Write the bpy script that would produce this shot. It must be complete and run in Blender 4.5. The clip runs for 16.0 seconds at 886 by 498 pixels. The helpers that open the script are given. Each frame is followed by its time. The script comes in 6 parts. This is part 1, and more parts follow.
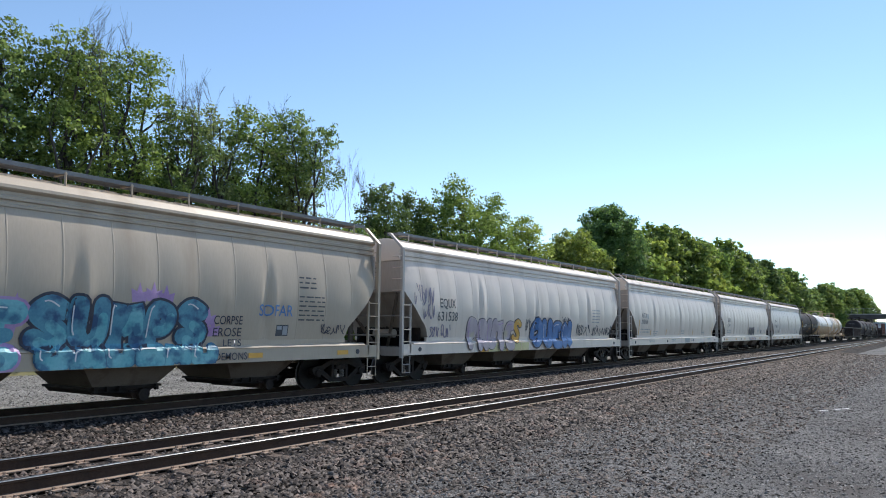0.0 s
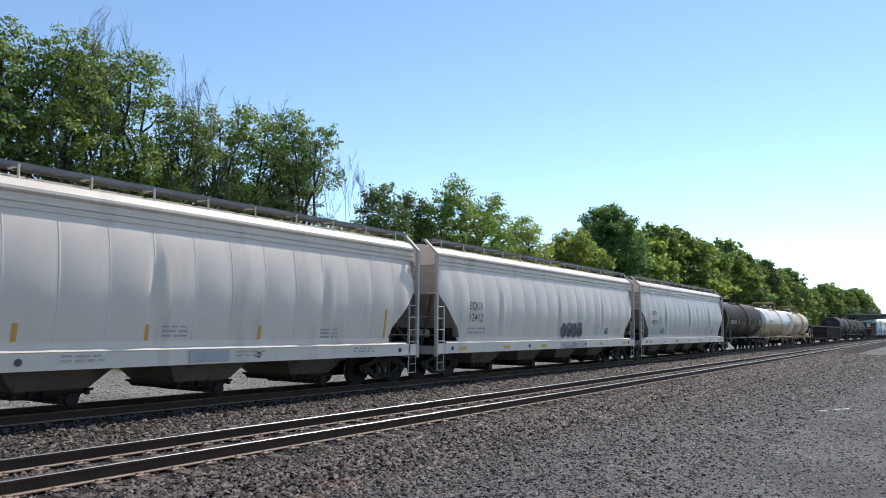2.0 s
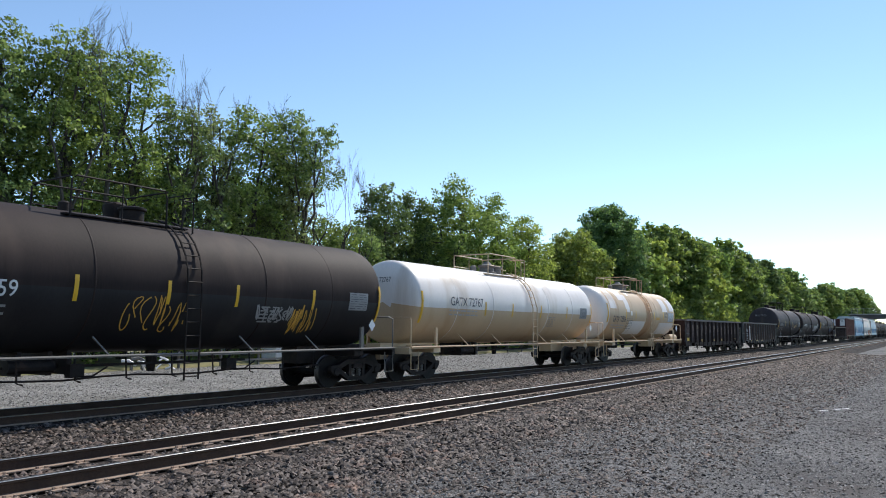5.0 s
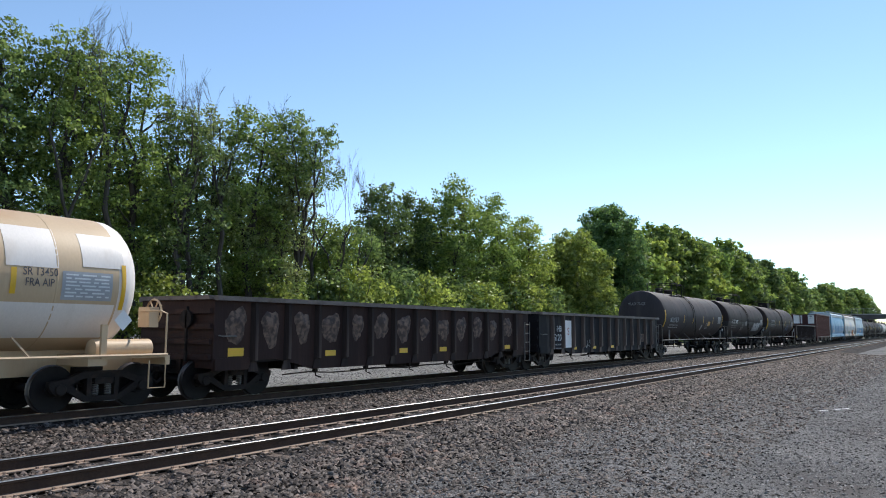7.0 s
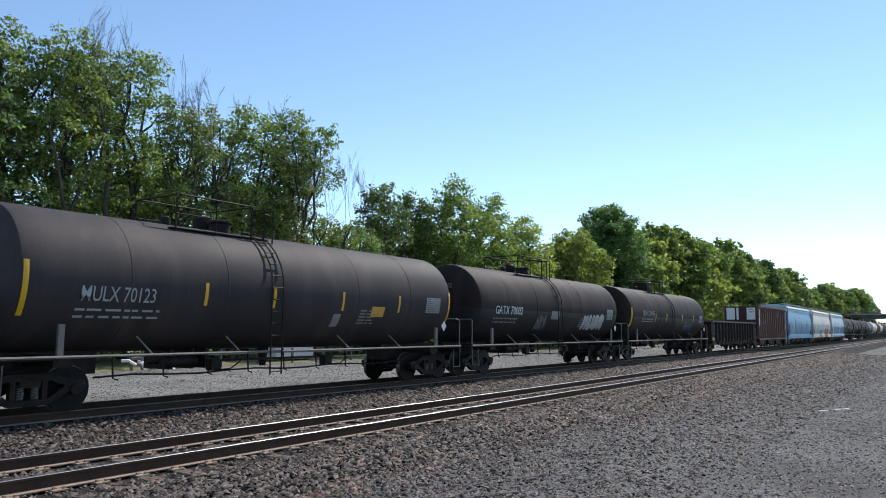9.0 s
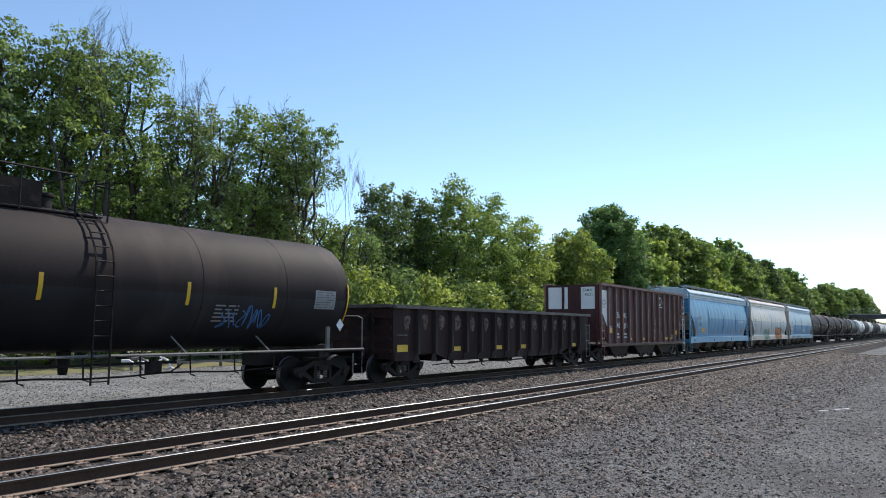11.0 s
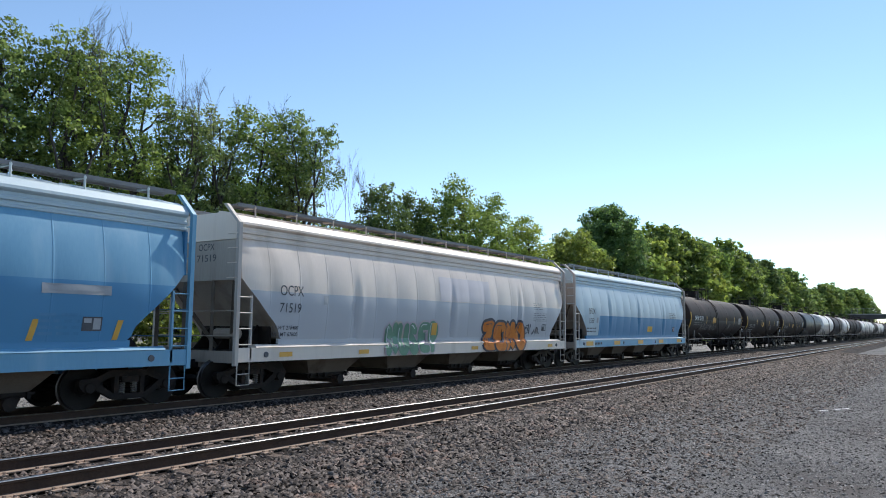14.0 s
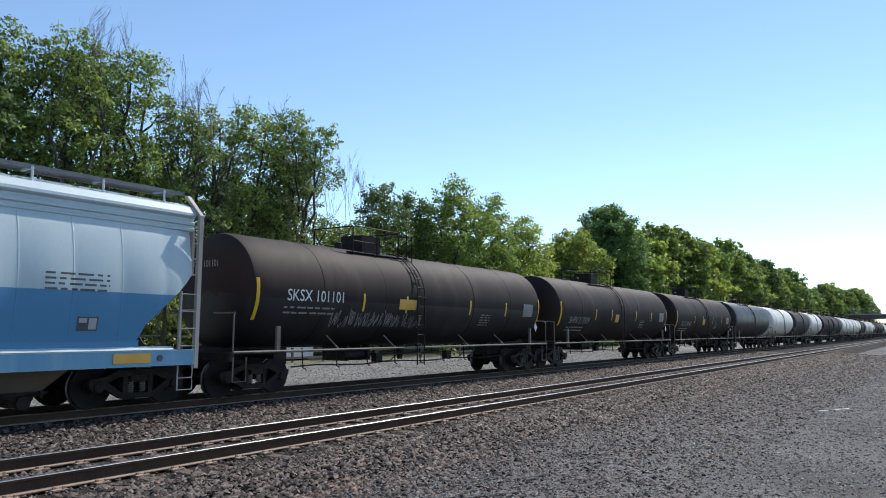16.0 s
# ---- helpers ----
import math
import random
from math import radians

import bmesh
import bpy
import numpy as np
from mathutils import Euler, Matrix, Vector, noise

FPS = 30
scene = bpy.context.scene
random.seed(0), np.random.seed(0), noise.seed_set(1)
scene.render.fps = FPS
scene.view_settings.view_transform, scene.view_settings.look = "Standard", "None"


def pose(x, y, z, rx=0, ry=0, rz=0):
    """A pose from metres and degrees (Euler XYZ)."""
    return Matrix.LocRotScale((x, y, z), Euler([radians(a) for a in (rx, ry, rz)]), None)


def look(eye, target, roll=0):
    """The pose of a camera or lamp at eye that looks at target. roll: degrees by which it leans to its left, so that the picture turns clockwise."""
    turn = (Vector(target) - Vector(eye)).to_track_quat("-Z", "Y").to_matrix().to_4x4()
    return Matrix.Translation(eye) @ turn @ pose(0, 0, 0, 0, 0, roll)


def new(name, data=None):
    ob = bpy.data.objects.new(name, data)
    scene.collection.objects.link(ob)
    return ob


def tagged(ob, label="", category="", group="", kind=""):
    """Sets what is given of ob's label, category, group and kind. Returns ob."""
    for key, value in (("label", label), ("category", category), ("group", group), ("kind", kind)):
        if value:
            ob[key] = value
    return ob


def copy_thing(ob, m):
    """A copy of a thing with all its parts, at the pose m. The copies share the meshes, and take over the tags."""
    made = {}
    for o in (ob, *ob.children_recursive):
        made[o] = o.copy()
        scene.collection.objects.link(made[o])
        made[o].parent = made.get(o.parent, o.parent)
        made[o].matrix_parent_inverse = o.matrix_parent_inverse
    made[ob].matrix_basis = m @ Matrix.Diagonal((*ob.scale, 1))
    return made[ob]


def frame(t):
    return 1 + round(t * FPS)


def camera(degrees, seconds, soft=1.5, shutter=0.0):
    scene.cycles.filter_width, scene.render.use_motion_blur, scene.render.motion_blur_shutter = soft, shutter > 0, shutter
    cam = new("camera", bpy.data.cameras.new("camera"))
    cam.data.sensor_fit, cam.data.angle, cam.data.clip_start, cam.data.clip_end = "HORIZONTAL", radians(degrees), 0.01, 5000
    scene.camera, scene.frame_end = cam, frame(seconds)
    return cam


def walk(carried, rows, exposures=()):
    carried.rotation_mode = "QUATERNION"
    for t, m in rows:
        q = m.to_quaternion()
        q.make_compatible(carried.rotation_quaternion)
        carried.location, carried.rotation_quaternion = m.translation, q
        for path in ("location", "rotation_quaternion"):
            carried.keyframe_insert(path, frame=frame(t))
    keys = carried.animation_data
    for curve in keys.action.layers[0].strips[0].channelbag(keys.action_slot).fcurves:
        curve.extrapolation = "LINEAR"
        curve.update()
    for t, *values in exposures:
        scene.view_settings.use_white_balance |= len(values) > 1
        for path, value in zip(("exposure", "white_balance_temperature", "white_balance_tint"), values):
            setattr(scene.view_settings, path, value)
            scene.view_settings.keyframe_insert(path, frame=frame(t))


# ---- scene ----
# ---------------------------------------------------------------- camera
cam = camera(62.18, 16.0, soft=1.0)
AXIS = Vector((math.sin(radians(55.97)) * math.cos(radians(6.15)), math.cos(radians(55.97)) * math.cos(radians(6.15)), math.sin(radians(6.15))))
EYE = Vector((0.0, -8.751, 1.730))
CAM = look(EYE, EYE + AXIS * 10, 0.45)
walk(cam, [(0, CAM), (16, CAM)], exposures=[(0, 0.0, 6300, 6), (16, 0.0, 6300, 6)])

# ---------------------------------------------------------------- light
SUN_EL, SUN_AZ = 47.0, 92.6          # azimuth from +y towards +x
world = bpy.data.worlds.new("world")
scene.world = world
world.use_nodes = True
wn = world.node_tree
sky = wn.nodes.new("ShaderNodeTexSky")
sky.sky_type = "NISHITA"
sky.sun_disc = False
sky.sun_elevation = radians(SUN_EL)
sky.sun_rotation = radians(SUN_AZ)
sky.altitude = 300.0
sky.air_density, sky.dust_density, sky.ozone_density = 0.9, 0.0, 1.15
wn.links.new(sky.outputs[0], wn.nodes["Background"].inputs[0])
wn.nodes["Background"].inputs[1].default_value = 0.19
sun_data = bpy.data.lights.new("sun", "SUN")
sun_data.energy, sun_data.angle, sun_data.color = 5.0, radians(0.53), (1.0, 0.92, 0.84)
sun = new("sun", sun_data)
SUN_DIR = Vector((math.sin(radians(SUN_AZ)) * math.cos(radians(SUN_EL)), math.cos(radians(SUN_AZ)) * math.cos(radians(SUN_EL)), math.sin(radians(SUN_EL))))
sun.matrix_world = look(SUN_DIR * 100, (0, 0, 0))

# ---------------------------------------------------------------- materials
def surf(name, a, b, c=None, rough=0.6, metal=0.0, fine=40.0, coarse=1.2, stretch=(1, 1, 1), bump=0.0, amount=0.5, cmin=0.55, cmax=0.72, spot=3.0, island=0.0, rvar=0.0, spec=0.5):
    """Procedural paint: a and b mixed by coarse and fine noise, c as stains."""
    m = bpy.data.materials.new(name)
    m.use_nodes = True
    nt = m.node_tree
    n, l = nt.nodes, nt.links
    bs = n["Principled BSDF"]
    tc = n.new("ShaderNodeTexCoord")
    mp = n.new("ShaderNodeMapping")
    mp.inputs["Scale"].default_value = stretch
    l.new(tc.outputs["Object"], mp.inputs["Vector"])

    def noise_tex(scale, detail):
        t = n.new("ShaderNodeTexNoise")
        t.inputs["Scale"].default_value, t.inputs["Detail"].default_value = scale, detail
        l.new(mp.outputs[0], t.inputs["Vector"])
        return t
    n1, n2 = noise_tex(coarse, 5), noise_tex(fine, 3)
    add = n.new("ShaderNodeMath")
    add.operation = "MULTIPLY_ADD"
    l.new(n2.outputs[0], add.inputs[0])
    add.inputs[1].default_value = amount
    l.new(n1.outputs[0], add.inputs[2])
    rmp = n.new("ShaderNodeMapRange")
    rmp.inputs["From Min"].default_value, rmp.inputs["From Max"].default_value = 0.35 + 0.5 * amount - 0.1, 0.65 + 0.5 * amount + 0.1
    l.new(add.outputs[0], rmp.inputs["Value"])
    mx = n.new("ShaderNodeMix")
    mx.data_type = "RGBA"
    l.new(rmp.outputs[0], mx.inputs["Factor"])
    mx.inputs[6].default_value, mx.inputs[7].default_value = (*a, 1), (*b, 1)
    out = mx.outputs[2]
    if c:
        n3 = noise_tex(spot, 6)
        r3 = n.new("ShaderNodeMapRange")
        r3.inputs["From Min"].default_value, r3.inputs["From Max"].default_value = cmin, cmax
        l.new(n3.outputs[0], r3.inputs["Value"])
        m3 = n.new("ShaderNodeMix")
        m3.data_type = "RGBA"
        l.new(r3.outputs[0], m3.inputs["Factor"])
        l.new(out, m3.inputs[6])
        m3.inputs[7].default_value = (*c, 1)
        out = m3.outputs[2]
    if island:
        g = n.new("ShaderNodeNewGeometry")
        hv = n.new("ShaderNodeHueSaturation")
        rr = n.new("ShaderNodeMapRange")
        rr.inputs["To Min"].default_value, rr.inputs["To Max"].default_value = 1 - island, 1 + island
        l.new(g.outputs["Random Per Island"], rr.inputs["Value"])
        l.new(rr.outputs[0], hv.inputs["Value"])
        l.new(out, hv.inputs["Color"])
        out = hv.outputs[0]
    l.new(out, bs.inputs["Base Color"])
    if rvar:
        r4 = n.new("ShaderNodeMapRange")
        r4.inputs["To Min"].default_value, r4.inputs["To Max"].default_value = rough - rvar, rough + rvar
        l.new(n1.outputs[0], r4.inputs["Value"])
        l.new(r4.outputs[0], bs.inputs["Roughness"])
    else:
        bs.inputs["Roughness"].default_value = rough
    bs.inputs["Metallic"].default_value = metal
    bs.inputs["Specular IOR Level"].default_value = spec
    if bump:
        bp = n.new("ShaderNodeBump")
        bp.inputs["Strength"].default_value, bp.inputs["Distance"].default_value = bump, 0.02
        l.new(n2.outputs[0], bp.inputs["Height"])
        l.new(bp.outputs[0], bs.inputs["Normal"])
    return m


def leaf_mat(name, a, b):
    m = bpy.data.materials.new(name)
    m.use_nodes = True
    nt = m.node_tree
    n, l = nt.nodes, nt.links
    n.remove(n["Principled BSDF"])
    g = n.new("ShaderNodeNewGeometry")
    oi = n.new("ShaderNodeObjectInfo")
    mx = n.new("ShaderNodeMix")
    mx.data_type = "RGBA"
    mx.inputs[6].default_value, mx.inputs[7].default_value = (*a, 1), (*b, 1)
    l.new(g.outputs["Random Per Island"], mx.inputs["Factor"])
    hs = n.new("ShaderNodeHueSaturation")
    rr = n.new("ShaderNodeMapRange")
    rr.inputs["To Min"].default_value, rr.inputs["To Max"].default_value = 0.75, 1.25
    l.new(oi.outputs["Random"], rr.inputs["Value"])
    l.new(rr.outputs[0], hs.inputs["Value"])
    l.new(mx.outputs[2], hs.inputs["Color"])
    d, t, ms = n.new("ShaderNodeBsdfDiffuse"), n.new("ShaderNodeBsdfTranslucent"), n.new("ShaderNodeMixShader")
    gl, m2 = n.new("ShaderNodeBsdfGlossy"), n.new("ShaderNodeMixShader")
    gl.inputs["Roughness"].default_value = 0.45
    gl.inputs["Color"].default_value = (0.8, 0.85, 0.8, 1)
    l.new(hs.outputs[0], d.inputs[0])
    l.new(hs.outputs[0], t.inputs[0])
    ms.inputs[0].default_value = 0.58
    l.new(d.outputs[0], ms.inputs[1])
    l.new(t.outputs[0], ms.inputs[2])
    m2.inputs[0].default_value = 0.04
    l.new(ms.outputs[0], m2.inputs[1])
    l.new(gl.outputs[0], m2.inputs[2])
    l.new(m2.outputs[0], n["Material Output"].inputs[0])
    return m


def two_tone(name, upper, lower, z):
    """Paint with a dividing line at height z on the car: copies the upper paint and mixes in the lower colour."""
    m = upper.copy()
    m.name = name
    n, l = m.node_tree.nodes, m.node_tree.links
    bs = n["Principled BSDF"]
    old = bs.inputs["Base Color"].links[0].from_socket
    tc, sp, nz, ad, st, mx = (n.new("ShaderNode" + k) for k in ("TexCoord", "SeparateXYZ", "TexNoise", "Math", "Math", "Mix"))
    l.new(tc.outputs["Object"], sp.inputs[0])
    l.new(tc.outputs["Object"], nz.inputs["Vector"])
    nz.inputs["Scale"].default_value = 1.5
    ad.operation, st.operation, mx.data_type = "MULTIPLY_ADD", "LESS_THAN", "RGBA"
    l.new(nz.outputs[0], ad.inputs[0])
    ad.inputs[1].default_value = 0.03
    l.new(sp.outputs["Z"], ad.inputs[2])
    l.new(ad.outputs[0], st.inputs[0])
    st.inputs[1].default_value = z + 0.015
    l.new(st.outputs[0], mx.inputs["Factor"])
    l.new(old, mx.inputs[6])
    mx.inputs[7].default_value = (*lower, 1)
    l.new(mx.outputs[2], bs.inputs["Base Color"])
    return m


STREAK = (1.0, 1.0, 0.12)
M = {
    "lot": surf("lot_gravel", (0.06, 0.0552, 0.0528), (0.198, 0.186, 0.1776), (0.09, 0.078, 0.072), rough=0.95, fine=48, coarse=0.35, bump=0.12, amount=2.6, spot=0.5, spec=0.15),
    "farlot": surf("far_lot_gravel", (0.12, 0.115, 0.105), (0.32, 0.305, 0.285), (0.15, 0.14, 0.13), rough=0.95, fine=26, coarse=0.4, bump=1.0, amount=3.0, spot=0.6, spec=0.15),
    "cream": surf("pale_yellow_spray", (0.5, 0.45, 0.2), (0.62, 0.56, 0.3), rough=0.5, fine=20, coarse=2.0),
    # Bed colour darkened to deepen the train's shadow, where the bed shows.
    "ballast": surf("shade_dark_ballast_bed", (0.016, 0.013, 0.012), (0.052, 0.043, 0.038), (0.042, 0.028, 0.022), rough=0.95, fine=24, coarse=1.0, bump=1.0, amount=1.6, spot=0.8, spec=0.1),
    "stone": surf("ballast_stone", (0.0607, 0.0497, 0.0439), (0.1569, 0.1292, 0.1131), (0.1214, 0.0745, 0.0566), rough=0.75, fine=30, coarse=3.0, island=0.9, spec=0.15),
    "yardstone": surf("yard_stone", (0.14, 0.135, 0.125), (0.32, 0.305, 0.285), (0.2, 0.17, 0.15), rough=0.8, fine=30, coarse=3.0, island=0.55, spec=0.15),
    "lotstone": surf("lot_stone", (0.0869, 0.082, 0.0783), (0.205, 0.1949, 0.1863), (0.1615, 0.1366, 0.1242), rough=0.8, fine=30, coarse=3.0, island=0.9, spec=0.15),
    "grass": surf("dry_grass", (0.13, 0.13, 0.05), (0.24, 0.2, 0.09), rough=0.95, fine=12, coarse=0.8, bump=0.6),
    "tie": surf("weathered_tie", (0.10, 0.075, 0.06), (0.2, 0.15, 0.12), (0.25, 0.2, 0.17), rough=0.9, fine=30, coarse=3, stretch=(6, 0.6, 6), bump=0.5, spec=0.15),
    "railtop": surf("polished_rail", (0.36, 0.355, 0.35), (0.48, 0.47, 0.46), rough=0.33, metal=1.0, fine=60, coarse=2),
    # Rust of the web, darkened to stand for shade on the rail sides.
    "rail": surf("rusty_shaded_web", (0.0341, 0.022, 0.0168), (0.0682, 0.0406, 0.028), rough=0.8, fine=30, coarse=2, bump=0.2, spec=0.2),
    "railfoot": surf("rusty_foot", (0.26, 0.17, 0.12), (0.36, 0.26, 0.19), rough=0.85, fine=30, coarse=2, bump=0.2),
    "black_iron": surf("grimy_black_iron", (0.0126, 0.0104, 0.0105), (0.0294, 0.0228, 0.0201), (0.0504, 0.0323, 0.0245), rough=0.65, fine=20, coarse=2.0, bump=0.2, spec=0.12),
    "wheel": surf("dark_steel_wheel", (0.008, 0.0075, 0.008), (0.02, 0.017, 0.016), rough=0.6, metal=0.2, fine=30, coarse=3, spec=0.15),
    "tread": surf("worn_wheel_rim", (0.10, 0.09, 0.088), (0.16, 0.145, 0.14), rough=0.5, metal=1.0, fine=30, coarse=3),
    "white": surf("white_hopper_paint", (0.6875, 0.5757, 0.4845), (0.7755, 0.6565, 0.5557), (0.583, 0.4797, 0.3942), rough=0.45, fine=30, coarse=0.5, stretch=STREAK, spot=1.2, rvar=0.1),
    "beige": surf("beige_hopper_paint", (0.4251, 0.34, 0.2538), (0.5014, 0.405, 0.3055), (0.3597, 0.27, 0.188), rough=0.5, fine=30, coarse=0.5, stretch=STREAK, spot=1.0),
    "palegrey": surf("pale_grey_paint", (0.539, 0.4697, 0.418), (0.616, 0.5353, 0.475), (0.462, 0.3939, 0.342), rough=0.45, fine=30, coarse=0.5, stretch=STREAK, spot=1.2),
    "lilacpale": surf("pale_lilac_repaint", (0.605, 0.5403, 0.532), (0.671, 0.5959, 0.5795), (0.55, 0.4848, 0.475), rough=0.5, fine=30, coarse=0.5, stretch=STREAK, spot=1.2),
    # Ends face away from the sun: their shade is put into this grimy grey.
    "endgrey": surf("grimy_shaded_end_paint", (0.341, 0.2979, 0.2612), (0.451, 0.3939, 0.3468), (0.242, 0.202, 0.1662), rough=0.7, fine=30, coarse=0.7, stretch=STREAK, spot=1.2, spec=0.2),
    "frame": surf("dusty_pale_frame_paint", (0.385, 0.3484, 0.3182), (0.495, 0.4444, 0.4037), (0.297, 0.2424, 0.1995), rough=0.6, fine=30, coarse=0.9, stretch=STREAK, spot=1.6, spec=0.3),
    "blue": surf("blue_hopper_paint", (0.126, 0.31, 0.465), (0.18, 0.37, 0.5208), (0.264, 0.42, 0.5394), rough=0.5, fine=30, coarse=0.7, stretch=STREAK, spot=1.2),
    "paleblue": surf("pale_blue_hopper_paint", (0.42, 0.51, 0.55), (0.50, 0.58, 0.61), (0.52, 0.58, 0.58), rough=0.5, fine=30, coarse=0.7, stretch=STREAK, spot=1.2),
    "midblue": surf("mid_blue_band_paint", (0.05, 0.19, 0.36), (0.08, 0.24, 0.42), (0.12, 0.28, 0.44), rough=0.5, fine=30, coarse=0.7, stretch=STREAK, spot=1.2),
    "undergrey": surf("grimy_grey_hopper_bottom", (0.1092, 0.0875, 0.0713), (0.1716, 0.14, 0.1155), (0.0702, 0.049, 0.0383), rough=0.7, fine=30, coarse=0.8, spot=1.5, spec=0.2),
    "grate": surf("galvanised_grating", (0.14, 0.14, 0.14), (0.22, 0.22, 0.22), rough=0.6, metal=0.4, fine=40, coarse=2),
    "tankblack": surf("black_tank_paint", (0.011, 0.010, 0.012), (0.022, 0.021, 0.023), (0.04, 0.035, 0.033), rough=0.5, fine=30, coarse=0.7, stretch=STREAK, spot=1.0, rvar=0.12, spec=0.3),
    "tankgrey": surf("dusty_black_tank_paint", (0.0336, 0.0276, 0.0285), (0.0605, 0.0492, 0.0493), (0.0806, 0.063, 0.0582), rough=0.68, fine=30, coarse=0.6, stretch=STREAK, spot=1.0, rvar=0.1, spec=0.2),
    "tankbrown": surf("brown_weathered_tank_paint", (0.0173, 0.0108, 0.0101), (0.0345, 0.0223, 0.0194), (0.0564, 0.037, 0.0302), rough=0.7, fine=30, coarse=0.6, stretch=STREAK, spot=1.0, spec=0.2),
    "tankwhite": surf("white_tank_paint", (0.682, 0.6161, 0.5605), (0.814, 0.7373, 0.6745), (0.55, 0.4444, 0.342), rough=0.45, fine=30, coarse=0.6, stretch=STREAK, spot=0.9),
    "tankbeige": surf("tan_tank_paint", (0.4928, 0.345, 0.2058), (0.5824, 0.415, 0.252), (0.4704, 0.29, 0.1512), rough=0.5, fine=30, coarse=0.6, stretch=STREAK, spot=0.9),
    "rustband": surf("rust_streaked_band", (0.3795, 0.2, 0.096), (0.529, 0.33, 0.176), (0.276, 0.12, 0.048), rough=0.75, fine=30, coarse=1.0, stretch=STREAK, spot=1.4),
    "gondola": surf("dark_brown_gondola_paint", (0.0259, 0.015, 0.014), (0.0475, 0.0277, 0.0239), (0.0733, 0.0405, 0.0305), rough=0.65, fine=25, coarse=0.8, stretch=STREAK, spot=1.4, bump=0.1, spec=0.10),
    "gondolablack": surf("black_gondola_paint", (0.012, 0.012, 0.015), (0.026, 0.023, 0.024), (0.1, 0.085, 0.075), rough=0.65, fine=25, coarse=0.8, stretch=STREAK, spot=1.4, bump=0.1, spec=0.10),
    # Base tone lighter than the panels all over; the scuffs are the spots.
    "ribedge": surf("scuffed_rib_paint", (0.0612, 0.0464, 0.042), (0.1275, 0.0928, 0.0798), (0.2805, 0.2088, 0.168), rough=0.65, fine=25, coarse=1.5, stretch=STREAK, spot=2.0, spec=0.12),
    "ribdark": surf("dark_scuffed_rib_paint", (0.022, 0.016, 0.015), (0.045, 0.032, 0.029), (0.10, 0.075, 0.065), rough=0.7, fine=25, coarse=1.5, stretch=STREAK, spot=2.0, spec=0.10),
    "bleached": surf("worn_bare_panel", (0.1013, 0.0616, 0.0446), (0.2295, 0.143, 0.0997), (0.054, 0.033, 0.0266), rough=0.75, fine=22, coarse=5.0, spot=7.0, cmin=0.42, cmax=0.58),
    "chord": surf("scuffed_top_rail", (0.085, 0.068, 0.06), (0.16, 0.13, 0.115), (0.06, 0.04, 0.032), rough=0.7, fine=25, coarse=2),
    "maroon": surf("maroon_hopper_paint", (0.05, 0.0171, 0.0162), (0.085, 0.0285, 0.0256), (0.12, 0.0475, 0.038), rough=0.55, fine=25, coarse=0.8, stretch=STREAK, spot=1.2, spec=0.25),
    "maroonlight": surf("faded_maroon_edge", (0.1725, 0.075, 0.0589), (0.253, 0.12, 0.095), rough=0.6, fine=25, coarse=1.5),
    "redpaint": surf("red_stencil", (0.3, 0.02, 0.03), (0.4, 0.04, 0.05), rough=0.6, fine=40, coarse=3),
    "yellow": surf("yellow_reflector", (0.66, 0.37, 0.015), (0.76, 0.44, 0.025), rough=0.4, fine=40, coarse=3),
    "ochre": surf("faded_ochre_reflector", (0.60, 0.31, 0.045), (0.70, 0.39, 0.07), rough=0.5, fine=40, coarse=3),
    "mark": surf("dark_lettering", (0.05, 0.05, 0.06), (0.09, 0.09, 0.1), rough=0.6, fine=40, coarse=3),
    "markgrey": surf("faded_lettering", (0.32, 0.32, 0.33), (0.4, 0.4, 0.41), rough=0.6, fine=40, coarse=3),
    "markwhite": surf("white_lettering", (0.6, 0.6, 0.6), (0.75, 0.75, 0.75), rough=0.6, fine=40, coarse=3),
    "markdim": surf("dim_white_lettering", (0.22, 0.21, 0.21), (0.32, 0.31, 0.3), rough=0.6, fine=40, coarse=3),
    "teal": surf("teal_spray", (0.10, 0.36, 0.42), (0.24, 0.52, 0.56), (0.05, 0.16, 0.26), rough=0.5, fine=20, coarse=2.0, spot=3, cmin=0.48, cmax=0.62),
    "spray_teal": surf("deep_teal_spray", (0.06, 0.2, 0.3), (0.14, 0.36, 0.44), (0.03, 0.08, 0.18), rough=0.5, fine=20, coarse=2.0, spot=3, cmin=0.48, cmax=0.62),
    "spray_sky": surf("sky_blue_spray", (0.07, 0.18, 0.42), (0.12, 0.25, 0.5), rough=0.5, fine=20, coarse=2.0),
    "spray_blue": surf("blue_spray", (0.045, 0.13, 0.34), (0.09, 0.21, 0.46), (0.16, 0.27, 0.46), rough=0.5, fine=20, coarse=2.0, spot=3),
    "spray_purple": surf("purple_spray", (0.36, 0.2, 0.42), (0.48, 0.32, 0.52), rough=0.5, fine=20, coarse=2.0),
    "spray_violet": surf("grey_violet_spray", (0.17, 0.15, 0.23), (0.25, 0.22, 0.31), rough=0.5, fine=20, coarse=2.0),
    "smudge": surf("smudged_black_spray", (0.05, 0.045, 0.055), (0.14, 0.125, 0.13), (0.32, 0.28, 0.25), rough=0.6, fine=20, coarse=3.0, spot=4, cmin=0.5, cmax=0.68),
    "spray_orange": surf("orange_spray", (0.56, 0.155, 0.018), (0.66, 0.22, 0.035), (0.42, 0.10, 0.015), rough=0.5, fine=20, coarse=2.0, spot=3, spec=0.25),
    "spray_green": surf("green_spray", (0.09, 0.2, 0.13), (0.17, 0.3, 0.2), rough=0.5, fine=20, coarse=2.0),
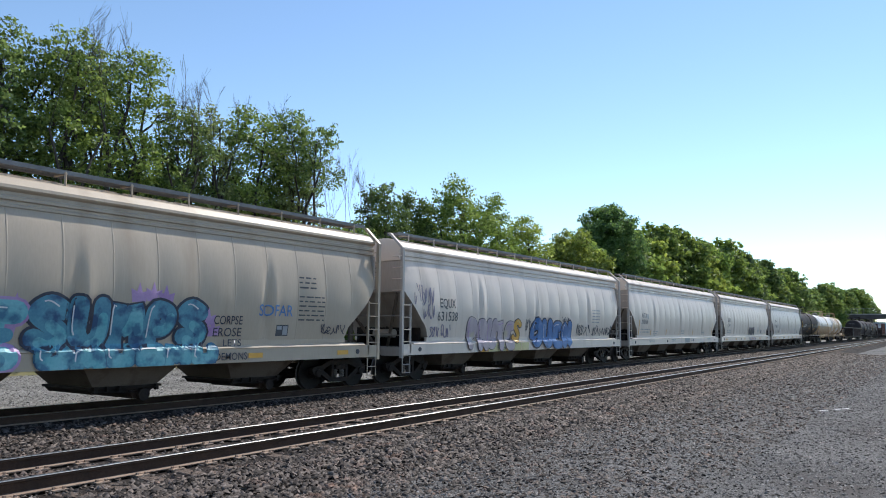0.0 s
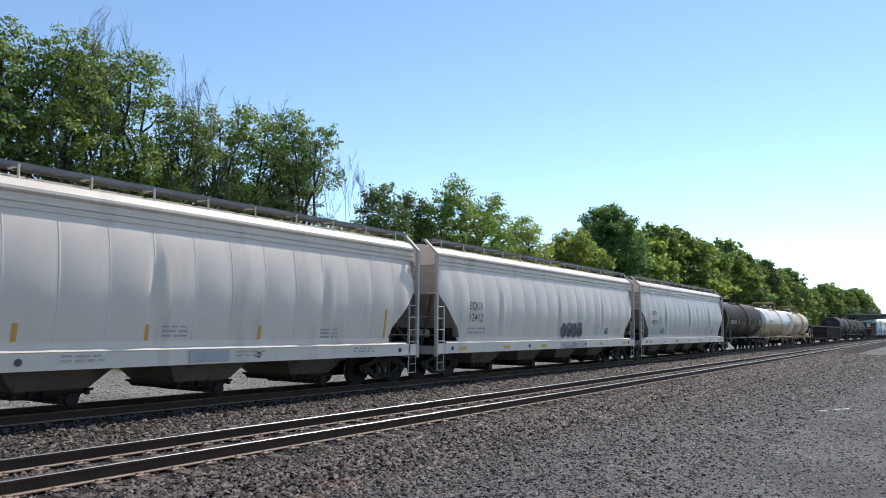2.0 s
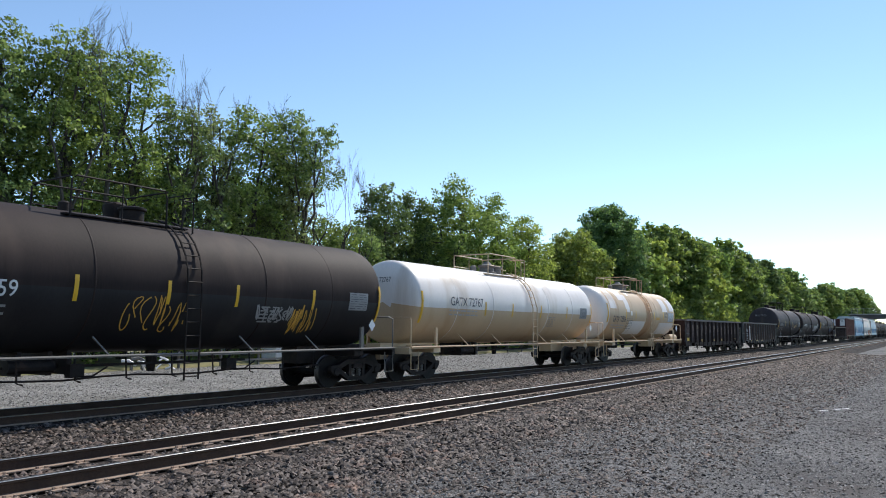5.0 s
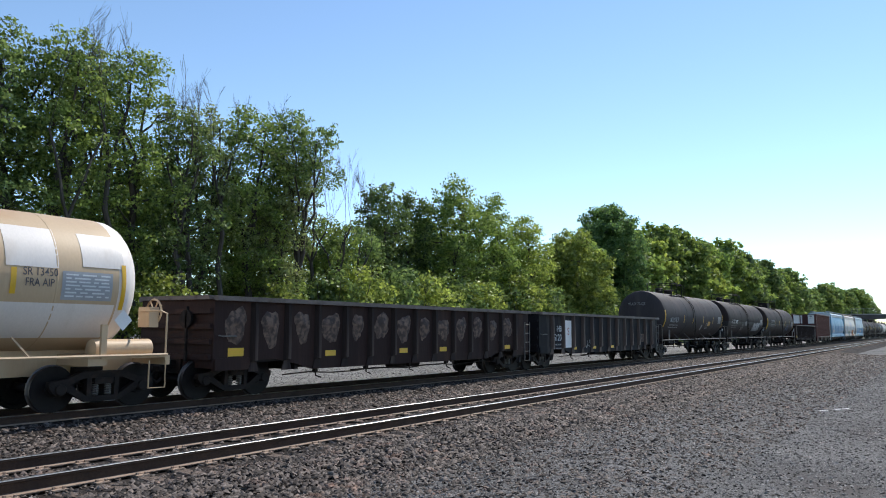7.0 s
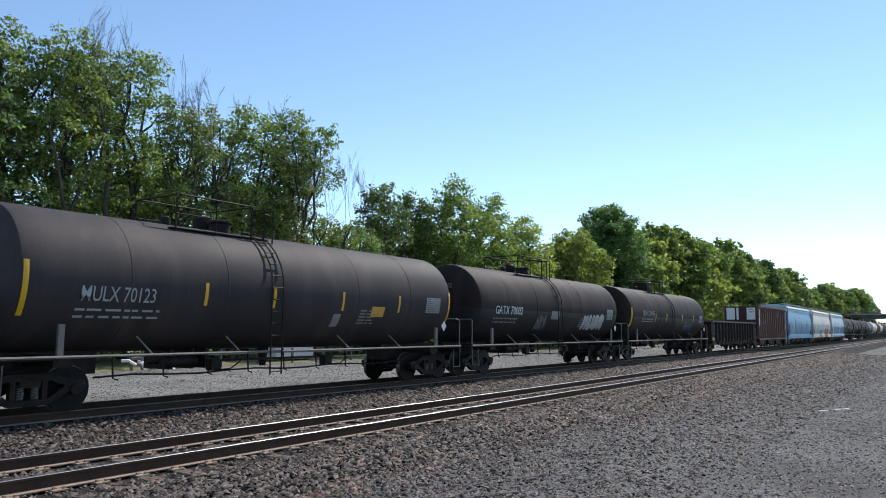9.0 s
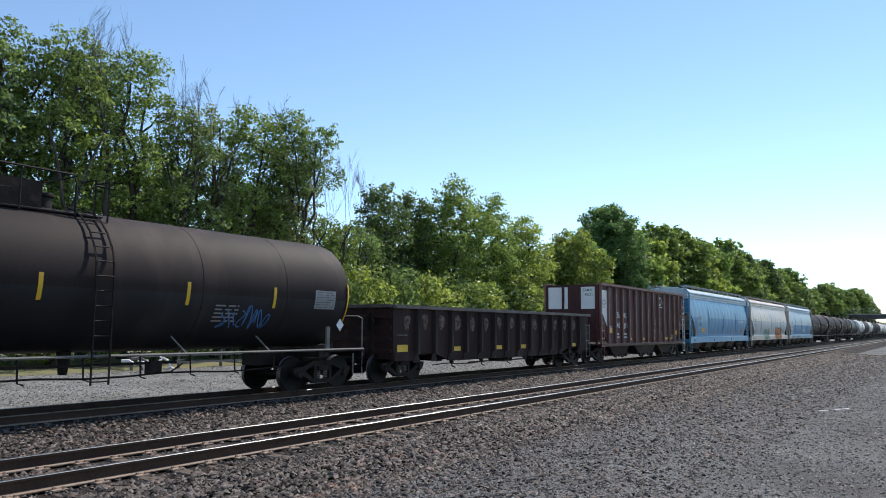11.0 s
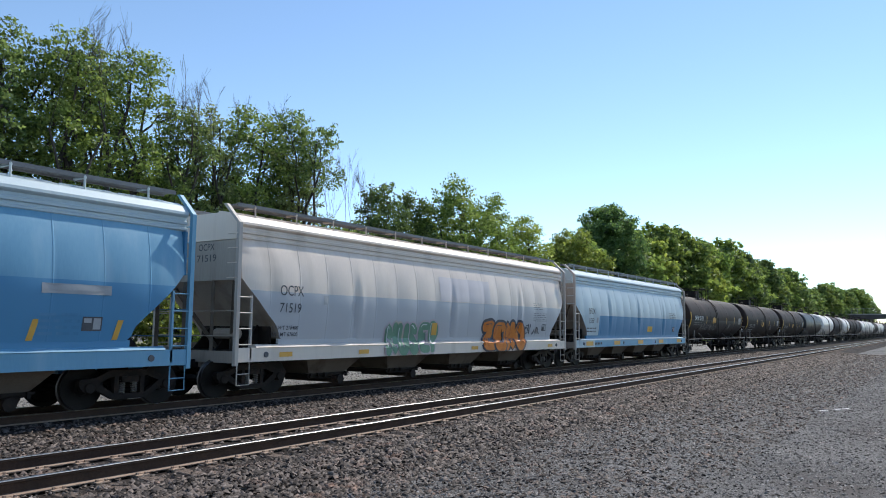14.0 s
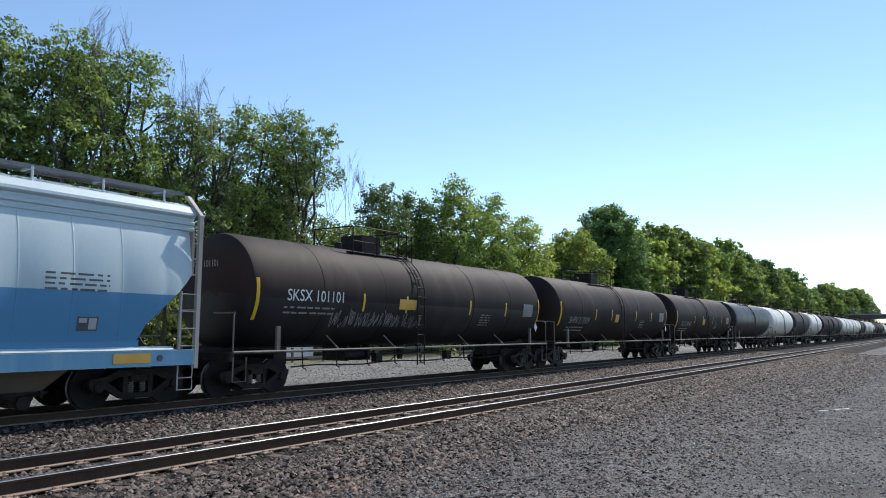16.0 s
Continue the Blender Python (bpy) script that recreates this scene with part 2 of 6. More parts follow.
    "spray_grey": surf("mauve_spray", (0.42, 0.34, 0.38), (0.53, 0.44, 0.46), (0.55, 0.48, 0.30), rough=0.5, fine=20, coarse=2.0, spot=1.5),
    "spray_black": surf("black_spray", (0.03, 0.03, 0.05), (0.06, 0.06, 0.08), rough=0.5, fine=20, coarse=2.0),
    "spray_silver": surf("silver_spray", (0.34, 0.35, 0.36), (0.48, 0.48, 0.48), rough=0.45, fine=20, coarse=2.0),
    "bark": surf("grey_bark", (0.0375, 0.0315, 0.0255), (0.0863, 0.0735, 0.06), rough=0.9, fine=14, coarse=2, stretch=(3, 3, 0.6), bump=0.6),
    "leaf": leaf_mat("summer_leaf", (0.0973, 0.1518, 0.0314), (0.3549, 0.4505, 0.0995)),
    "leaf_dark": leaf_mat("dark_leaf", (0.0801, 0.1309, 0.0377), (0.2862, 0.3771, 0.1048)),
    "leaf_olive": leaf_mat("olive_leaf", (0.1296, 0.1566, 0.054), (0.3564, 0.4104, 0.1404)),
    "leaf_light": leaf_mat("yellow_green_leaf", (0.1378, 0.1843, 0.034), (0.424, 0.485, 0.097)),
    "leaf_deep": leaf_mat("deep_green_leaf", (0.05, 0.095, 0.03), (0.18, 0.28, 0.075)),
    "concrete": surf("bridge_concrete", (0.3, 0.29, 0.27), (0.4, 0.39, 0.36), rough=0.9, fine=10, coarse=0.6),
    "darksteel": surf("bridge_girder_paint", (0.06, 0.055, 0.06), (0.1, 0.09, 0.09), rough=0.7, fine=10, coarse=0.6),
    "whitepaint": surf("white_panel_paint", (0.792, 0.7474, 0.722), (0.85, 0.8181, 0.779), rough=0.5, fine=20, coarse=1),
    "brake": surf("brake_grey_iron", (0.12, 0.11, 0.1), (0.2, 0.18, 0.16), rough=0.7, fine=20, coarse=2),
}

M["greytone"] = two_tone("grey_two_tone_paint", M["white"], (0.46, 0.455, 0.475), 2.62)
M["bluetone"] = two_tone("blue_two_tone_paint", M["paleblue"], (0.065, 0.22, 0.40), 2.40)
M["bluepatch"] = two_tone("blue_repainted_panel_paint", M["blue"], (0.07, 0.235, 0.42), 2.60)

# ---------------------------------------------------------------- mesh helpers
def bx(bm, x0, x1, y0, y1, z0, z1):
    v = [bm.verts.new(p) for p in ((x0, y0, z0), (x1, y0, z0), (x1, y1, z0), (x0, y1, z0), (x0, y0, z1), (x1, y0, z1), (x1, y1, z1), (x0, y1, z1))]
    for f in ((3, 2, 1, 0), (4, 5, 6, 7), (0, 1, 5, 4), (1, 2, 6, 5), (2, 3, 7, 6), (3, 0, 4, 7)):
        bm.faces.new([v[i] for i in f])


def prism(bm, poly, y0, y1):
    """poly: (x, z) outline, counter-clockwise seen from -y."""
    a = [bm.verts.new((x, y0, z)) for x, z in poly]
    b = [bm.verts.new((x, y1, z)) for x, z in poly]
    bm.faces.new(a)
    bm.faces.new(b[::-1])
    k = len(poly)
    for i in range(k):
        bm.faces.new((a[i], b[i], b[(i + 1) % k], a[(i + 1) % k])[::-1])


def tube(bm, pts, r, seg=6):
    pts = [Vector(p) for p in pts]
    rings = []
    for i, p in enumerate(pts):
        d = (pts[min(i + 1, len(pts) - 1)] - pts[max(i - 1, 0)]).normalized()
        s = d.cross(Vector((0, 0, 1)) if abs(d.z) < 0.9 else Vector((1, 0, 0))).normalized()
        t = d.cross(s)
        rr = r[i] if isinstance(r, (list, tuple)) else r
        rings.append([bm.verts.new(p + (s * math.cos(a) + t * math.sin(a)) * rr) for a in (2 * math.pi * j / seg for j in range(seg))])
    for a, b in zip(rings, rings[1:]):
        for j in range(seg):
            bm.faces.new((a[j], a[(j + 1) % seg], b[(j + 1) % seg], b[j]))
    bm.faces.new(rings[0][::-1])
    bm.faces.new(rings[-1])


def lathe(bm, prof, axis="x", seg=24, centre=(0, 0, 0), cap=True):
    """prof: (position along the axis, radius)."""
    c = Vector(centre)
    rings = []
    for u, r in prof:
        ring = []
        for j in range(seg):
            a = 2 * math.pi * j / seg
            p = {"x": (u, r * math.cos(a), r * math.sin(a)), "y": (r * math.sin(a), u, r * math.cos(a)), "z": (r * math.cos(a), r * math.sin(a), u)}[axis]
            ring.append(bm.verts.new(c + Vector(p)))
        rings.append(ring)
    for a, b in zip(rings, rings[1:]):
        for j in range(seg):
            bm.faces.new((a[j], a[(j + 1) % seg], b[(j + 1) % seg], b[j]))
    if cap:
        bm.faces.new(rings[0][::-1])
        bm.faces.new(rings[-1])


CACHE = {}


def mesh_of(name, bm, material, smooth=False):
    bmesh.ops.recalc_face_normals(bm, faces=bm.faces)
    me = bpy.data.meshes.new(name)
    bm.to_mesh(me)
    bm.free()
    for m in (material if isinstance(material, (list, tuple)) else [material]):
        me.materials.append(m)
    if smooth:
        me.shade_smooth()
        me.set_sharp_from_angle(angle=radians(32))
    return me


def part(name, bm, material, parent, label="", smooth=False, at=None):
    """One mesh object under a thing or a part. bm: a bmesh, or a mesh that is shared."""
    me = bm if isinstance(bm, bpy.types.Mesh) else mesh_of(name, bm, material, smooth)
    ob = new(name, me)
    ob.parent = parent
    if at is not None:
        ob.matrix_basis = at
    return tagged(ob, label)


def shared(key, build, material, smooth=False):
    """The mesh for key, built once."""
    if key not in CACHE:
        bm = bmesh.new()
        build(bm)
        CACHE[key] = mesh_of(key if isinstance(key, str) else key[0], bm, material, smooth)
    return CACHE[key]


def thing(name, label, category, group=""):
    return tagged(new(name), label, category, group)


# ---------------------------------------------------------------- ground and tracks
TRACK_Y, GAUGE = 6.715, 1.40       # centre of the train's track; railhead spacing
GROUND_Z, BED_Z = -0.30, -0.21


def sheet(name, rows_y, xs, material, label, kind="structure"):
    bm = bmesh.new()
    grid = [[bm.verts.new((x, y, z)) for x in xs] for y, z in rows_y]
    for a, b in zip(grid, grid[1:]):
        for i in range(len(xs) - 1):
            bm.faces.new((a[i], a[i + 1], b[i + 1], b[i]))
    return tagged(new(name, mesh_of(name, bm, material)), label, name, kind=kind)


sheet("ground", [(-3000, -0.5), (-60, GROUND_Z), (-2.6, GROUND_Z), (40, GROUND_Z - 0.02), (3000, -0.5)], [-3000, -60, 60, 400, 3000], M["lot"], "grey crushed-stone lot beside the tracks")
sheet("ballast", [(-2.5, GROUND_Z - 0.02), (-1.3, BED_Z), (2.1, BED_Z), (3.0, BED_Z - 0.05), (4.5, BED_Z - 0.07), (5.0, BED_Z - 0.06), (5.4, BED_Z + 0.02), (9.2, BED_Z), (10.4, GROUND_Z - 0.02)], [-400, -20, 0, 20, 60, 150, 600], M["ballast"], "dark crushed-stone ballast bed under both tracks")
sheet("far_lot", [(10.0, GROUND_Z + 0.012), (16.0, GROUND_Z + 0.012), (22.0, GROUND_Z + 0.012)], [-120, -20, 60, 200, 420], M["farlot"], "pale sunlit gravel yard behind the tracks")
sheet("grass_verge", [(21.6, GROUND_Z + 0.02), (22.4, GROUND_Z + 0.10), (26.0, GROUND_Z + 0.3), (60.0, GROUND_Z + 0.4)], [-120, -20, 60, 200, 420], M["grass"], "dry grass verge under the trees")


def rail_mesh(x0, x1, parts):
    bm = bmesh.new()
    prof = {"railhead": [(-0.036, -0.006), (-0.036, -0.004), (-0.030, 0.0), (0.030, 0.0), (0.036, -0.004), (0.036, -0.006)],
            "railweb": [(-0.036, -0.006), (-0.036, -0.035), (-0.010, -0.045), (-0.010, -0.135), (-0.020, -0.15), (0.020, -0.15), (0.010, -0.135), (0.010, -0.045), (0.036, -0.035), (0.036, -0.006)],
            "railfoot": [(-0.076, -0.172), (-0.076, -0.163), (-0.020, -0.149), (0.020, -0.149), (0.076, -0.163), (0.076, -0.172)]}[parts]
    a = [bm.verts.new((x0, y, z)) for y, z in prof]
    b = [bm.verts.new((x1, y, z)) for y, z in prof]
    k = len(prof)
    for i in range(k):
        bm.faces.new((a[i], a[(i + 1) % k], b[(i + 1) % k], b[i]))
    bm.faces.new(a)
    bm.faces.new(b[::-1])
    return bm


def tie_block(bm):
    bx(bm, -0.115, 0.115, -1.3, 1.3, -0.19, 0.0)
    bmesh.ops.bevel(bm, geom=bm.edges[:], offset=0.012, segments=1, affect="EDGES")


def plate_block(bm):
    bx(bm, -0.09, 0.09, -0.17, 0.17, 0.0, 0.016)
    for sx, sy in ((-0.05, -0.095), (0.05, 0.095), (0.05, -0.13)):
        bx(bm, sx - 0.014, sx + 0.014, sy - 0.016, sy + 0.016, 0.016, 0.045)


def track(name, yc, label, ties):
    t = tagged(new(name), label, "railway track", kind="structure")
    for s in (-1, 1):
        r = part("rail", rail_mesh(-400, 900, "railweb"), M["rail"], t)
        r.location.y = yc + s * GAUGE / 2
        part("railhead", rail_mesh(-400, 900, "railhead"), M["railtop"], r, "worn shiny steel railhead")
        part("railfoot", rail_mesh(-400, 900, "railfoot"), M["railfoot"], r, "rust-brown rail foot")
    tie = shared("tie", tie_block, M["tie"])
    plate = shared("tie_plate", plate_block, M["railfoot"])
    for i in range(ties):
        x = -6 + i * 0.54 + random.uniform(-0.02, 0.02)
        o = part("tie", tie, None, t, at=pose(x, yc + random.uniform(-0.06, 0.06), -0.198 + random.uniform(-0.025, 0.006), 0, 0, random.uniform(-1.2, 1.2)))
        if i < 110 and yc < 3:
            for s in (-1, 1):
                part("tie_plate", plate, None, t, at=pose(x, yc + s * GAUGE / 2, -0.188))
    return t


# ---------------------------------------------------------------- trucks and wheels
def wheelset_mesh():
    bm = bmesh.new()
    for s in (-1, 1):
        y = s * GAUGE / 2
        lathe(bm, [(y + s * 0.065, 0.40), (y + s * 0.065, 0.455), (y - s * 0.03, 0.46), (y - s * 0.04, 0.485), (y - s * 0.065, 0.48), (y - s * 0.065, 0.40), (y - s * 0.02, 0.36), (y - s * 0.03, 0.20), (y - s * 0.08, 0.15), (y - s * 0.08, 0.10)], "y", 28, cap=False)
        lathe(bm, [(y + s * 0.065, 0.40), (y + s * 0.03, 0.37), (y + s * 0.02, 0.20), (y + s * 0.09, 0.15), (y + s * 0.09, 0.08), (y + s * 0.35, 0.08)], "y", 28)
    tube(bm, [(0, -GAUGE / 2, 0), (0, GAUGE / 2, 0)], 0.085, 10)
    for f in bm.faces:        # polished tread and flange
        if all(math.hypot(v.co.x, v.co.z) > 0.45 for v in f.verts):
            f.material_index = 1
    return bm


def frame_mesh():
    """Cast side frame with bearing pedestals and a spring nest."""
    bm = bmesh.new()
    prism(bm, [(-1.12, 0.50), (-1.12, 0.62), (-0.78, 0.66), (-0.45, 0.80), (0.45, 0.80), (0.78, 0.66), (1.12, 0.62), (1.12, 0.50), (1.02, 0.38), (0.78, 0.40), (0.70, 0.55), (0.42, 0.66), (-0.42, 0.66), (-0.70, 0.55), (-0.78, 0.40), (-1.02, 0.38)], -0.07, 0.07)
    prism(bm, [(-0.78, 0.42), (-0.70, 0.54), (-0.34, 0.30), (0.34, 0.30), (0.70, 0.54), (0.78, 0.42), (0.36, 0.19), (-0.36, 0.19)], -0.07, 0.07)
    for s in (-1, 1):
        bx(bm, s * 0.30 - 0.05, s * 0.30 + 0.05, -0.065, 0.065, 0.28, 0.68)
        lathe(bm, [(-0.11, 0.10), (-0.09, 0.115), (0.05, 0.115)], "y", 14, (s * 0.9, 0, 0.457))
    return bm


def spring_mesh():
    """One coil spring."""
    bm = bmesh.new()
    tube(bm, [(0.062 * math.cos(k * 0.9), 0.062 * math.sin(k * 0.9), 0.31 + 0.0068 * k) for k in range(43)], 0.016, 4)
    return bm


def bolster_mesh():
    bm = bmesh.new()
    bx(bm, -0.2, 0.2, -1.08, 1.08, 0.54, 0.66)
    bx(bm, -0.3, 0.3, -0.5, 0.5, 0.5, 0.86)
    bx(bm, -0.55, -0.45, -0.75, 0.75, 0.36, 0.46)
    bx(bm, 0.45, 0.55, -0.75, 0.75, 0.36, 0.46)
    return bm


TRUCK = {"wheelset": mesh_of("wheelset", wheelset_mesh(), [M["wheel"], M["tread"]], True), "side_frame": mesh_of("side_frame", frame_mesh(), M["black_iron"]),
         "spring": mesh_of("spring", spring_mesh(), M["brake"], True), "truck": mesh_of("truck", bolster_mesh(), M["black_iron"])}
AXLE = 0.9
WHEELS = []


def truck(car, x):
    t = part("truck", TRUCK["truck"], None, car, "black cast-steel four-wheel truck", at=pose(x, 0, 0))
    for s in (-1, 1):
        part("side_frame", TRUCK["side_frame"], None, t, at=pose(0, s * 0.98, 0))
        for k in (-0.14, 0.14):
            part("spring", TRUCK["spring"], None, t, at=pose(k, s * 0.98, 0))
    for s in (-1, 1):
        w = part("wheelset", TRUCK["wheelset"], None, t, at=pose(s * AXLE, 0, 0.457))
        WHEELS.append((s, w))
    return t


def coupler_build(bm):
    bx(bm, -0.55, 0.0, -0.11, 0.11, 0.72, 0.92)
    prism(bm, [(0.0, 0.66), (0.22, 0.66), (0.28, 0.78), (0.22, 0.98), (0.0, 0.98)], -0.2, 0.16)
    tube(bm, [(-0.1, -0.2, 0.8), (0.1, -0.3, 0.6), (0.3, -0.32, 0.42), (0.5, -0.2, 0.5)], 0.035)


def couplers(car, half):
    me = shared("coupler", coupler_build, M["black_iron"])
    part("coupler", me, None, car, at=pose(half - 0.05, 0, 0))
    part("coupler", me, None, car, at=pose(-half + 0.05, 0, 0, 0, 0, 180))


# ---------------------------------------------------------------- lettering on curved sides
def letters(car, text, x, z, height, material, side, label="", width=0.0):
    """Lettering whose left end is at x and base at z on the near side; side(x, z) is the surface's y."""
    c = bpy.data.curves.new("lettering", "FONT")
    c.body, c.size, c.resolution_u, c.offset = text, height / 0.69, 3, 0.0018 * height / 0.3
    tmp = bpy.data.objects.new("lettering", c)
    me = bpy.data.meshes.new_from_object(tmp)
    bpy.data.objects.remove(tmp)
    k = 1.0
    if width:
        k = width / max(v.co.x for v in me.vertices)
    bm = bmesh.new()
    bm.from_mesh(me)
    for v in bm.verts:
        px, pz = x + v.co.x * k, z + v.co.y
        v.co = (px, side(px, pz) - 0.012, pz)
    return part("lettering", bm, material, car, label)


def end_letters(car, text, xw, y, z, height, material, width):
    """Lettering on the wall that faces back along the train; y is the left end of the line."""
    c = bpy.data.curves.new("lettering", "FONT")
    c.body, c.size, c.resolution_u, c.offset = text, height / 0.69, 3, 0.0018 * height / 0.3
    tmp = bpy.data.objects.new("lettering", c)
    me = bpy.data.meshes.new_from_object(tmp)
    bpy.data.objects.remove(tmp)
    k = width / max(v.co.x for v in me.vertices)
    bm = bmesh.new()
    bm.from_mesh(me)
    for v in bm.verts:
        v.co = (xw, y - v.co.x * k, z + v.co.y)
    return part("lettering", bm, material, car)


def patch(car, name, outline, material, side, lift=0.006, label=""):
    """A painted or taped patch on the near side; outline in (x, z), convex enough to fan."""
    bm = bmesh.new()
    cx, cz = sum(p[0] for p in outline) / len(outline), sum(p[1] for p in outline) / len(outline)
    rings = []
    for k in (1.0, 0.86, 0.72, 0.58, 0.44, 0.3, 0.15):
        rings.append([bm.verts.new((cx + (x - cx) * k, 0, cz + (z - cz) * k)) for x, z in outline])
    mid = bm.verts.new((cx, 0, cz))
    n = len(outline)
    for a, b in zip(rings, rings[1:]):
        for i in range(n):
            bm.faces.new((a[i], a[(i + 1) % n], b[(i + 1) % n], b[i]))
    for i in range(n):
        bm.faces.new((rings[-1][i], rings[-1][(i + 1) % n], mid))
    for v in bm.verts:
        if name == "graffiti":      # paint ends at the sill's lower edge
            v.co.z = max(v.co.z, 0.886)
        v.co.y = side(v.co.x, v.co.z) - lift - 0.002
    return part(name, bm, material, car, label, smooth=True)


def repaint(car, x0, x1, z0, z1, material, side, label="", foot=None):
    """A repainted rectangle that follows the dents of the side."""
    bm = bmesh.new()
    foot = foot or (lambda x: z0)
    nx, nz = max(2, int((x1 - x0) / 0.045)), max(2, int((z1 - z0) / 0.1))
    cols = [[bm.verts.new((x, side(x, z) - 0.0075, z)) for z in (foot(x) + (z1 - foot(x)) * j / nz for j in range(nz + 1))] for x in (x0 + (x1 - x0) * i / nx for i in range(nx + 1))]
    for a, b in zip(cols, cols[1:]):
        for j in range(nz):
            bm.faces.new((a[j], b[j], b[j + 1], a[j + 1]))
    return part("paint_patch", bm, material, car, label, smooth=True)


def rect(x0, x1, z0, z1, n=4):
    xs = [x0 + (x1 - x0) * i / n for i in range(n + 1)]
    zs = [z0 + (z1 - z0) * i / n for i in range(n + 1)]
    return [(x, z0) for x in xs] + [(x1, z) for z in zs[1:]] + [(x, z1) for x in xs[::-1][1:]] + [(x0, z) for z in zs[::-1][1:-1]]


def bars(car, x, z, rows, width, material, side, gap=0.11, h=0.05, seed=1, name="data_lettering"):
    """Rows of small unreadable lettering as plain bars, one mesh a block."""
    rg = random.Random(seed)
    bm = bmesh.new()
    for r in range(rows):
        px, zz = x, z - r * gap
        while px < x + width:
            w = rg.uniform(0.1, 0.34)
            e = min(px + w, x + width)
            q = [bm.verts.new((a, side(a, b) - 0.012, b)) for a, b in ((px, zz), (e, zz), (e, zz + h), (px, zz + h))]
            bm.faces.new(q)
            px += w + rg.uniform(0.04, 0.1)
    return tagged(part(name, bm, material, car), kind="stuff")


def stroke(car, pts, w, material, side, lift=0.012):
    bm = bmesh.new()
    prev = None
    for i, (x, z) in enumerate(pts):
        a, b = pts[max(i - 1, 0)], pts[min(i + 1, len(pts) - 1)]
        d = Vector((b[0] - a[0], b[1] - a[1])).normalized()
        nx, nz = -d.y * w / 2, d.x * w / 2
        cur = [bm.verts.new((x + s * nx, side(x + s * nx, z + s * nz) - lift - 0.002, z + s * nz)) for s in (-1, 1)]
        if prev:
            bm.faces.new((prev[0], cur[0], cur[1], prev[1]))
        prev = cur
    return part("paint_stroke", bm, material, car)


def wrap(side):
    """The near side with its sloped ledge and sill below, for paint that runs over all three."""
    def f(x, z):
        if z < 1.255:
            return -1.622
        if z < 1.30:
            return -1.605 + (z - 1.255) * 1.5
        return min(side(x, z), -1.53) if z < 1.45 else side(x, z)
    return f


GLYPH = {"S": [[(0.92, 0.84), (0.5, 1.0), (0.12, 0.78), (0.5, 0.52), (0.88, 0.25), (0.5, 0.0), (0.08, 0.15)]],
         "U": [[(0.1, 1.0), (0.12, 0.25), (0.5, 0.0), (0.88, 0.25), (0.9, 1.0)]],
         "M": [[(0.05, 0.0), (0.15, 0.95), (0.5, 0.4), (0.85, 0.95), (0.95, 0.0)]],
         "P": [[(0.15, 0.0), (0.15, 0.95), (0.7, 0.95), (0.85, 0.72), (0.65, 0.48), (0.2, 0.45)]],
         "E": [[(0.9, 0.95), (0.2, 0.92), (0.12, 0.52), (0.75, 0.52), (0.14, 0.46), (0.2, 0.05), (0.9, 0.0)]],
         "N": [[(0.1, 0.0), (0.12, 0.95), (0.85, 0.05), (0.9, 1.0)]],
         "R": [[(0.15, 0.0), (0.15, 0.95), (0.7, 0.95), (0.82, 0.72), (0.6, 0.5), (0.3, 0.48), (0.55, 0.42), (0.92, 0.0)]],
         "T": [[(0.05, 0.92), (0.95, 1.0), (0.55, 0.94), (0.5, 0.6), (0.48, 0.0)]],
         "O": [[(0.5, 1.0), (0.1, 0.7), (0.12, 0.25), (0.5, 0.0), (0.88, 0.25), (0.9, 0.7), (0.5, 1.0)]],
         "Z": [[(0.08, 0.92), (0.85, 0.98), (0.5, 0.5), (0.1, 0.08), (0.92, 0.0)]]}


def smooth_line(pts, per=5):
    """The rounded line through the points."""
    p = [pts[0], *pts, pts[-1]]
    out = []
    for a, b, c, d in zip(p, p[1:], p[2:], p[3:]):
        for k in range(per):
            t = k / per
            out.append(tuple(0.5 * (2 * b[i] + (c[i] - a[i]) * t + (2 * a[i] - 5 * b[i] + 4 * c[i] - d[i]) * t * t + (3 * b[i] - a[i] - 3 * c[i] + d[i]) * t ** 3) for i in (0, 1)))
    return out + [pts[-1]]


def fat_line(bm, pts, w, side, lift, low):
    """A rounded ribbon of paint on the side."""
    def row(x, z, d, k, i):
        out = []
        for q in (-1, -0.5, 0, 0.5, 1):
            px, pz = x - d.y * q * k * w / 2, max(low, z + d.x * q * k * w / 2)
            out.append(bm.verts.new((px, side(px, pz) - lift - 0.0003 * i, pz)))
        return out
    rows = []
    last = len(pts) - 1
    for i, (x, z) in enumerate(pts):
        a, b = pts[max(i - 1, 0)], pts[min(i + 1, last)]
        d = Vector((b[0] - a[0], b[1] - a[1]))
        d = d.normalized() if d.length > 1e-6 else Vector((1, 0))
        if i == 0:
            rows += [row(x - d.x * math.cos(t) * w / 2, z - d.y * math.cos(t) * w / 2, d, math.sin(t), i) for t in (0.15, 0.5, 1.0)]
        rows.append(row(x, z, d, 1.0, i))
        if i == last:
            rows += [row(x + d.x * math.cos(t) * w / 2, z + d.y * math.cos(t) * w / 2, d, math.sin(t), i) for t in (1.0, 0.5, 0.15)]
    for p, q in zip(rows, rows[1:]):
        for k in range(4):
            bm.faces.new((p[k], q[k], q[k + 1], p[k + 1]))


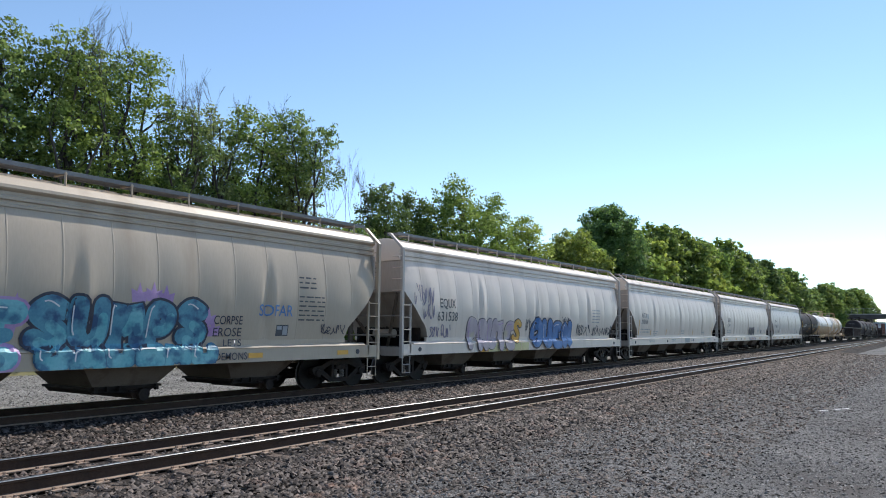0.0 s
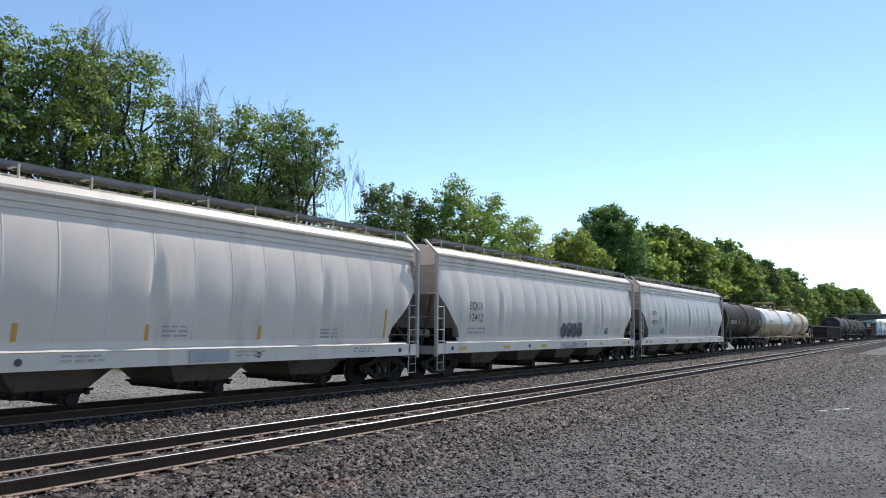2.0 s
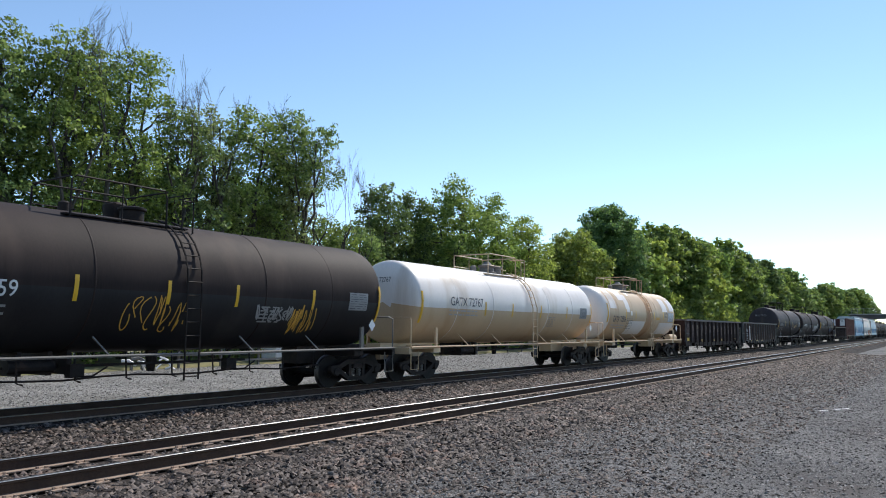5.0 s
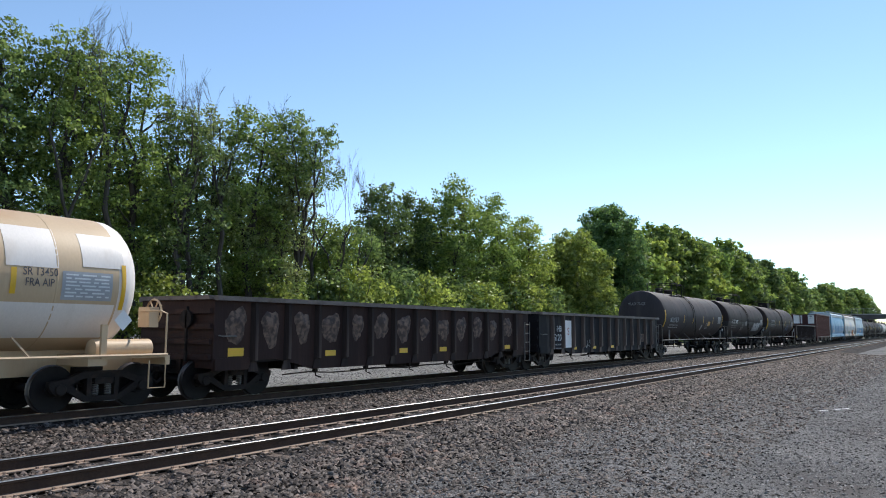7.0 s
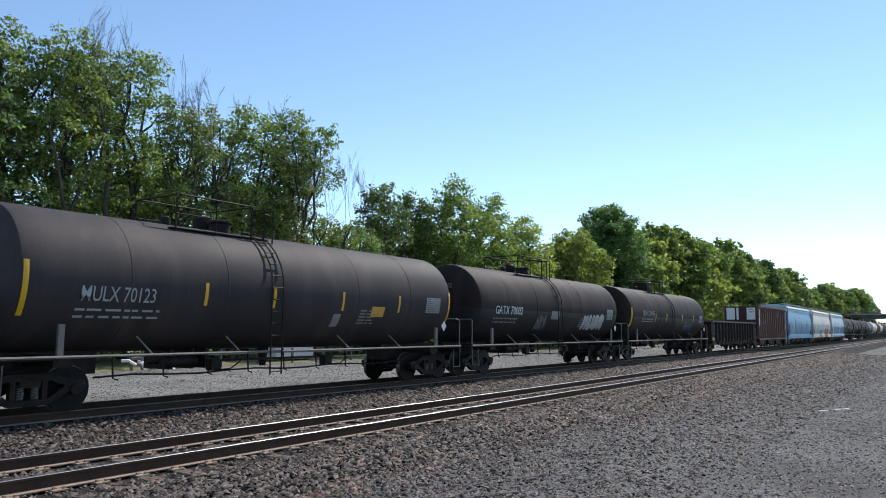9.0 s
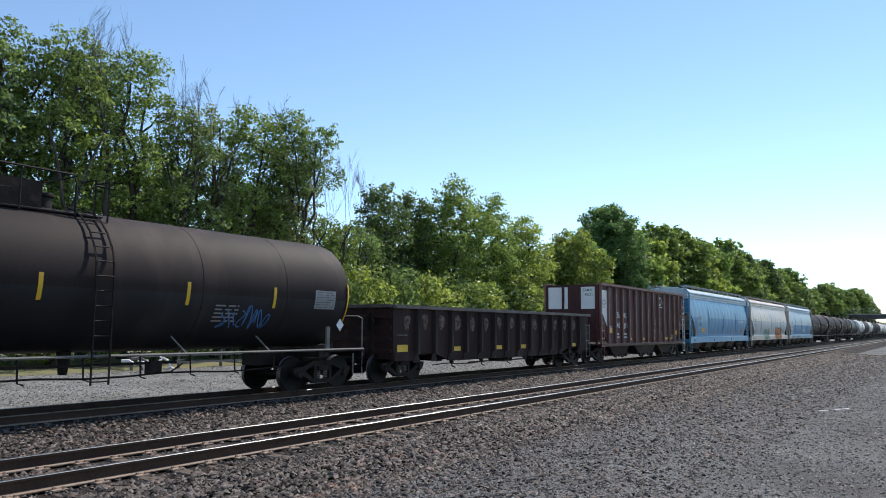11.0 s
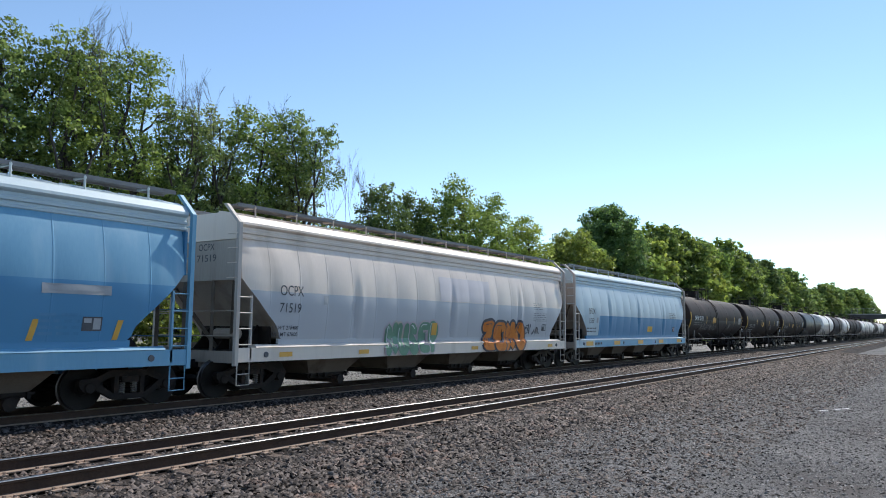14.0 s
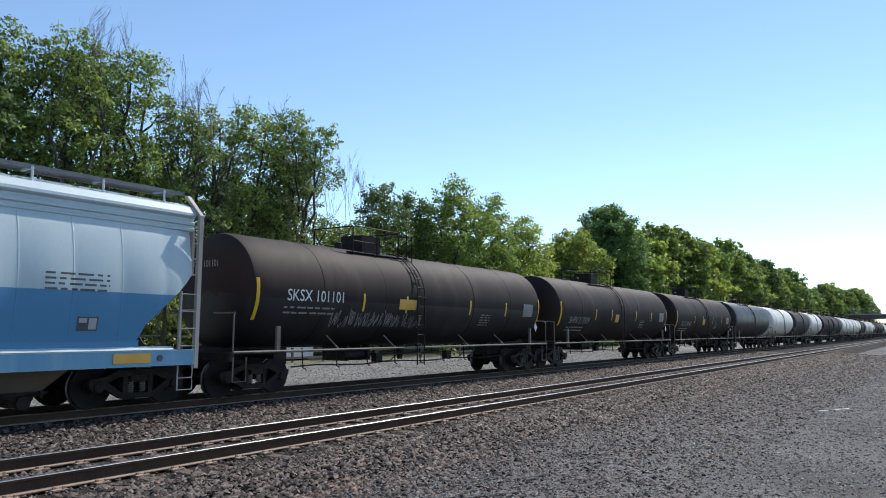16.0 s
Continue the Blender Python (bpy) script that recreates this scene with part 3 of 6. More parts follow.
def graffiti(car, x, z, shapes, w, h, fill, edge, side, seed, inner=None, label="spray-painted bubble letter shape", second=None, fat=0.46, rim=0.12, low=0.886):
    """A row of fat leaning letter shapes: rim, fill, shade along the foot and a highlight."""
    rg = random.Random(seed)
    for i, g in enumerate(shapes):
        lean, drop, sw = rg.uniform(-0.10, 0.16), rg.uniform(-0.05, 0.05) * h, w * rg.uniform(0.86, 1.0)
        f = fat * w
        x0, z0, ww, hh = x + i * w + f * 0.3, z + f * 0.5 + drop, sw - f * 0.45, h - f
        lines = [smooth_line([(x0 + px * ww + lean * (pz - 0.5) * hh, z0 + pz * hh) for px, pz in ln]) for ln in GLYPH[g]]
        lift = 0.008 + 0.012 * (i % 2)
        bm = bmesh.new()
        for ln in lines:
            fat_line(bm, ln, f + rim, side, lift, low)
        outline = part("graffiti", bm, edge, car)
        bm = bmesh.new()
        for ln in lines:
            fat_line(bm, ln, f, side, lift + 0.012, low)
        part("letter_fill", bm, fill, outline, label)
        if second:
            bm = bmesh.new()
            for ln in lines:
                fat_line(bm, [(px + f * 0.08, pz - f * 0.10) for px, pz in ln[len(ln) // 2:-2]], f * 0.6, side, lift + 0.024, low)
            part("letter_shade", bm, second, outline)
        bm = bmesh.new()
        fat_line(bm, [(px - f * 0.22, pz + f * 0.18) for px, pz in lines[0][1:7]], 0.03, side, lift + 0.036, low)
        part("letter_highlight", bm, inner or M["markwhite"], outline)


def tag_scrawl(car, x, z, w, h, material, side, seed, n=8, thick=0.03):
    """A quick spray tag: n unreadable looping glyphs as one mesh."""
    rg = random.Random(seed)
    bm = bmesh.new()
    for g in range(n):
        gx = x + w * (g + 0.1) / n
        gw = w / n * rg.uniform(0.7, 1.15)
        gz, gh = z + h * rg.uniform(-0.08, 0.12), h * rg.uniform(0.7, 1.05)
        a, fx, fz = rg.uniform(0, 6.28), rg.choice((1, 2)), rg.choice((1, 2, 3))
        pts = [(gx + gw * (0.5 + 0.5 * math.sin(a + fx * 0.42 * k)) + 0.02 * k * gw, gz + gh * (0.5 + 0.5 * math.cos(a * 1.7 + fz * 0.36 * k))) for k in range(rg.randint(7, 13))]
        prev = None
        for i, (px, pz) in enumerate(pts):
            p, q = pts[max(i - 1, 0)], pts[min(i + 1, len(pts) - 1)]
            d = Vector((q[0] - p[0], q[1] - p[1]))
            d = d.normalized() if d.length > 1e-5 else Vector((1, 0))
            ox, oz = -d.y * thick / 2, d.x * thick / 2
            cur = [bm.verts.new((px + t * ox, side(px + t * ox, pz + t * oz) - 0.013, pz + t * oz)) for t in (-1, 1)]
            if prev:
                bm.faces.new((prev[0], cur[0], cur[1], prev[1]))
            prev = cur
    return tagged(part("spray_tag", bm, material, car), "loose spray-painted tag", kind="stuff")

# ---------------------------------------------------------------- covered hoppers
def hopper_width(z):
    ks = ((0.9, 1.44), (1.35, 1.52), (1.9, 1.59), (2.4, 1.63), (2.8, 1.615), (3.2, 1.57), (3.6, 1.49), (3.88, 1.405), (4.6, 1.405))
    for (a, wa), (b, wb) in zip(ks, ks[1:]):
        if z <= b:
            return wa + (wb - wa) * max(z - a, 0) / (b - a)
    return 1.405


def covered_hopper(length, paint, label, trim=None, seed=0, end_paint=None, roof_paint=None):
    """Bulged-side pellet hopper; origin at its middle on the railhead. Returns the car and its side surface."""
    half = length / 2
    rg = random.Random(seed)
    trim = trim or paint
    roof_paint = roof_paint or trim
    frame_paint = M["frame"] if trim in (M["white"], M["paleblue"]) else trim
    car = thing("covered_hopper_car", label, "railway car", "cars of the freight train")
    dents = [(-half + 4.4 + k * (length - 8.8) / 2.0 + rg.uniform(-0.3, 0.3), rg.uniform(2.0, 2.6)) for k in range(3)]

    def bottom(x):
        u = half - abs(x)
        if u < 0.17:
            return 2.89
        if u < 1.32:
            k = (u - 0.17) / 1.15
            return 2.89 - 1.15 * k ** 0.9
        if u < 1.46:
            return 1.74 - 0.33 * ((u - 1.32) / 0.14)
        return 1.41

    def bulge(x, z):
        s = ((x + half) / 1.04) % 1.0
        w = hopper_width(z)
        hgt = max(0.0, math.sin(math.pi * min(max((z - 1.3) / 2.6, 0), 1)))
        w += hgt * (0.022 * math.sin(math.pi * s) - 0.003 * math.exp(-((min(s, 1 - s)) / 0.05) ** 2))
        for dx, dz in dents:
            w -= 0.075 * math.exp(-((x - dx) / 0.10) ** 2 - ((z - dz) / 0.75) ** 2)
            w += 0.035 * math.exp(-((x - dx - 0.2) / 0.12) ** 2 - ((z - dz) / 0.8) ** 2)
        w += 0.010 * hgt * noise.noise((x * 0.9 + seed * 7.3, z * 0.8, seed))
        u = half - abs(x)
        if u < 1.2:
            w -= 0.10 * ((1.2 - u) / 1.2) ** 2 * (1 if z < 3.6 else 0.6)
        return w

    def side(x, z):
        return -bulge(x, z)

    xs = [-half + 0.17 + i * 0.09 for i in range(int((length - 0.34) / 0.09))] + [half - 0.17]
    bm = bmesh.new()
    nz = 14
    rows = {-1: [], 1: []}
    for x in xs:
        zb = bottom(x)
        for s in (-1, 1):
            rows[s].append([bm.verts.new((x, s * bulge(x, zb + (3.88 - zb) * k / nz), zb + (3.88 - zb) * k / nz)) for k in range(nz + 1)])
    for s in (-1, 1):
        for a, b in zip(rows[s], rows[s][1:]):
            for k in range(nz):
                bm.faces.new((a[k], b[k], b[k + 1], a[k + 1]))
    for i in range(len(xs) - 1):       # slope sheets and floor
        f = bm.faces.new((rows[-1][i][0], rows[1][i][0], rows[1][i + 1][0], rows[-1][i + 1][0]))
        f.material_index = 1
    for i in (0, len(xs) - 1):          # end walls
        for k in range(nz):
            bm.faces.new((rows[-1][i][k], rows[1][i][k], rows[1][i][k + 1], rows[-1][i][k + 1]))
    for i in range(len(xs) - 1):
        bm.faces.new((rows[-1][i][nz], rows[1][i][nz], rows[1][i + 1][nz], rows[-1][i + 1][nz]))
    # Slope sheets get the end grey: body colour darkened to stand for shade.
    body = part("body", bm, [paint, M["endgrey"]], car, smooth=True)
    # end panels above the slope sheets, full width
    for s in (-1, 1):
        bm = bmesh.new()
        e = s * half
        bx(bm, min(e - s * 0.10, e - s * 0.16), max(e - s * 0.10, e - s * 0.16), -1.50, 1.50, 2.86, 3.85)
        prism(bm, [(e - s * 0.10, 2.9), (e - s * 2.4, 1.05), (e - s * 2.5, 1.1), (e - s * 0.2, 2.95)][::s], -1.38, 1.38)
        part("end_panel", bm, end_paint or M["endgrey"], car, "grimy grey end sheet, darkened for shade")
        for y in (-1, 1):
            for a, b in (((e - s * 0.2, y * 1.25, 2.86), (e - s * 1.0, y * 0.25, 1.12)), ((e - s * 0.12, y * 0.55, 2.86), (e - s * 0.12, y * 0.55, 1.12))):
                bm = bmesh.new()
                tube(bm, [a, b], 0.055, 4)
                part("end_brace", bm, M["undergrey"], car)
    # ribbed eave and roof
    bm = bmesh.new()
    prof = [(1.39, 3.86), (1.435, 3.885), (1.435, 3.93), (1.395, 3.95), (1.39, 4.0), (1.435, 4.02), (1.435, 4.08), (1.395, 4.10), (1.39, 4.17), (1.45, 4.20), (1.475, 4.23), (1.465, 4.29), (1.32, 4.44), (1.05, 4.54), (0.70, 4.60), (0.70, 4.55)]
    prof = [(-y, z) for y, z in prof] + [(y, z) for y, z in prof[::-1]]
    ends = [[bm.verts.new((e, y, z)) for y, z in prof] for e in (-half + 0.07, half - 0.07)]
    for k in range(len(prof)):
        bm.faces.new((ends[0][k], ends[1][k], ends[1][(k + 1) % len(prof)], ends[0][(k + 1) % len(prof)]))
    bm.faces.new(ends[0])
    bm.faces.new(ends[1][::-1])
    roof = part("roof", bm, roof_paint, car)
    x = -half + 0.7
    while x < half - 1.0:
        part("hatch_cover", shared("hatch_cover_" + roof_paint.name, lambda q: bx(q, 0, 1.15, -0.42, 0.42, 4.55, 4.68), roof_paint), None, roof, at=pose(x, 0, 0))
        x += 1.32
    # running boards with posts
    for s in (-1, 1):
        bm = bmesh.new()
        y0 = s * 0.98
        for k in range(7):
            bx(bm, -half + 0.25, half - 0.25, y0 - 0.205 + k * 0.06, y0 - 0.175 + k * 0.06, 4.735, 4.77)
        x = -half + 0.3
        while x < half - 0.25:
            bx(bm, x, x + 0.02, y0 - 0.22, y0 + 0.25, 4.745, 4.765)
            x += 0.32
        bx(bm, -half + 0.25, half - 0.25, y0 + s * 0.20, y0 + s * 0.23, 4.70, 4.79)
        bx(bm, -half + 0.25, half - 0.25, y0 - s * 0.23, y0 - s * 0.20, 4.70, 4.79)
        part("running_board", bm, M["grate"], car, "grey steel grating walkway")
        x = -half + 0.8

        def post(q):
            tube(q, [(0, 1.20, 4.76), (0, 1.22, 4.46)], 0.026, 4)
            bx(q, -0.03, 0.03, 0.82, 1.22, 4.70, 4.74)
        while x < half - 0.3:
            part("walkway_post", shared("walkway_post_" + roof_paint.name, post, roof_paint), None, car, at=pose(x, 0, 0, 0, 0, 0 if s > 0 else 180))
            x += 1.45
    # end frames: corner posts, ladders, platforms
    for e in (-1, 1):
        for s in (-1, 1):
            x0 = e * (half - 0.02)
            bm = bmesh.new()
            y = s * 1.57
            for a, b in (((x0, y, 0.80), (x0, y, 4.24)), ((x0, y, 4.24), (x0, s * 1.05, 4.74))):
                d = 0.05
                va = [bm.verts.new((a[0] + i * d, a[1] + j * 0.05, a[2])) for i, j in ((-1, -1), (1, -1), (1, 1), (-1, 1))]
                vb = [bm.verts.new((b[0] + i * d, b[1] + j * 0.05, b[2])) for i, j in ((-1, -1), (1, -1), (1, 1), (-1, 1))]
                for i in range(4):
                    bm.faces.new((va[i], va[(i + 1) % 4], vb[(i + 1) % 4], vb[i]))
                bm.faces.new(va[::-1])
                bm.faces.new(vb)
            part("end_post", bm, frame_paint, car)
            bm = bmesh.new()
            xi = e * (half - 0.46)
            bx(bm, xi - 0.025, xi + 0.025, y - 0.03, y + 0.03, 0.95, 2.50)
            for k in range(4):
                z = 1.30 + k * 0.38
                tube(bm, [(x0, y - s * -0.03, z), (xi, y - s * -0.03, z)], 0.016, 5)
            part("ladder", bm, frame_paint, car)
            z = 2.9
            while z < 4.1:
                part("grab_iron", shared("grab_iron_" + trim.name, lambda q: tube(q, [(0, 0, 0), (0, -0.35, 0)], 0.014, 4), trim), None, car, at=pose(x0 + e * 0.05, y, z, 0, 0, 0 if s > 0 else 180))
                z += 0.36
            bm = bmesh.new()
            tube(bm, [(x0 - e * 0.06, y, 0.86), (x0 - e * 0.06, y, 0.34), (xi, y, 0.34), (xi, y, 0.86)], 0.018, 5)
            tube(bm, [(x0 - e * 0.06, y, 0.60), (xi, y, 0.60)], 0.014, 5)
            part("step", bm, frame_paint, car)
        bm = bmesh.new()
        xa, xb = sorted((e * (half - 0.02), e * (half - 0.10)))
        bx(bm, xa, xb, -1.58, 1.58, 0.86, 1.14)
        xa, xb = sorted((e * (half - 0.10), e * (half - 2.2)))
        bx(bm, xa, xb, -0.28, 0.28, 0.72, 1.12)
        for z in (1.5, 2.1):
            tube(bm, [(e * (half - 0.05), -1.5, z), (e * (half - 0.05), 1.5, z)], 0.014, 4)
        lathe(bm, [(-0.4, 0.14), (0.4, 0.14)], "y", 12, (e * (half - 0.9), -0.2, 1.55))
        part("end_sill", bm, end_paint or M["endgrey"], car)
        # Added filler plates: block the view through and stand for the dark shade.
        bm = bmesh.new()
        bx(bm, *sorted((e * (half - 1.30), e * (half - 1.34))), -1.34, 1.34, 1.14, 1.86)
        bx(bm, *sorted((e * (half - 0.12), e * (half - 2.3))), -1.46, 1.46, 1.125, 1.14)
        for y in (-0.9, 0.0, 0.9):
            prism(bm, [(e * (half - 1.29), 1.142), (e * (half - 0.7), 1.142), (e * (half - 1.29), 1.8)][::e], y - 0.02, y + 0.02)
        part("end_bulkhead", bm, M["black_iron"], car, "dark filler plates under the slope sheet, standing for shade")
    # side sills with a lit ledge
    for s in (-1, 1):
        bm = bmesh.new()
        y0, y1 = sorted((s * 1.50, s * 1.60))
        bx(bm, -half + 0.02, half - 0.02, y0, y1, 0.88, 1.22)
        ring = [(1.44, 1.20), (1.60, 1.205), (1.62, 1.225), (1.605, 1.25), (1.535, 1.29), (1.44, 1.295)]
        ends = [[bm.verts.new((x, s * y, z)) for y, z in ring] for x in (-half + 0.62, half - 0.62)]
        for k in range(len(ring)):
            bm.faces.new((ends[0][k], ends[1][k], ends[1][(k + 1) % 6], ends[0][(k + 1) % 6]))
        bm.faces.new(ends[0])
        bm.faces.new(ends[1][::-1])
        part("side_sill", bm, trim, car)
        bm = bmesh.new()
        bx(bm, -half + 1.42, half - 1.42, *sorted((s * 1.44, s * 1.529)), 1.28, 1.432)
        part("lower_sheet", bm, paint, car)
    for k in range(1, int(length / 1.04)):      # welded panel seams of the near side
        x = -half + k * 1.04
        z0 = max(bottom(x), 1.36)
        bm = bmesh.new()
        cols = []
        for j in range(17):
            z = z0 + (3.87 - z0) * j / 16
            cols.append([bm.verts.new((x + dx, side(x + dx, z) - lift, z)) for dx, lift in ((-0.024, -0.004), (-0.009, 0.006), (0.009, 0.006), (0.024, -0.004))])
        for p, q in zip(cols, cols[1:]):
            for i in range(3):
                bm.faces.new((p[i], p[i + 1], q[i + 1], q[i]))
        part("panel_seam", bm, paint, car)
    # discharge bays
    for k in range(4):
        cx = -half + length * (0.215 + 0.19 * k)
        bm = bmesh.new()
        top = [(cx - 1.52, -1.42, 1.30), (cx + 1.52, -1.42, 1.30), (cx + 1.52, 1.42, 1.30), (cx - 1.52, 1.42, 1.30)]
        low = [(cx - 0.74, -0.85, 0.44), (cx + 0.74, -0.85, 0.44), (cx + 0.74, 0.85, 0.44), (cx - 0.74, 0.85, 0.44)]
        va, vb = [bm.verts.new(p) for p in top], [bm.verts.new(p) for p in low]
        for i in range(4):
            bm.faces.new((va[i], va[(i + 1) % 4], vb[(i + 1) % 4], vb[i]))
        bm.faces.new(va)
        bm.faces.new(vb)
        bay = part("discharge_bay", bm, M["undergrey"], car, "grimy sloping discharge bay")

        def gate(b):
            bx(b, -0.86, 0.84, -0.92, 0.92, 0.40, 0.45)
            prism(b, [(-0.74, 0.30), (0.30, 0.27), (0.78, 0.40), (-0.84, 0.40)], -0.85, 0.85)
            prism(b, [(0.12, 0.17), (0.46, 0.17), (0.56, 0.34), (0.06, 0.34)], -0.95, 0.95)
            lathe(b, [(-1.04, 0.10), (1.04, 0.10)], "y", 10, (0.3, 0, 0.26))
            lathe(b, [(-1.10, 0.14), (-1.0, 0.14)], "y", 8, (0.3, 0, 0.26))
            for kx in (-0.78, -0.5, -0.22, 0.66):
                bx(b, kx, kx + 0.07, -0.98, -0.90, 0.33, 0.46)
            tube(b, [(-0.8, -0.96, 0.36), (0.2, -1.0, 0.30), (0.7, -0.96, 0.40)], 0.02, 4)
        part("outlet_gate", shared("outlet_gate", gate, M["black_iron"]), None, bay, at=pose(cx, 0, 0))
    truck(car, -half + 1.05)
    truck(car, half - 1.05)
    couplers(car, half + 0.28)
    # hose shadow-casters and small fittings on the sill
    for k in range(4):
        bm = bmesh.new()
        cx = -half + 0.95 + k * (length - 1.9) / 3
        lathe(bm, [(-1.625, 0.07), (-1.60, 0.07)], "y", 10, (cx, 0, 1.05))
        part("jacking_pad", bm, M["mark"], car)
    return car, side


def panel_box(car, x, z, side):
    patch(car, "stencil_panel", rect(x, x + 0.42, z, z + 0.28), M["mark"], side, 0.006)
    patch(car, "stencil_panel", rect(x + 0.03, x + 0.19, z + 0.16, z + 0.25), M["markgrey"], side, 0.010)
    patch(car, "stencil_panel", rect(x + 0.23, x + 0.39, z + 0.03, z + 0.25), M["markgrey"], side, 0.010)


def sill_side(x, z):
    return -1.624


def reflectors(car, half, n, material, z=0.98, w=0.45, h=0.12, side=sill_side):
    for k in range(n):
        x = -half + 1.6 + k * (2 * half - 3.2) / (n - 1)
        patch(car, "reflector", rect(x - w / 2, x + w / 2, z, z + h, 2), material, side, 0.004)


# ---------------------------------------------------------------- tank cars
def tank_car(length, paint, label, radius=1.50, zc=2.66, trim=None, head=0.36, band=None, dome="tall", low=None, seed=0, lx=0.0, glare_caps=None):
    half = length / 2
    trim = trim or M["black_iron"]
    car = thing("tank_car", label, "railway car", "cars of the freight train")
    a, b = -half + 0.5, half - 0.5

    def build(bm):
        prof = [(a, 0.02)]
        for k in range(1, 9):
            t = math.pi / 2 * k / 8
            prof.append((a + head * (1 - math.cos(t) ** 0.75), radius * math.sin(t) ** 0.8))
        n = max(6, int((b - a - 2 * head) / 0.5))
        for k in range(1, n):
            x = a + head + (b - a - 2 * head) * k / n
            prof.append((x, radius + 0.004 * math.sin(k * 2.1)))
        prof += [(a + b - x, r) for x, r in prof[:9][::-1]]
        lathe(bm, prof, "x", 48, (0, 0, zc))
        for f in bm.faces:
            x = f.calc_center_median().x
            if band and -0.25 < x - lx < 0.55:
                f.material_index = 1
            # Heads recoloured paler to imitate sun glare on them.
            if glare_caps and abs(x) > b - head:
                f.material_index = 3
            # Lower half: black stands for shade on brown tanks, tan is real paint.
            if low and f.calc_center_median().z < zc - 0.1:
                f.material_index = 2
    me = shared(("tank", length, radius, head, paint.name, str(band), str(low)), build, [paint, band or paint, low or paint, glare_caps or paint], True)
    part("tank", me, None, car)

    def side(x, z):
        r = radius
        d = min(x - a, b - x)
        if d < head:
            r = radius * max(0.02, 1 - (1 - max(d, 0) / head) ** 2.667) ** 0.4
        return -math.sqrt(max(0.01, r * r - (z - zc) ** 2)) if r * r > (z - zc) ** 2 else -0.1

    def seam(bm):      # weld seam round the shell
        lathe(bm, [(-0.02, radius), (-0.012, radius + 0.007), (0.012, radius + 0.007), (0.02, radius)], "x", 48, (0, 0, zc), cap=False)
    for k in (-0.62, -0.3, 0.3, 0.62):
        part("weld_seam", shared(("weld_seam", radius, zc, paint.name), seam, paint, True), None, car, at=pose(k * half, 0, 0))

    def stub(bm):
        bx(bm, -3.0, -0.05, -0.3, 0.3, 0.70, 1.22)
        bx(bm, -0.14, -0.02, -1.5, 1.5, 0.90, 1.10)

    def bolster(bm):
        bx(bm, -1.85, -1.45, -1.45, 1.45, 0.92, 1.14)

    def board(bm):
        bx(bm, -1.6, -0.14, -1.5, -0.8, 1.06, 1.11)
    for e in (0, 180):
        x = half if e == 0 else -half
        part("stub_sill", shared("stub_sill_" + trim.name, stub, trim), None, car, at=pose(x, 0, 0, 0, 0, e))
        part("body_bolster", shared("body_bolster_" + trim.name, bolster, trim), None, car, at=pose(x, 0, 0.002, 0, 0, e))
        part("end_platform", shared("end_platform_" + trim.name, board, trim), None, car, at=pose(x, 0, 0, 0, 0, e))
        part("end_platform", shared("end_platform_" + trim.name, board, trim), None, car, at=pose(x, 2.3, 0, 0, 0, 0) if e == 0 else pose(x, -2.3, 0, 0, 0, 180))

    def rail(bm):
        for s in (-1, 1):
            tube(bm, [(-half + 0.1, s * 1.52, 1.12), (half - 0.1, s * 1.52, 1.12)], 0.032, 6)
            for k in (-0.55, -0.25, 0.25, 0.55):
                tube(bm, [(k * half, s * 1.52, 1.12), (k * half - 0.2, s * 1.2, 1.50 if abs(zc - 2.66) < 0.2 else 1.4)], 0.022, 4)
            for e in (-1, 1):
                x0 = e * (half - 0.12)
                tube(bm, [(x0, s * 1.48, 1.08), (x0, s * 1.48, 2.0), (x0 - e * 0.10, s * 1.40, 2.06), (x0 - e * 0.10, s * 0.6, 2.06)], 0.022, 5)
                tube(bm, [(x0, s * 1.5, 1.0), (x0, s * 1.5, 0.42), (x0 - e * 0.4, s * 1.5, 0.42), (x0 - e * 0.4, s * 1.5, 1.0)], 0.02, 5)
                bx(bm, *sorted((e * (half - 1.5), e * (half - 1.62))), *sorted((s * 1.43, s * 1.50)), 1.1, 1.75)
    part("handrail", shared(("handrail", length, trim.name), rail, M["brake"] if trim == M["black_iron"] else trim), None, car)

    def ladder(bm):
        for k in (-0.19, 0.19):
            pts = [(lx + k, -1.56, 0.55), (lx + k, -1.56, 2.6)]
            for j in range(1, 7):
                t = radians(90 - 13 * j)
                pts.append((lx + k, -(radius + 0.07) * math.sin(t), zc + (radius + 0.07) * math.cos(t)))
            tube(bm, pts, 0.022, 5)
        for j in range(13):
            z = 0.62 + j * 0.3
            if z < 2.7:
                tube(bm, [(lx - 0.19, -1.56, z), (lx + 0.19, -1.56, z)], 0.014, 4)
            else:
                t = math.acos(min(0.999, (z - zc) / (radius + 0.07)))
                tube(bm, [(lx - 0.19, -(radius + 0.07) * math.sin(t), z), (lx + 0.19, -(radius + 0.07) * math.sin(t), z)], 0.014, 4)
    part("ladder", shared(("ladder", radius, zc, trim.name, lx), ladder, trim), None, car)
    top = zc + radius

    def deck(bm):
        bx(bm, -1.7, 1.3, -0.75, 0.75, top - 0.16, top - 0.13)

    def manway(bm):
        lathe(bm, [(top - 0.14, 0.27), (top + 0.20, 0.27), (top + 0.23, 0.32), (top + 0.28, 0.32), (top + 0.31, 0.24)], "z", 20, (0.3, 0, 0))

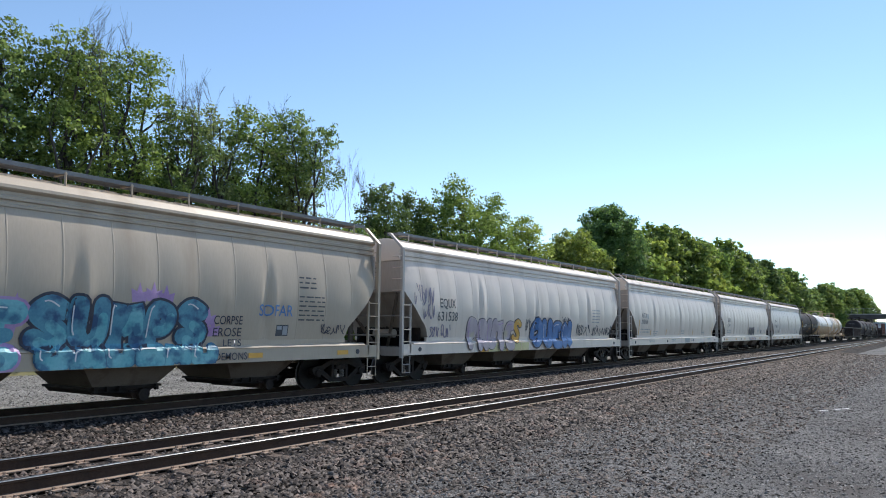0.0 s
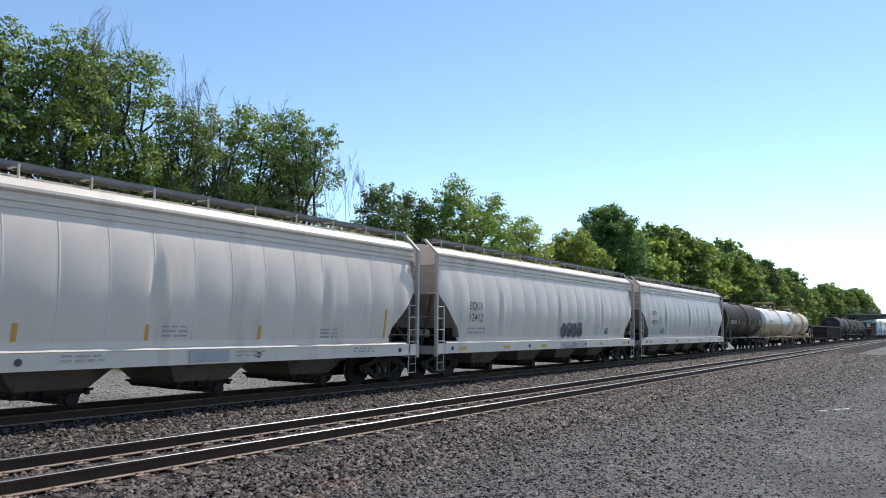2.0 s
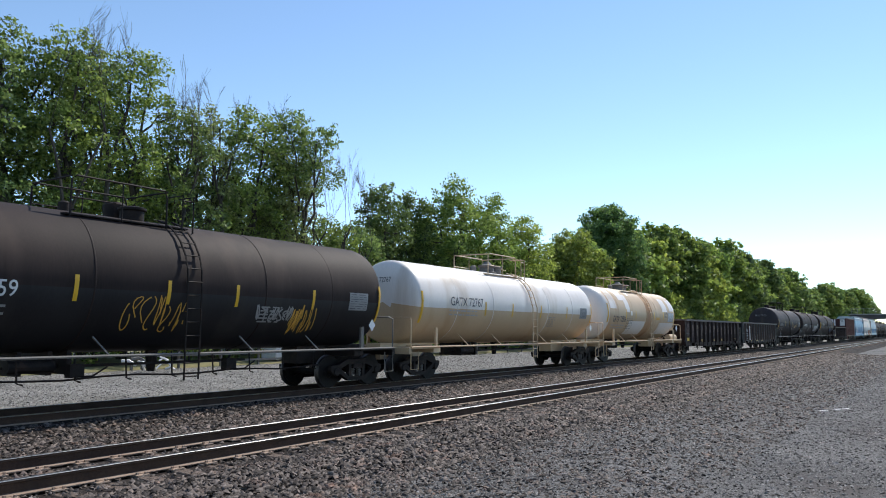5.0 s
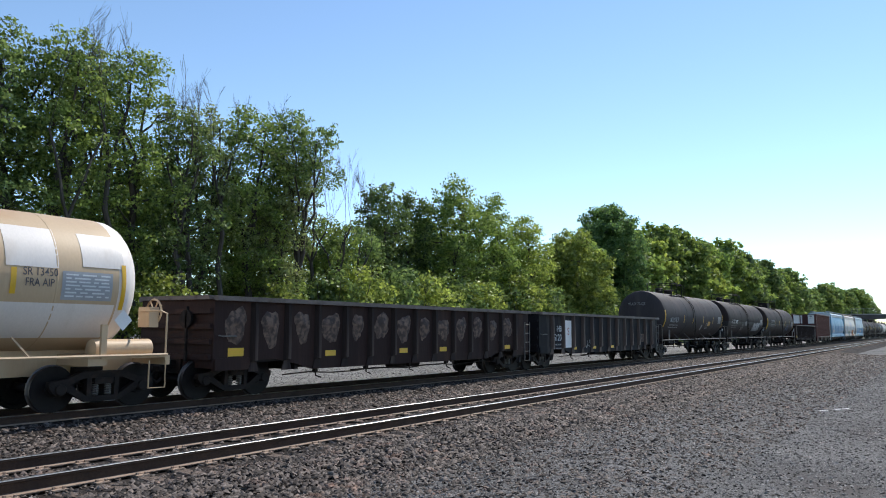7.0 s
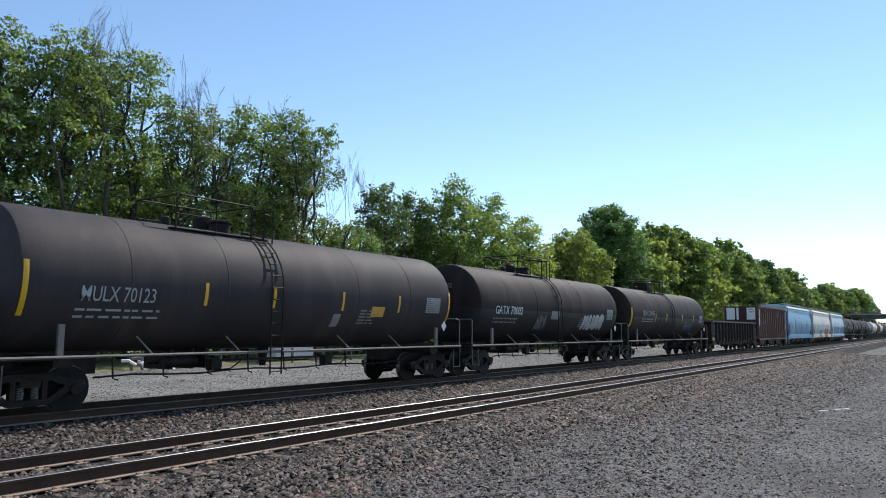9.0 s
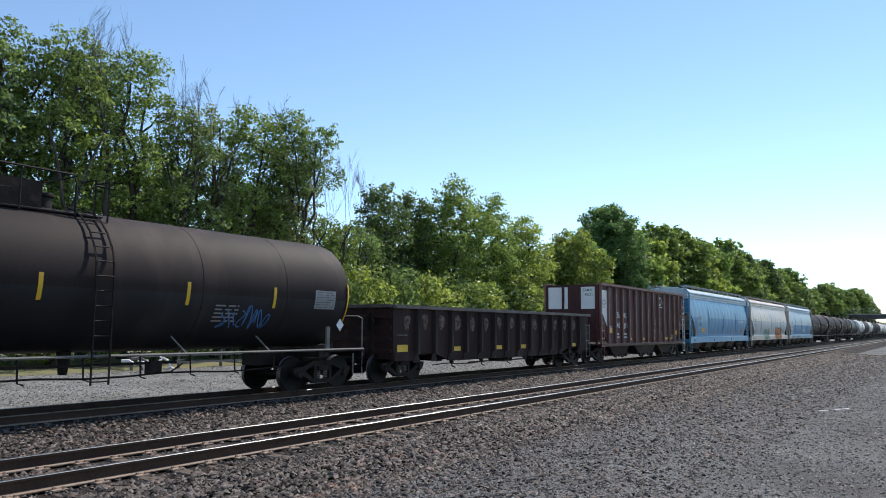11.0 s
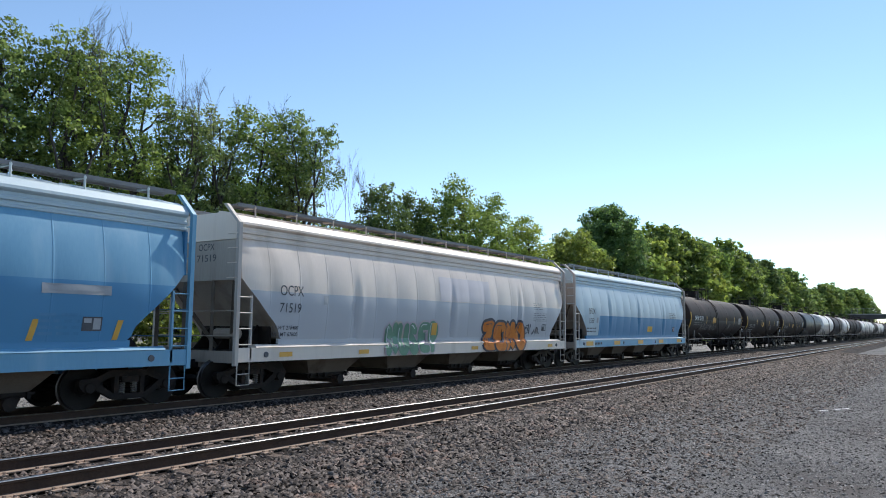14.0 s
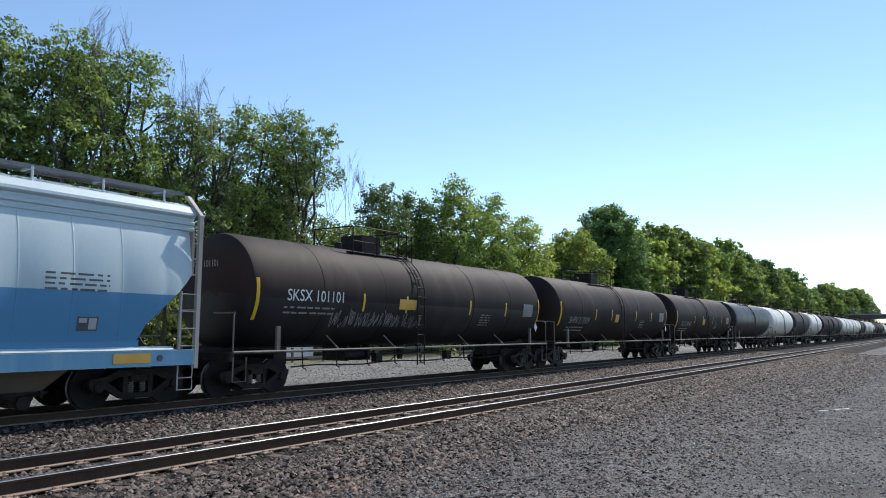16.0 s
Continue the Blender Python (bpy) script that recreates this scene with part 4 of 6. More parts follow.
    def housing(bm):
        if dome == "tall":
            lathe(bm, [(top - 0.14, 0.26), (top + 0.40, 0.26), (top + 0.46, 0.2)], "z", 18, (0.25, 0.62, 0))
        elif dome == "box":
            bx(bm, -0.75, 0.15, -0.45, 0.45, top - 0.14, top + 0.48)
        else:
            lathe(bm, [(top - 0.14, 0.40), (top + 0.02, 0.40), (top + 0.05, 0.30), (top + 0.20, 0.30), (top + 0.24, 0.36), (top + 0.30, 0.36), (top + 0.34, 0.2), (top + 0.46, 0.1)], "z", 20, (-0.35, 0, 0))

    def vent(bm):
        lathe(bm, [(top - 0.14, 0.12), (top + 0.2, 0.12), (top + 0.24, 0.07)], "z", 12, (-1.25, 0.1, 0))
    for nm, fn in (("top_platform", deck), ("manway", manway), ("valve_housing", housing), ("safety_vent", vent)):
        part(nm, shared((nm, top, dome, trim.name), fn, trim if nm == "top_platform" or trim == M["black_iron"] else M["brake"], nm != "top_platform"), None, car, at=pose(lx - 0.95, 0, 0))

    def side_railing(bm):
        tube(bm, [(-1.6, 0, top - 0.2), (-1.6, 0, top + 0.58), (-1.5, 0, top + 0.66), (0.6, 0, top + 0.66), (0.66, 0, top + 0.5), (0.66, 0, top - 0.2)], 0.022, 5)
        tube(bm, [(-1.6, 0, top + 0.2), (-0.6, 0, top + 0.2)], 0.016, 4)
        tube(bm, [(-0.45, 0, top - 0.2), (-0.45, 0, top + 0.66)], 0.018, 4)

    def hoop(bm):
        for x in (1.05, 1.35):
            tube(bm, [(x, -0.85, top - 0.25), (x, -0.85, top + 0.62), (x, -0.3, top + 0.62)], 0.022, 5)
        tube(bm, [(1.05, -0.85, top + 0.5), (1.35, -0.85, top + 0.5)], 0.02, 4)

    def end_bar(bm):
        tube(bm, [(0, -0.8, top + 0.64), (0, 0.8, top + 0.64)], 0.02, 4)
    for y in (-0.8, 0.8):
        part("side_railing", shared(("side_railing", top, trim.name), side_railing, trim), None, car, at=pose(lx - 0.95, y, 0))
    for x in (-1.6, 0.66):
        part("end_railing", shared(("end_railing", top, trim.name), end_bar, trim), None, car, at=pose(lx - 0.95 + x, 0, 0))
    part("ladder_hoop", shared(("ladder_hoop", top, trim.name), hoop, trim), None, car, at=pose(lx - 0.95, 0, 0))

    def valve(bm):
        lathe(bm, [(0.68, 0.09), (0.95, 0.12), (1.2, 0.16)], "z", 12, (0.1, 0, 0))
        for x in (-3.2, -2.6, -2.2):
            bx(bm, x, x + 0.1, -0.5, 0.5, 0.72, 1.2)
        bx(bm, -3.6, 2.8, -0.16, -0.12, 0.84, 0.90)
        lathe(bm, [(-3.4, 0.13), (-2.5, 0.13)], "x", 12, (0, -0.5, 0.9))
    part("outlet_valve", shared("outlet_valve", valve, M["black_iron"]), None, car)

    def rigging(bm):
        tube(bm, [(-half + 2.6 + k * (2 * half - 5.2) / 12, -0.9, 0.66 + 0.03 * math.sin(k * 1.7)) for k in range(13)], 0.022, 5)
        for k in range(9):
            x = -half + 3.0 + k * (2 * half - 6.0) / 8
            tube(bm, [(x, -0.9, 1.16), (x + 0.03, -0.92, 0.62), (x + 0.16, -0.9, 0.58)], 0.02, 5)
        for x in (-2.4, 1.5):
            bx(bm, x, x + 0.3, -1.0, -0.8, 0.68, 0.95)
            tube(bm, [(x + 0.1, -1.0, 0.7), (x + 0.3, -1.3, 0.72), (x + 0.6, -1.32, 0.9)], 0.018, 4)
    if half > 6.6 and trim == M["black_iron"]:
        part("brake_rigging", shared(("brake_rigging", length), rigging, M["black_iron"]), None, car)
    truck(car, -half + 1.25)
    truck(car, half - 1.25)
    couplers(car, half + 0.25)
    return car, side


def tank_marks(car, half, side, text, ink, tx, yellow=True, tw=2.15, zt=2.52, data=True):
    if text:
        letters(car, text, tx, zt, 0.30, ink, side, "white stencilled car lettering", width=tw)
        bars(car, tx - 0.05, zt - 0.20, 2, 1.9, M["markdim"] if ink == M["markwhite"] else M["markgrey"], side, 0.14, 0.045, int(tw * 100 + half * 10))
    if text:
        end_letters(car, text, -half + 0.495, 0.75, 3.25, 0.17, M["markdim"] if ink != M["mark"] else ink, 1.1)
    if yellow:
        for x in (-half + 0.82, half - 0.82):
            patch(car, "reflector", rect(x - 0.05, x + 0.05, 1.9, 2.95, 6), M["yellow"], side, 0.02, "upright yellow reflector strip")
        for x in (-half + 4.9, -half + 7.0, half - 6.2, half - 3.6):
            patch(car, "reflector", rect(x - 0.045, x + 0.045, 2.2, 2.72, 4), M["yellow"], side, 0.006)
    if data:
        patch(car, "data_table", rect(half - 2.15, half - 1.35, 2.22, 2.72), M["markdim"], side, 0.006)
        bars(car, half - 2.1, 2.66, 7, 0.7, M["mark"], side, 0.066, 0.016, 5)
        bars(car, half - 5.4, 2.2, 5, 0.7, M["markdim"], side, 0.09, 0.035, 6)
        patch(car, "placard", [(half - 1.2, 1.62), (half - 1.05, 1.80), (half - 1.2, 1.98), (half - 1.35, 1.80)], M["markwhite"], lambda x, z: -1.545, 0.0)


# ---------------------------------------------------------------- gondolas
def gondola(length, paint, label, ribs=13, seed=0, z0=0.62, z1=2.36):
    half = length / 2
    rg = random.Random(seed)
    car = thing("gondola_car", label, "railway car", "cars of the freight train")
    for s in (-1, 1):
        bm = bmesh.new()
        n = 24
        low = [(x, z0 + 0.30 if abs(x) > half - 2.2 else z0 + 0.30 - 0.30 * min(1, (half - 2.2 - abs(x)) / 1.0)) for x in (-half + length * i / n for i in range(n + 1))]
        prism(bm, low + [(half, z1), (-half, z1)], s * 1.38 - 0.03, s * 1.38 + 0.03)
        side_w = part("side_wall", bm, paint, car)
        for k in range(ribs):
            x = -half + 1.2 + k * (length - 2.4) / (ribs - 1)

            def rib(b):
                va = [b.verts.new(p) for p in ((-0.10, 0, 0.0), (-0.05, -0.14, 0.05), (0.05, -0.14, 0.05), (0.10, 0, 0.0))]
                vb = [b.verts.new(p) for p in ((-0.10, 0, 1.46), (-0.05, -0.12, 1.46), (0.05, -0.12, 1.46), (0.10, 0, 1.46))]
                for i in range(4):
                    b.faces.new((va[i], va[(i + 1) % 4], vb[(i + 1) % 4], vb[i]))
                b.faces.new(va)
                b.faces.new(vb)
            part("rib", shared("rib_" + paint.name, rib, M["ribedge"] if paint == M["gondolablack"] else M["ribdark"]), None, side_w, at=pose(x, s * 1.41, z1 - 1.50, 0, 0, 0 if s < 0 else 180))
        bm = bmesh.new()
        y0, y1 = sorted((s * 1.36, s * 1.56))
        bx(bm, -half, half, y0, y1, z1 - 0.02, z1 + 0.09)
        part("top_rail", bm, M["chord"], car, "scuffed steel top rail")
    for e in (-1, 1):
        bm = bmesh.new()
        bx(bm, *sorted((e * half, e * (half - 0.08))), -1.36, 1.36, 0.75, z1)
        wall = part("end_wall", bm, paint, car)
        for k in range(4):
            part("end_rib", shared("end_rib_" + paint.name, lambda q: bx(q, 0, 0.09, -1.36, 1.36, 0, 0.12), paint), None, wall, at=pose(e * half if e > 0 else e * half - 0.09, 0, 0.95 + k * 0.36))
        bm = bmesh.new()
        bx(bm, *sorted((e * (half - 0.1), e * (half + 0.12))), -1.35, 1.35, z1 + 0.002, z1 + 0.10)
        part("end_top_rail", bm, M["chord"], car)
        bm = bmesh.new()
        if e > 0:
            for xk in (e * (half - 0.08), e * (half - 0.50)):
                tube(bm, [(xk, -1.52, 0.45), (xk, -1.52, 2.0)], 0.02, 4)
            for k in range(5):
                tube(bm, [(e * (half - 0.08), -1.52, 0.47 + k * 0.36), (e * (half - 0.50), -1.52, 0.47 + k * 0.36)], 0.014, 4)
            part("ladder", bm, M["brake"], car)
        else:
            tube(bm, [(-half + 0.15, -1.40, 1.52), (-half + 0.15, -1.50, 1.50), (-half + 0.60, -1.50, 1.50), (-half + 0.60, -1.40, 1.52)], 0.018, 5)
            part("grab_iron", bm, M["brake"], car)
        bm = bmesh.new()
        xa, xb = sorted((e * (half - 0.05), e * (half - 1.1)))
        bx(bm, xa, xb, -1.44, -1.30, 0.70, 0.98)
        part("bolster_plate", bm, paint, car)
        lat = bmesh.new()
        bx(lat, *sorted((e * (half + 0.1), e * (half + 0.16))), -0.6, -0.55, 0.9, 2.2)
        lathe(lat, [(e * (half + 0.1), 0.22), (e * (half + 0.16), 0.22)], "x", 16, (0, -0.55, 1.9))
        part("brake_wheel", lat, M["black_iron"], car)
    bm = bmesh.new()
    bx(bm, -half + 0.05, half - 0.05, -1.36, 1.36, 0.86, 0.98)
    bx(bm, -half - 0.05, half + 0.05, -0.3, 0.3, 0.6, 0.95)
    for k in range(9):
        bx(bm, -half + 2.8 + k * (length - 5.6) / 8 - 0.06, -half + 2.8 + k * (length - 5.6) / 8 + 0.06, -1.3, 1.3, 0.62, 0.86)
    lathe(bm, [(-0.9, 0.17), (0.6, 0.17)], "x", 12, (0.5, -0.7, 0.62))
    bx(bm, -2.6, 2.4, -1.05, -1.0, 0.48, 0.52)
    part("underframe", bm, M["black_iron"], car)

    def side(x, z):
        return -1.412
    truck(car, -half + 1.02)
    truck(car, half - 1.02)
    couplers(car, half + 0.30)
    return car, side


def open_hopper(length, paint, label, z0=1.02, z1=3.95):
    half = length / 2
    car = thing("open_hopper_car", label, "railway car", "cars of the freight train")
    for s in (-1, 1):
        bm = bmesh.new()
        prism(bm, [(-half + 0.05, z0 + 0.9), (-half + 1.2, z0), (half - 1.6, z0), (half - 0.9, 1.6), (half - 0.1, 2.9), (half - 0.1, z1), (-half + 0.05, z1)] if s < 0 else [(-half + 0.05, z0 + 0.9), (-half + 1.2, z0), (half - 1.6, z0), (half - 0.1, 2.9), (half - 0.1, z1), (-half + 0.05, z1)], s * 1.42 - 0.03, s * 1.42 + 0.03)
        w = part("side_wall", bm, paint, car)
        for k in range(15):
            x = -half + 0.12 + k * 1.0
            zl = z0 - 0.05

            def rib(b):
                bx(b, -0.045, 0.045, -0.11, 0.0, 0.0, 2.92)
            part("rib", shared("hopper_rib", rib, M["maroonlight"]), None, w, at=pose(x, s * 1.45, zl, 0, 0, 0 if s < 0 else 180))
        bm = bmesh.new()
        y0, y1 = sorted((s * 1.38, s * 1.60))
        bx(bm, -half, half - 0.02, y0, y1, z1 - 0.02, z1 + 0.10)
        part("top_rail", bm, M["maroonlight"], car, "faded maroon top rail")
        bm = bmesh.new()
        y0, y1 = sorted((s * 1.40, s * 1.58))
        bx(bm, -half, half - 0.05, y0, y1, z0 - 0.14, z0 - 0.002)
        part("side_sill", bm, paint, car)
    bm = bmesh.new()
    bx(bm, -half - 0.02, -half + 0.04, -1.39, 1.39, 1.95, z1 + 0.02)
    part("end_wall", bm, paint, car)
    for y in (-1.34, -0.45, 0.45, 1.34):
        bm = bmesh.new()
        bx(bm, -half - 0.10, -half - 0.022, y - 0.05, y + 0.05, 0.95, z1)
        part("end_stake", bm, paint, car)
    bm = bmesh.new()
    bx(bm, -half - 0.08, -half - 0.021, -1.28, 1.28, 2.55, 2.66)
    part("end_beam", bm, paint, car)
    for y0, y1 in ((-1.30, -0.52), (0.20, 0.39), (0.52, 1.28)):
        bm = bmesh.new()
        bx(bm, -half - 0.03, -half - 0.024, y0, y1, 2.75, z1 - 0.10)
        part("white_panel", bm, M["whitepaint"], car, "white painted end panel")
    bm = bmesh.new()
    va = [(half - 0.1, 2.9), (half - 1.6, 1.0), (half - 1.7, 1.05), (half - 0.2, 3.95), (half - 0.1, 3.95)]
    prism(bm, va[::-1], -1.38, 1.38)
    part("end_wall", bm, paint, car)
    bm = bmesh.new()
    for k in range(5):      # fins of the slope end
        prism(bm, [(half - 0.95 + 0.15 * k, 1.75 + 0.36 * k), (half - 0.12, 2.05 + 0.36 * k), (half - 0.12, 2.15 + 0.36 * k), (half - 0.95 + 0.15 * k, 1.85 + 0.36 * k)], -1.50, -1.40)
    bx(bm, half - 0.10, half - 0.04, -1.52, -1.44, 0.9, z1)
    part("corner_brace", bm, M["maroonlight"], car)
    for e, n in ((1, 8), (-1, 4)):
        bm = bmesh.new()
        for k in range(n):
            tube(bm, [(e * (half - 0.02), -1.58, 0.90 + 0.38 * k), (e * (half - 0.40), -1.58, 0.90 + 0.38 * k)], 0.018, 4)
        for xk in (0.02, 0.4):
            tube(bm, [(e * (half - xk), -1.57, 0.4), (e * (half - xk), -1.57, 0.9 + 0.38 * n - 0.2)], 0.018, 4)
        tube(bm, [(e * (half - 0.02), -1.57, 0.42), (e * (half - 0.4), -1.57, 0.42)], 0.016, 4)
        part("ladder", bm, M["markwhite"] if e > 0 else M["maroonlight"], car)
    for cx, w in ((-half + 3.3, 1.5), (0.3, 1.9), (half - 3.2, 1.5)):
        bm = bmesh.new()
        prism(bm, [(cx - w * 0.55, 0.36), (cx + w * 0.55, 0.36), (cx + w, 0.92), (cx - w, 0.92)], -1.25, 1.25)
        for kx, lo in ((-0.55, 0.30), (-0.2, 0.33), (0.15, 0.28), (0.5, 0.32)):
            prism(bm, [(cx + w * kx, lo), (cx + w * kx + 0.2, lo - 0.03), (cx + w * kx + 0.26, 0.42), (cx + w * kx - 0.05, 0.42)], -1.31, -1.22)
        tube(bm, [(cx - w * 0.6, -1.30, 0.46), (cx + w * 0.2, -1.33, 0.34), (cx + w * 0.8, -1.30, 0.52)], 0.025, 5)
        part("discharge_bay", bm, M["gondola"], car)
    bm = bmesh.new()
    bx(bm, -half - 0.1, half, -0.3, 0.3, 0.6, 1.0)
    bx(bm, -half + 0.1, half - 0.4, -1.38, 1.38, 0.92, 1.0)
    lathe(bm, [(-0.35, 0.16), (0.35, 0.16)], "y", 12, (-half + 0.7, 0.2, 1.35))
    part("underframe", bm, M["black_iron"], car)

    def side(x, z):
        return -1.452
    truck(car, -half + 0.98)
    truck(car, half - 0.98)
    couplers(car, half + 0.35)
    return car, side

# ---------------------------------------------------------------- the train, car by car
SPEED = 19.1
TRAIN = []          # (car, place of its middle along the track at 0 s)


def couple(made, left, right):
    TRAIN.append((made[0], (left + right) / 2))
    return made[0], (right - left) / 2, made[1]


# beige hopper with a large teal piece
c, h, s = couple(covered_hopper(18.95, M["beige"], "beige covered hopper car with teal graffiti along its sill", seed=1), -1.8, 17.15)
graffiti(c, -0.75, 1.18, "SUMPS", 0.80, 1.12, M["spray_teal"], M["spray_black"], wrap(s), 11, None, "teal and blue spray-painted bubble letter", M["teal"], 0.46)
graffiti(c, -0.55, 0.84, "UMUEMU", 0.68, 0.52, M["teal"], M["spray_teal"], wrap(s), 12, None, "pale teal spray-painted shape on the sill", None, 0.42, 0.06)
graffiti(c, -4.6, 0.95, "ROSE", 0.95, 1.30, M["teal"], M["spray_purple"], wrap(s), 15, None, "teal and purple spray-painted bubble letter", M["spray_teal"])
for k, (gx, gz) in enumerate(((1.5, 2.42), (1.85, 2.45), (2.15, 2.4), (-0.95, 2.1), (-1.1, 1.7), (3.3, 1.95), (3.45, 1.7))):
    patch(c, "graffiti", [(gx - 0.16, gz - 0.2), (gx + 0.16, gz - 0.2), (gx + 0.2, gz + 0.05), (gx + 0.07, gz - 0.02), (gx, gz + 0.22), (gx - 0.08, gz - 0.02), (gx - 0.2, gz + 0.08)], M["spray_purple"], s, 0.0045 + 0.0004 * k)
letters(c, "CORPSE", 3.45, 1.78, 0.20, M["spray_black"], s, "black handwritten tag", 0.85)
letters(c, "EROSE", 3.45, 1.50, 0.20, M["spray_black"], s, "black handwritten tag", 0.85)
letters(c, "DEMONS", 3.5, 0.95, 0.17, M["spray_black"], sill_side, "black handwritten tag", 0.95)
letters(c, "LETS", 3.7, 1.27, 0.16, M["spray_black"], lambda x, z: -1.625, "black handwritten tag", 0.55)
letters(c, "SOFAR", 4.78, 2.0, 0.28, M["spray_sky"], s, "blue handwritten tag", 1.15)
tag_scrawl(c, 7.0, 1.55, 1.0, 0.26, M["spray_black"], s, 5, thick=0.03)
bars(c, 6.15, 3.0, 3, 0.6, M["mark"], s, 0.13, 0.04, 3)
bars(c, 6.15, 2.5, 6, 0.95, M["mark"], s, 0.12, 0.035, 7)
panel_box(c, 5.4, 1.50, s)
reflectors(c, h, 6, M["ochre"])

# white hopper with a row of tags
c, h, s = couple(covered_hopper(18.8, M["white"], "white covered hopper car with multicoloured graffiti", seed=2), 18.3, 37.1)
end_letters(c, "EQUX", -h + 0.092, 0.05, 3.62, 0.17, M["mark"], 0.62)
end_letters(c, "631538", -h + 0.092, 0.10, 3.34, 0.17, M["mark"], 0.75)
letters(c, "EQUX", -7.36, 2.42, 0.30, M["mark"], s, "dark stencilled car lettering", 0.95)
letters(c, "631538", -7.5, 1.98, 0.30, M["mark"], s, "dark stencilled car lettering", 1.25)
graffiti(c, -5.6, 0.96, "PRUTE", 0.68, 1.14, M["spray_grey"], M["spray_black"], wrap(s), 21, M["spray_purple"], "mauve spray-painted letter shape", None, 0.54, 0.05)
graffiti(c, -2.25, 1.22, "S", 0.72, 0.92, M["ochre"], M["spray_black"], wrap(s), 22, M["cream"], "yellow spray-painted letter shape", None, 0.30, 0.08)
for k in range(6):
    patch(c, "graffiti", rect(-4.75 + k * 0.64, -4.15 + k * 0.64, 0.89, 1.19, 2), M["cream"] if k % 3 else M["ochre"], sill_side, 0.002, "pale yellow sprayed block")
letters(c, "5 speed", -3.5, 0.95, 0.17, M["spray_black"], lambda x, z: -1.620, "black handwritten words", 0.68)
graffiti(c, -0.7, 0.92, "OUEN", 0.98, 1.22, M["spray_blue"], M["spray_black"], wrap(s), 23, None, "blue spray-painted bubble letter", M["spray_sky"])
for k, (x, z, w, hh, th) in enumerate(((-8.8, 2.5, 1.1, 0.6, 0.03), (-8.3, 2.05, 0.6, 0.5, 0.03), (-7.9, 1.45, 1.3, 0.40, 0.045), (3.8, 1.45, 2.2, 0.5, 0.05), (6.0, 1.45, 2.2, 0.45, 0.05), (-1.2, 1.6, 0.9, 0.5, 0.03), (2.2, 2.05, 0.9, 0.2, 0.025))):
    tag_scrawl(c, x, z, w, hh, M["spray_violet"] if k < 3 else M["spray_black"], s, 30 + k, thick=th)
bars(c, 5.6, 2.6, 5, 0.9, M["markgrey"], s, 0.14, 0.05, 4)

# clean white hopper
c, h, s = couple(covered_hopper(18.95, M["white"], "clean white covered hopper car with dark lettering", seed=3), 38.4, 57.35)
end_letters(c, "AITX", -h + 0.092, 0.05, 3.62, 0.17, M["mark"], 0.62)
end_letters(c, "210180", -h + 0.092, 0.10, 3.34, 0.17, M["mark"], 0.75)
letters(c, "AITX", -h + 2.0, 2.40, 0.25, M["mark"], s, "dark stencilled car lettering", 0.80)
letters(c, "210180", -h + 1.97, 2.05, 0.25, M["mark"], s, "dark stencilled car lettering", 1.10)
patch(c, "stencil_panel", rect(-h + 2.92, -h + 3.14, 2.36, 2.62), M["markgrey"], s, 0.006)
bars(c, -h + 1.9, 1.72, 2, 1.5, M["markgrey"], s, 0.15, 0.06, 8)
for k, (x, z) in enumerate(((4.2, 1.6), (9.6, 1.7), (14.5, 1.65))):
    bars(c, -h + x, z, 3, 0.7, M["markgrey"], s, 0.1, 0.04, 50 + k)
for x in (1.55, 3.6, 6.5, 9.2, 12.3, 17.2):
    patch(c, "reflector", rect(-h + x, -h + x + 0.10, 1.42, 1.42 + (0.85 if x < 2 or x > 17 else 0.34), 3), M["ochre"], s, 0.006)
for k in range(4):
    bars(c, -h + 3.2 + k * 4.2, 1.12, 2, 0.9, M["markgrey"], sill_side, 0.09, 0.04, 60 + k)
patch(c, "stencil_panel", rect(-h + 10.3, -h + 11.4, 0.92, 1.20), M["markgrey"], sill_side, 0.004)

# white hopper, second number
c, h, s = couple(covered_hopper(19.0, M["white"], "white covered hopper car with a grey stain low on its side", seed=4), 58.4, 77.4)
end_letters(c, "EQUX", -h + 0.092, 0.05, 3.62, 0.17, M["mark"], 0.62)
end_letters(c, "12412", -h + 0.092, 0.10, 3.34, 0.17, M["mark"], 0.75)
letters(c, "EQUX", -h + 2.0, 2.40, 0.28, M["mark"], s, "dark stencilled car lettering", 0.95)
letters(c, "12412", -h + 1.97, 1.98, 0.28, M["mark"], s, "dark stencilled car lettering", 0.95)
bars(c, -h + 1.9, 1.70, 2, 1.3, M["markgrey"], s, 0.15, 0.06, 9)
graffiti(c, 0.15, 1.36, "OSOZ", 0.56, 0.66, M["smudge"], M["spray_grey"], wrap(s), 41, M["spray_purple"], "smudged black spray-painted shape", M["spray_black"], 0.72, 0.05)
patch(c, "graffiti", rect(0.1, 2.75, 0.90, 1.19, 6), M["spray_grey"], sill_side, 0.002, "dull mauve sprayed block on the sill")
tag_scrawl(c, 0.2, 0.93, 2.4, 0.22, M["spray_violet"], lambda x, z: -1.630, 42, thick=0.03)
panel_box(c, h - 4.2, 1.50, s)
bars(c, h - 5.6, 1.95, 5, 0.7, M["markgrey"], s, 0.11, 0.04, 10)
bars(c, h - 2.9, 1.75, 3, 0.7, M["markgrey"], s, 0.1, 0.04, 11)
reflectors(c, h, 6, M["ochre"])

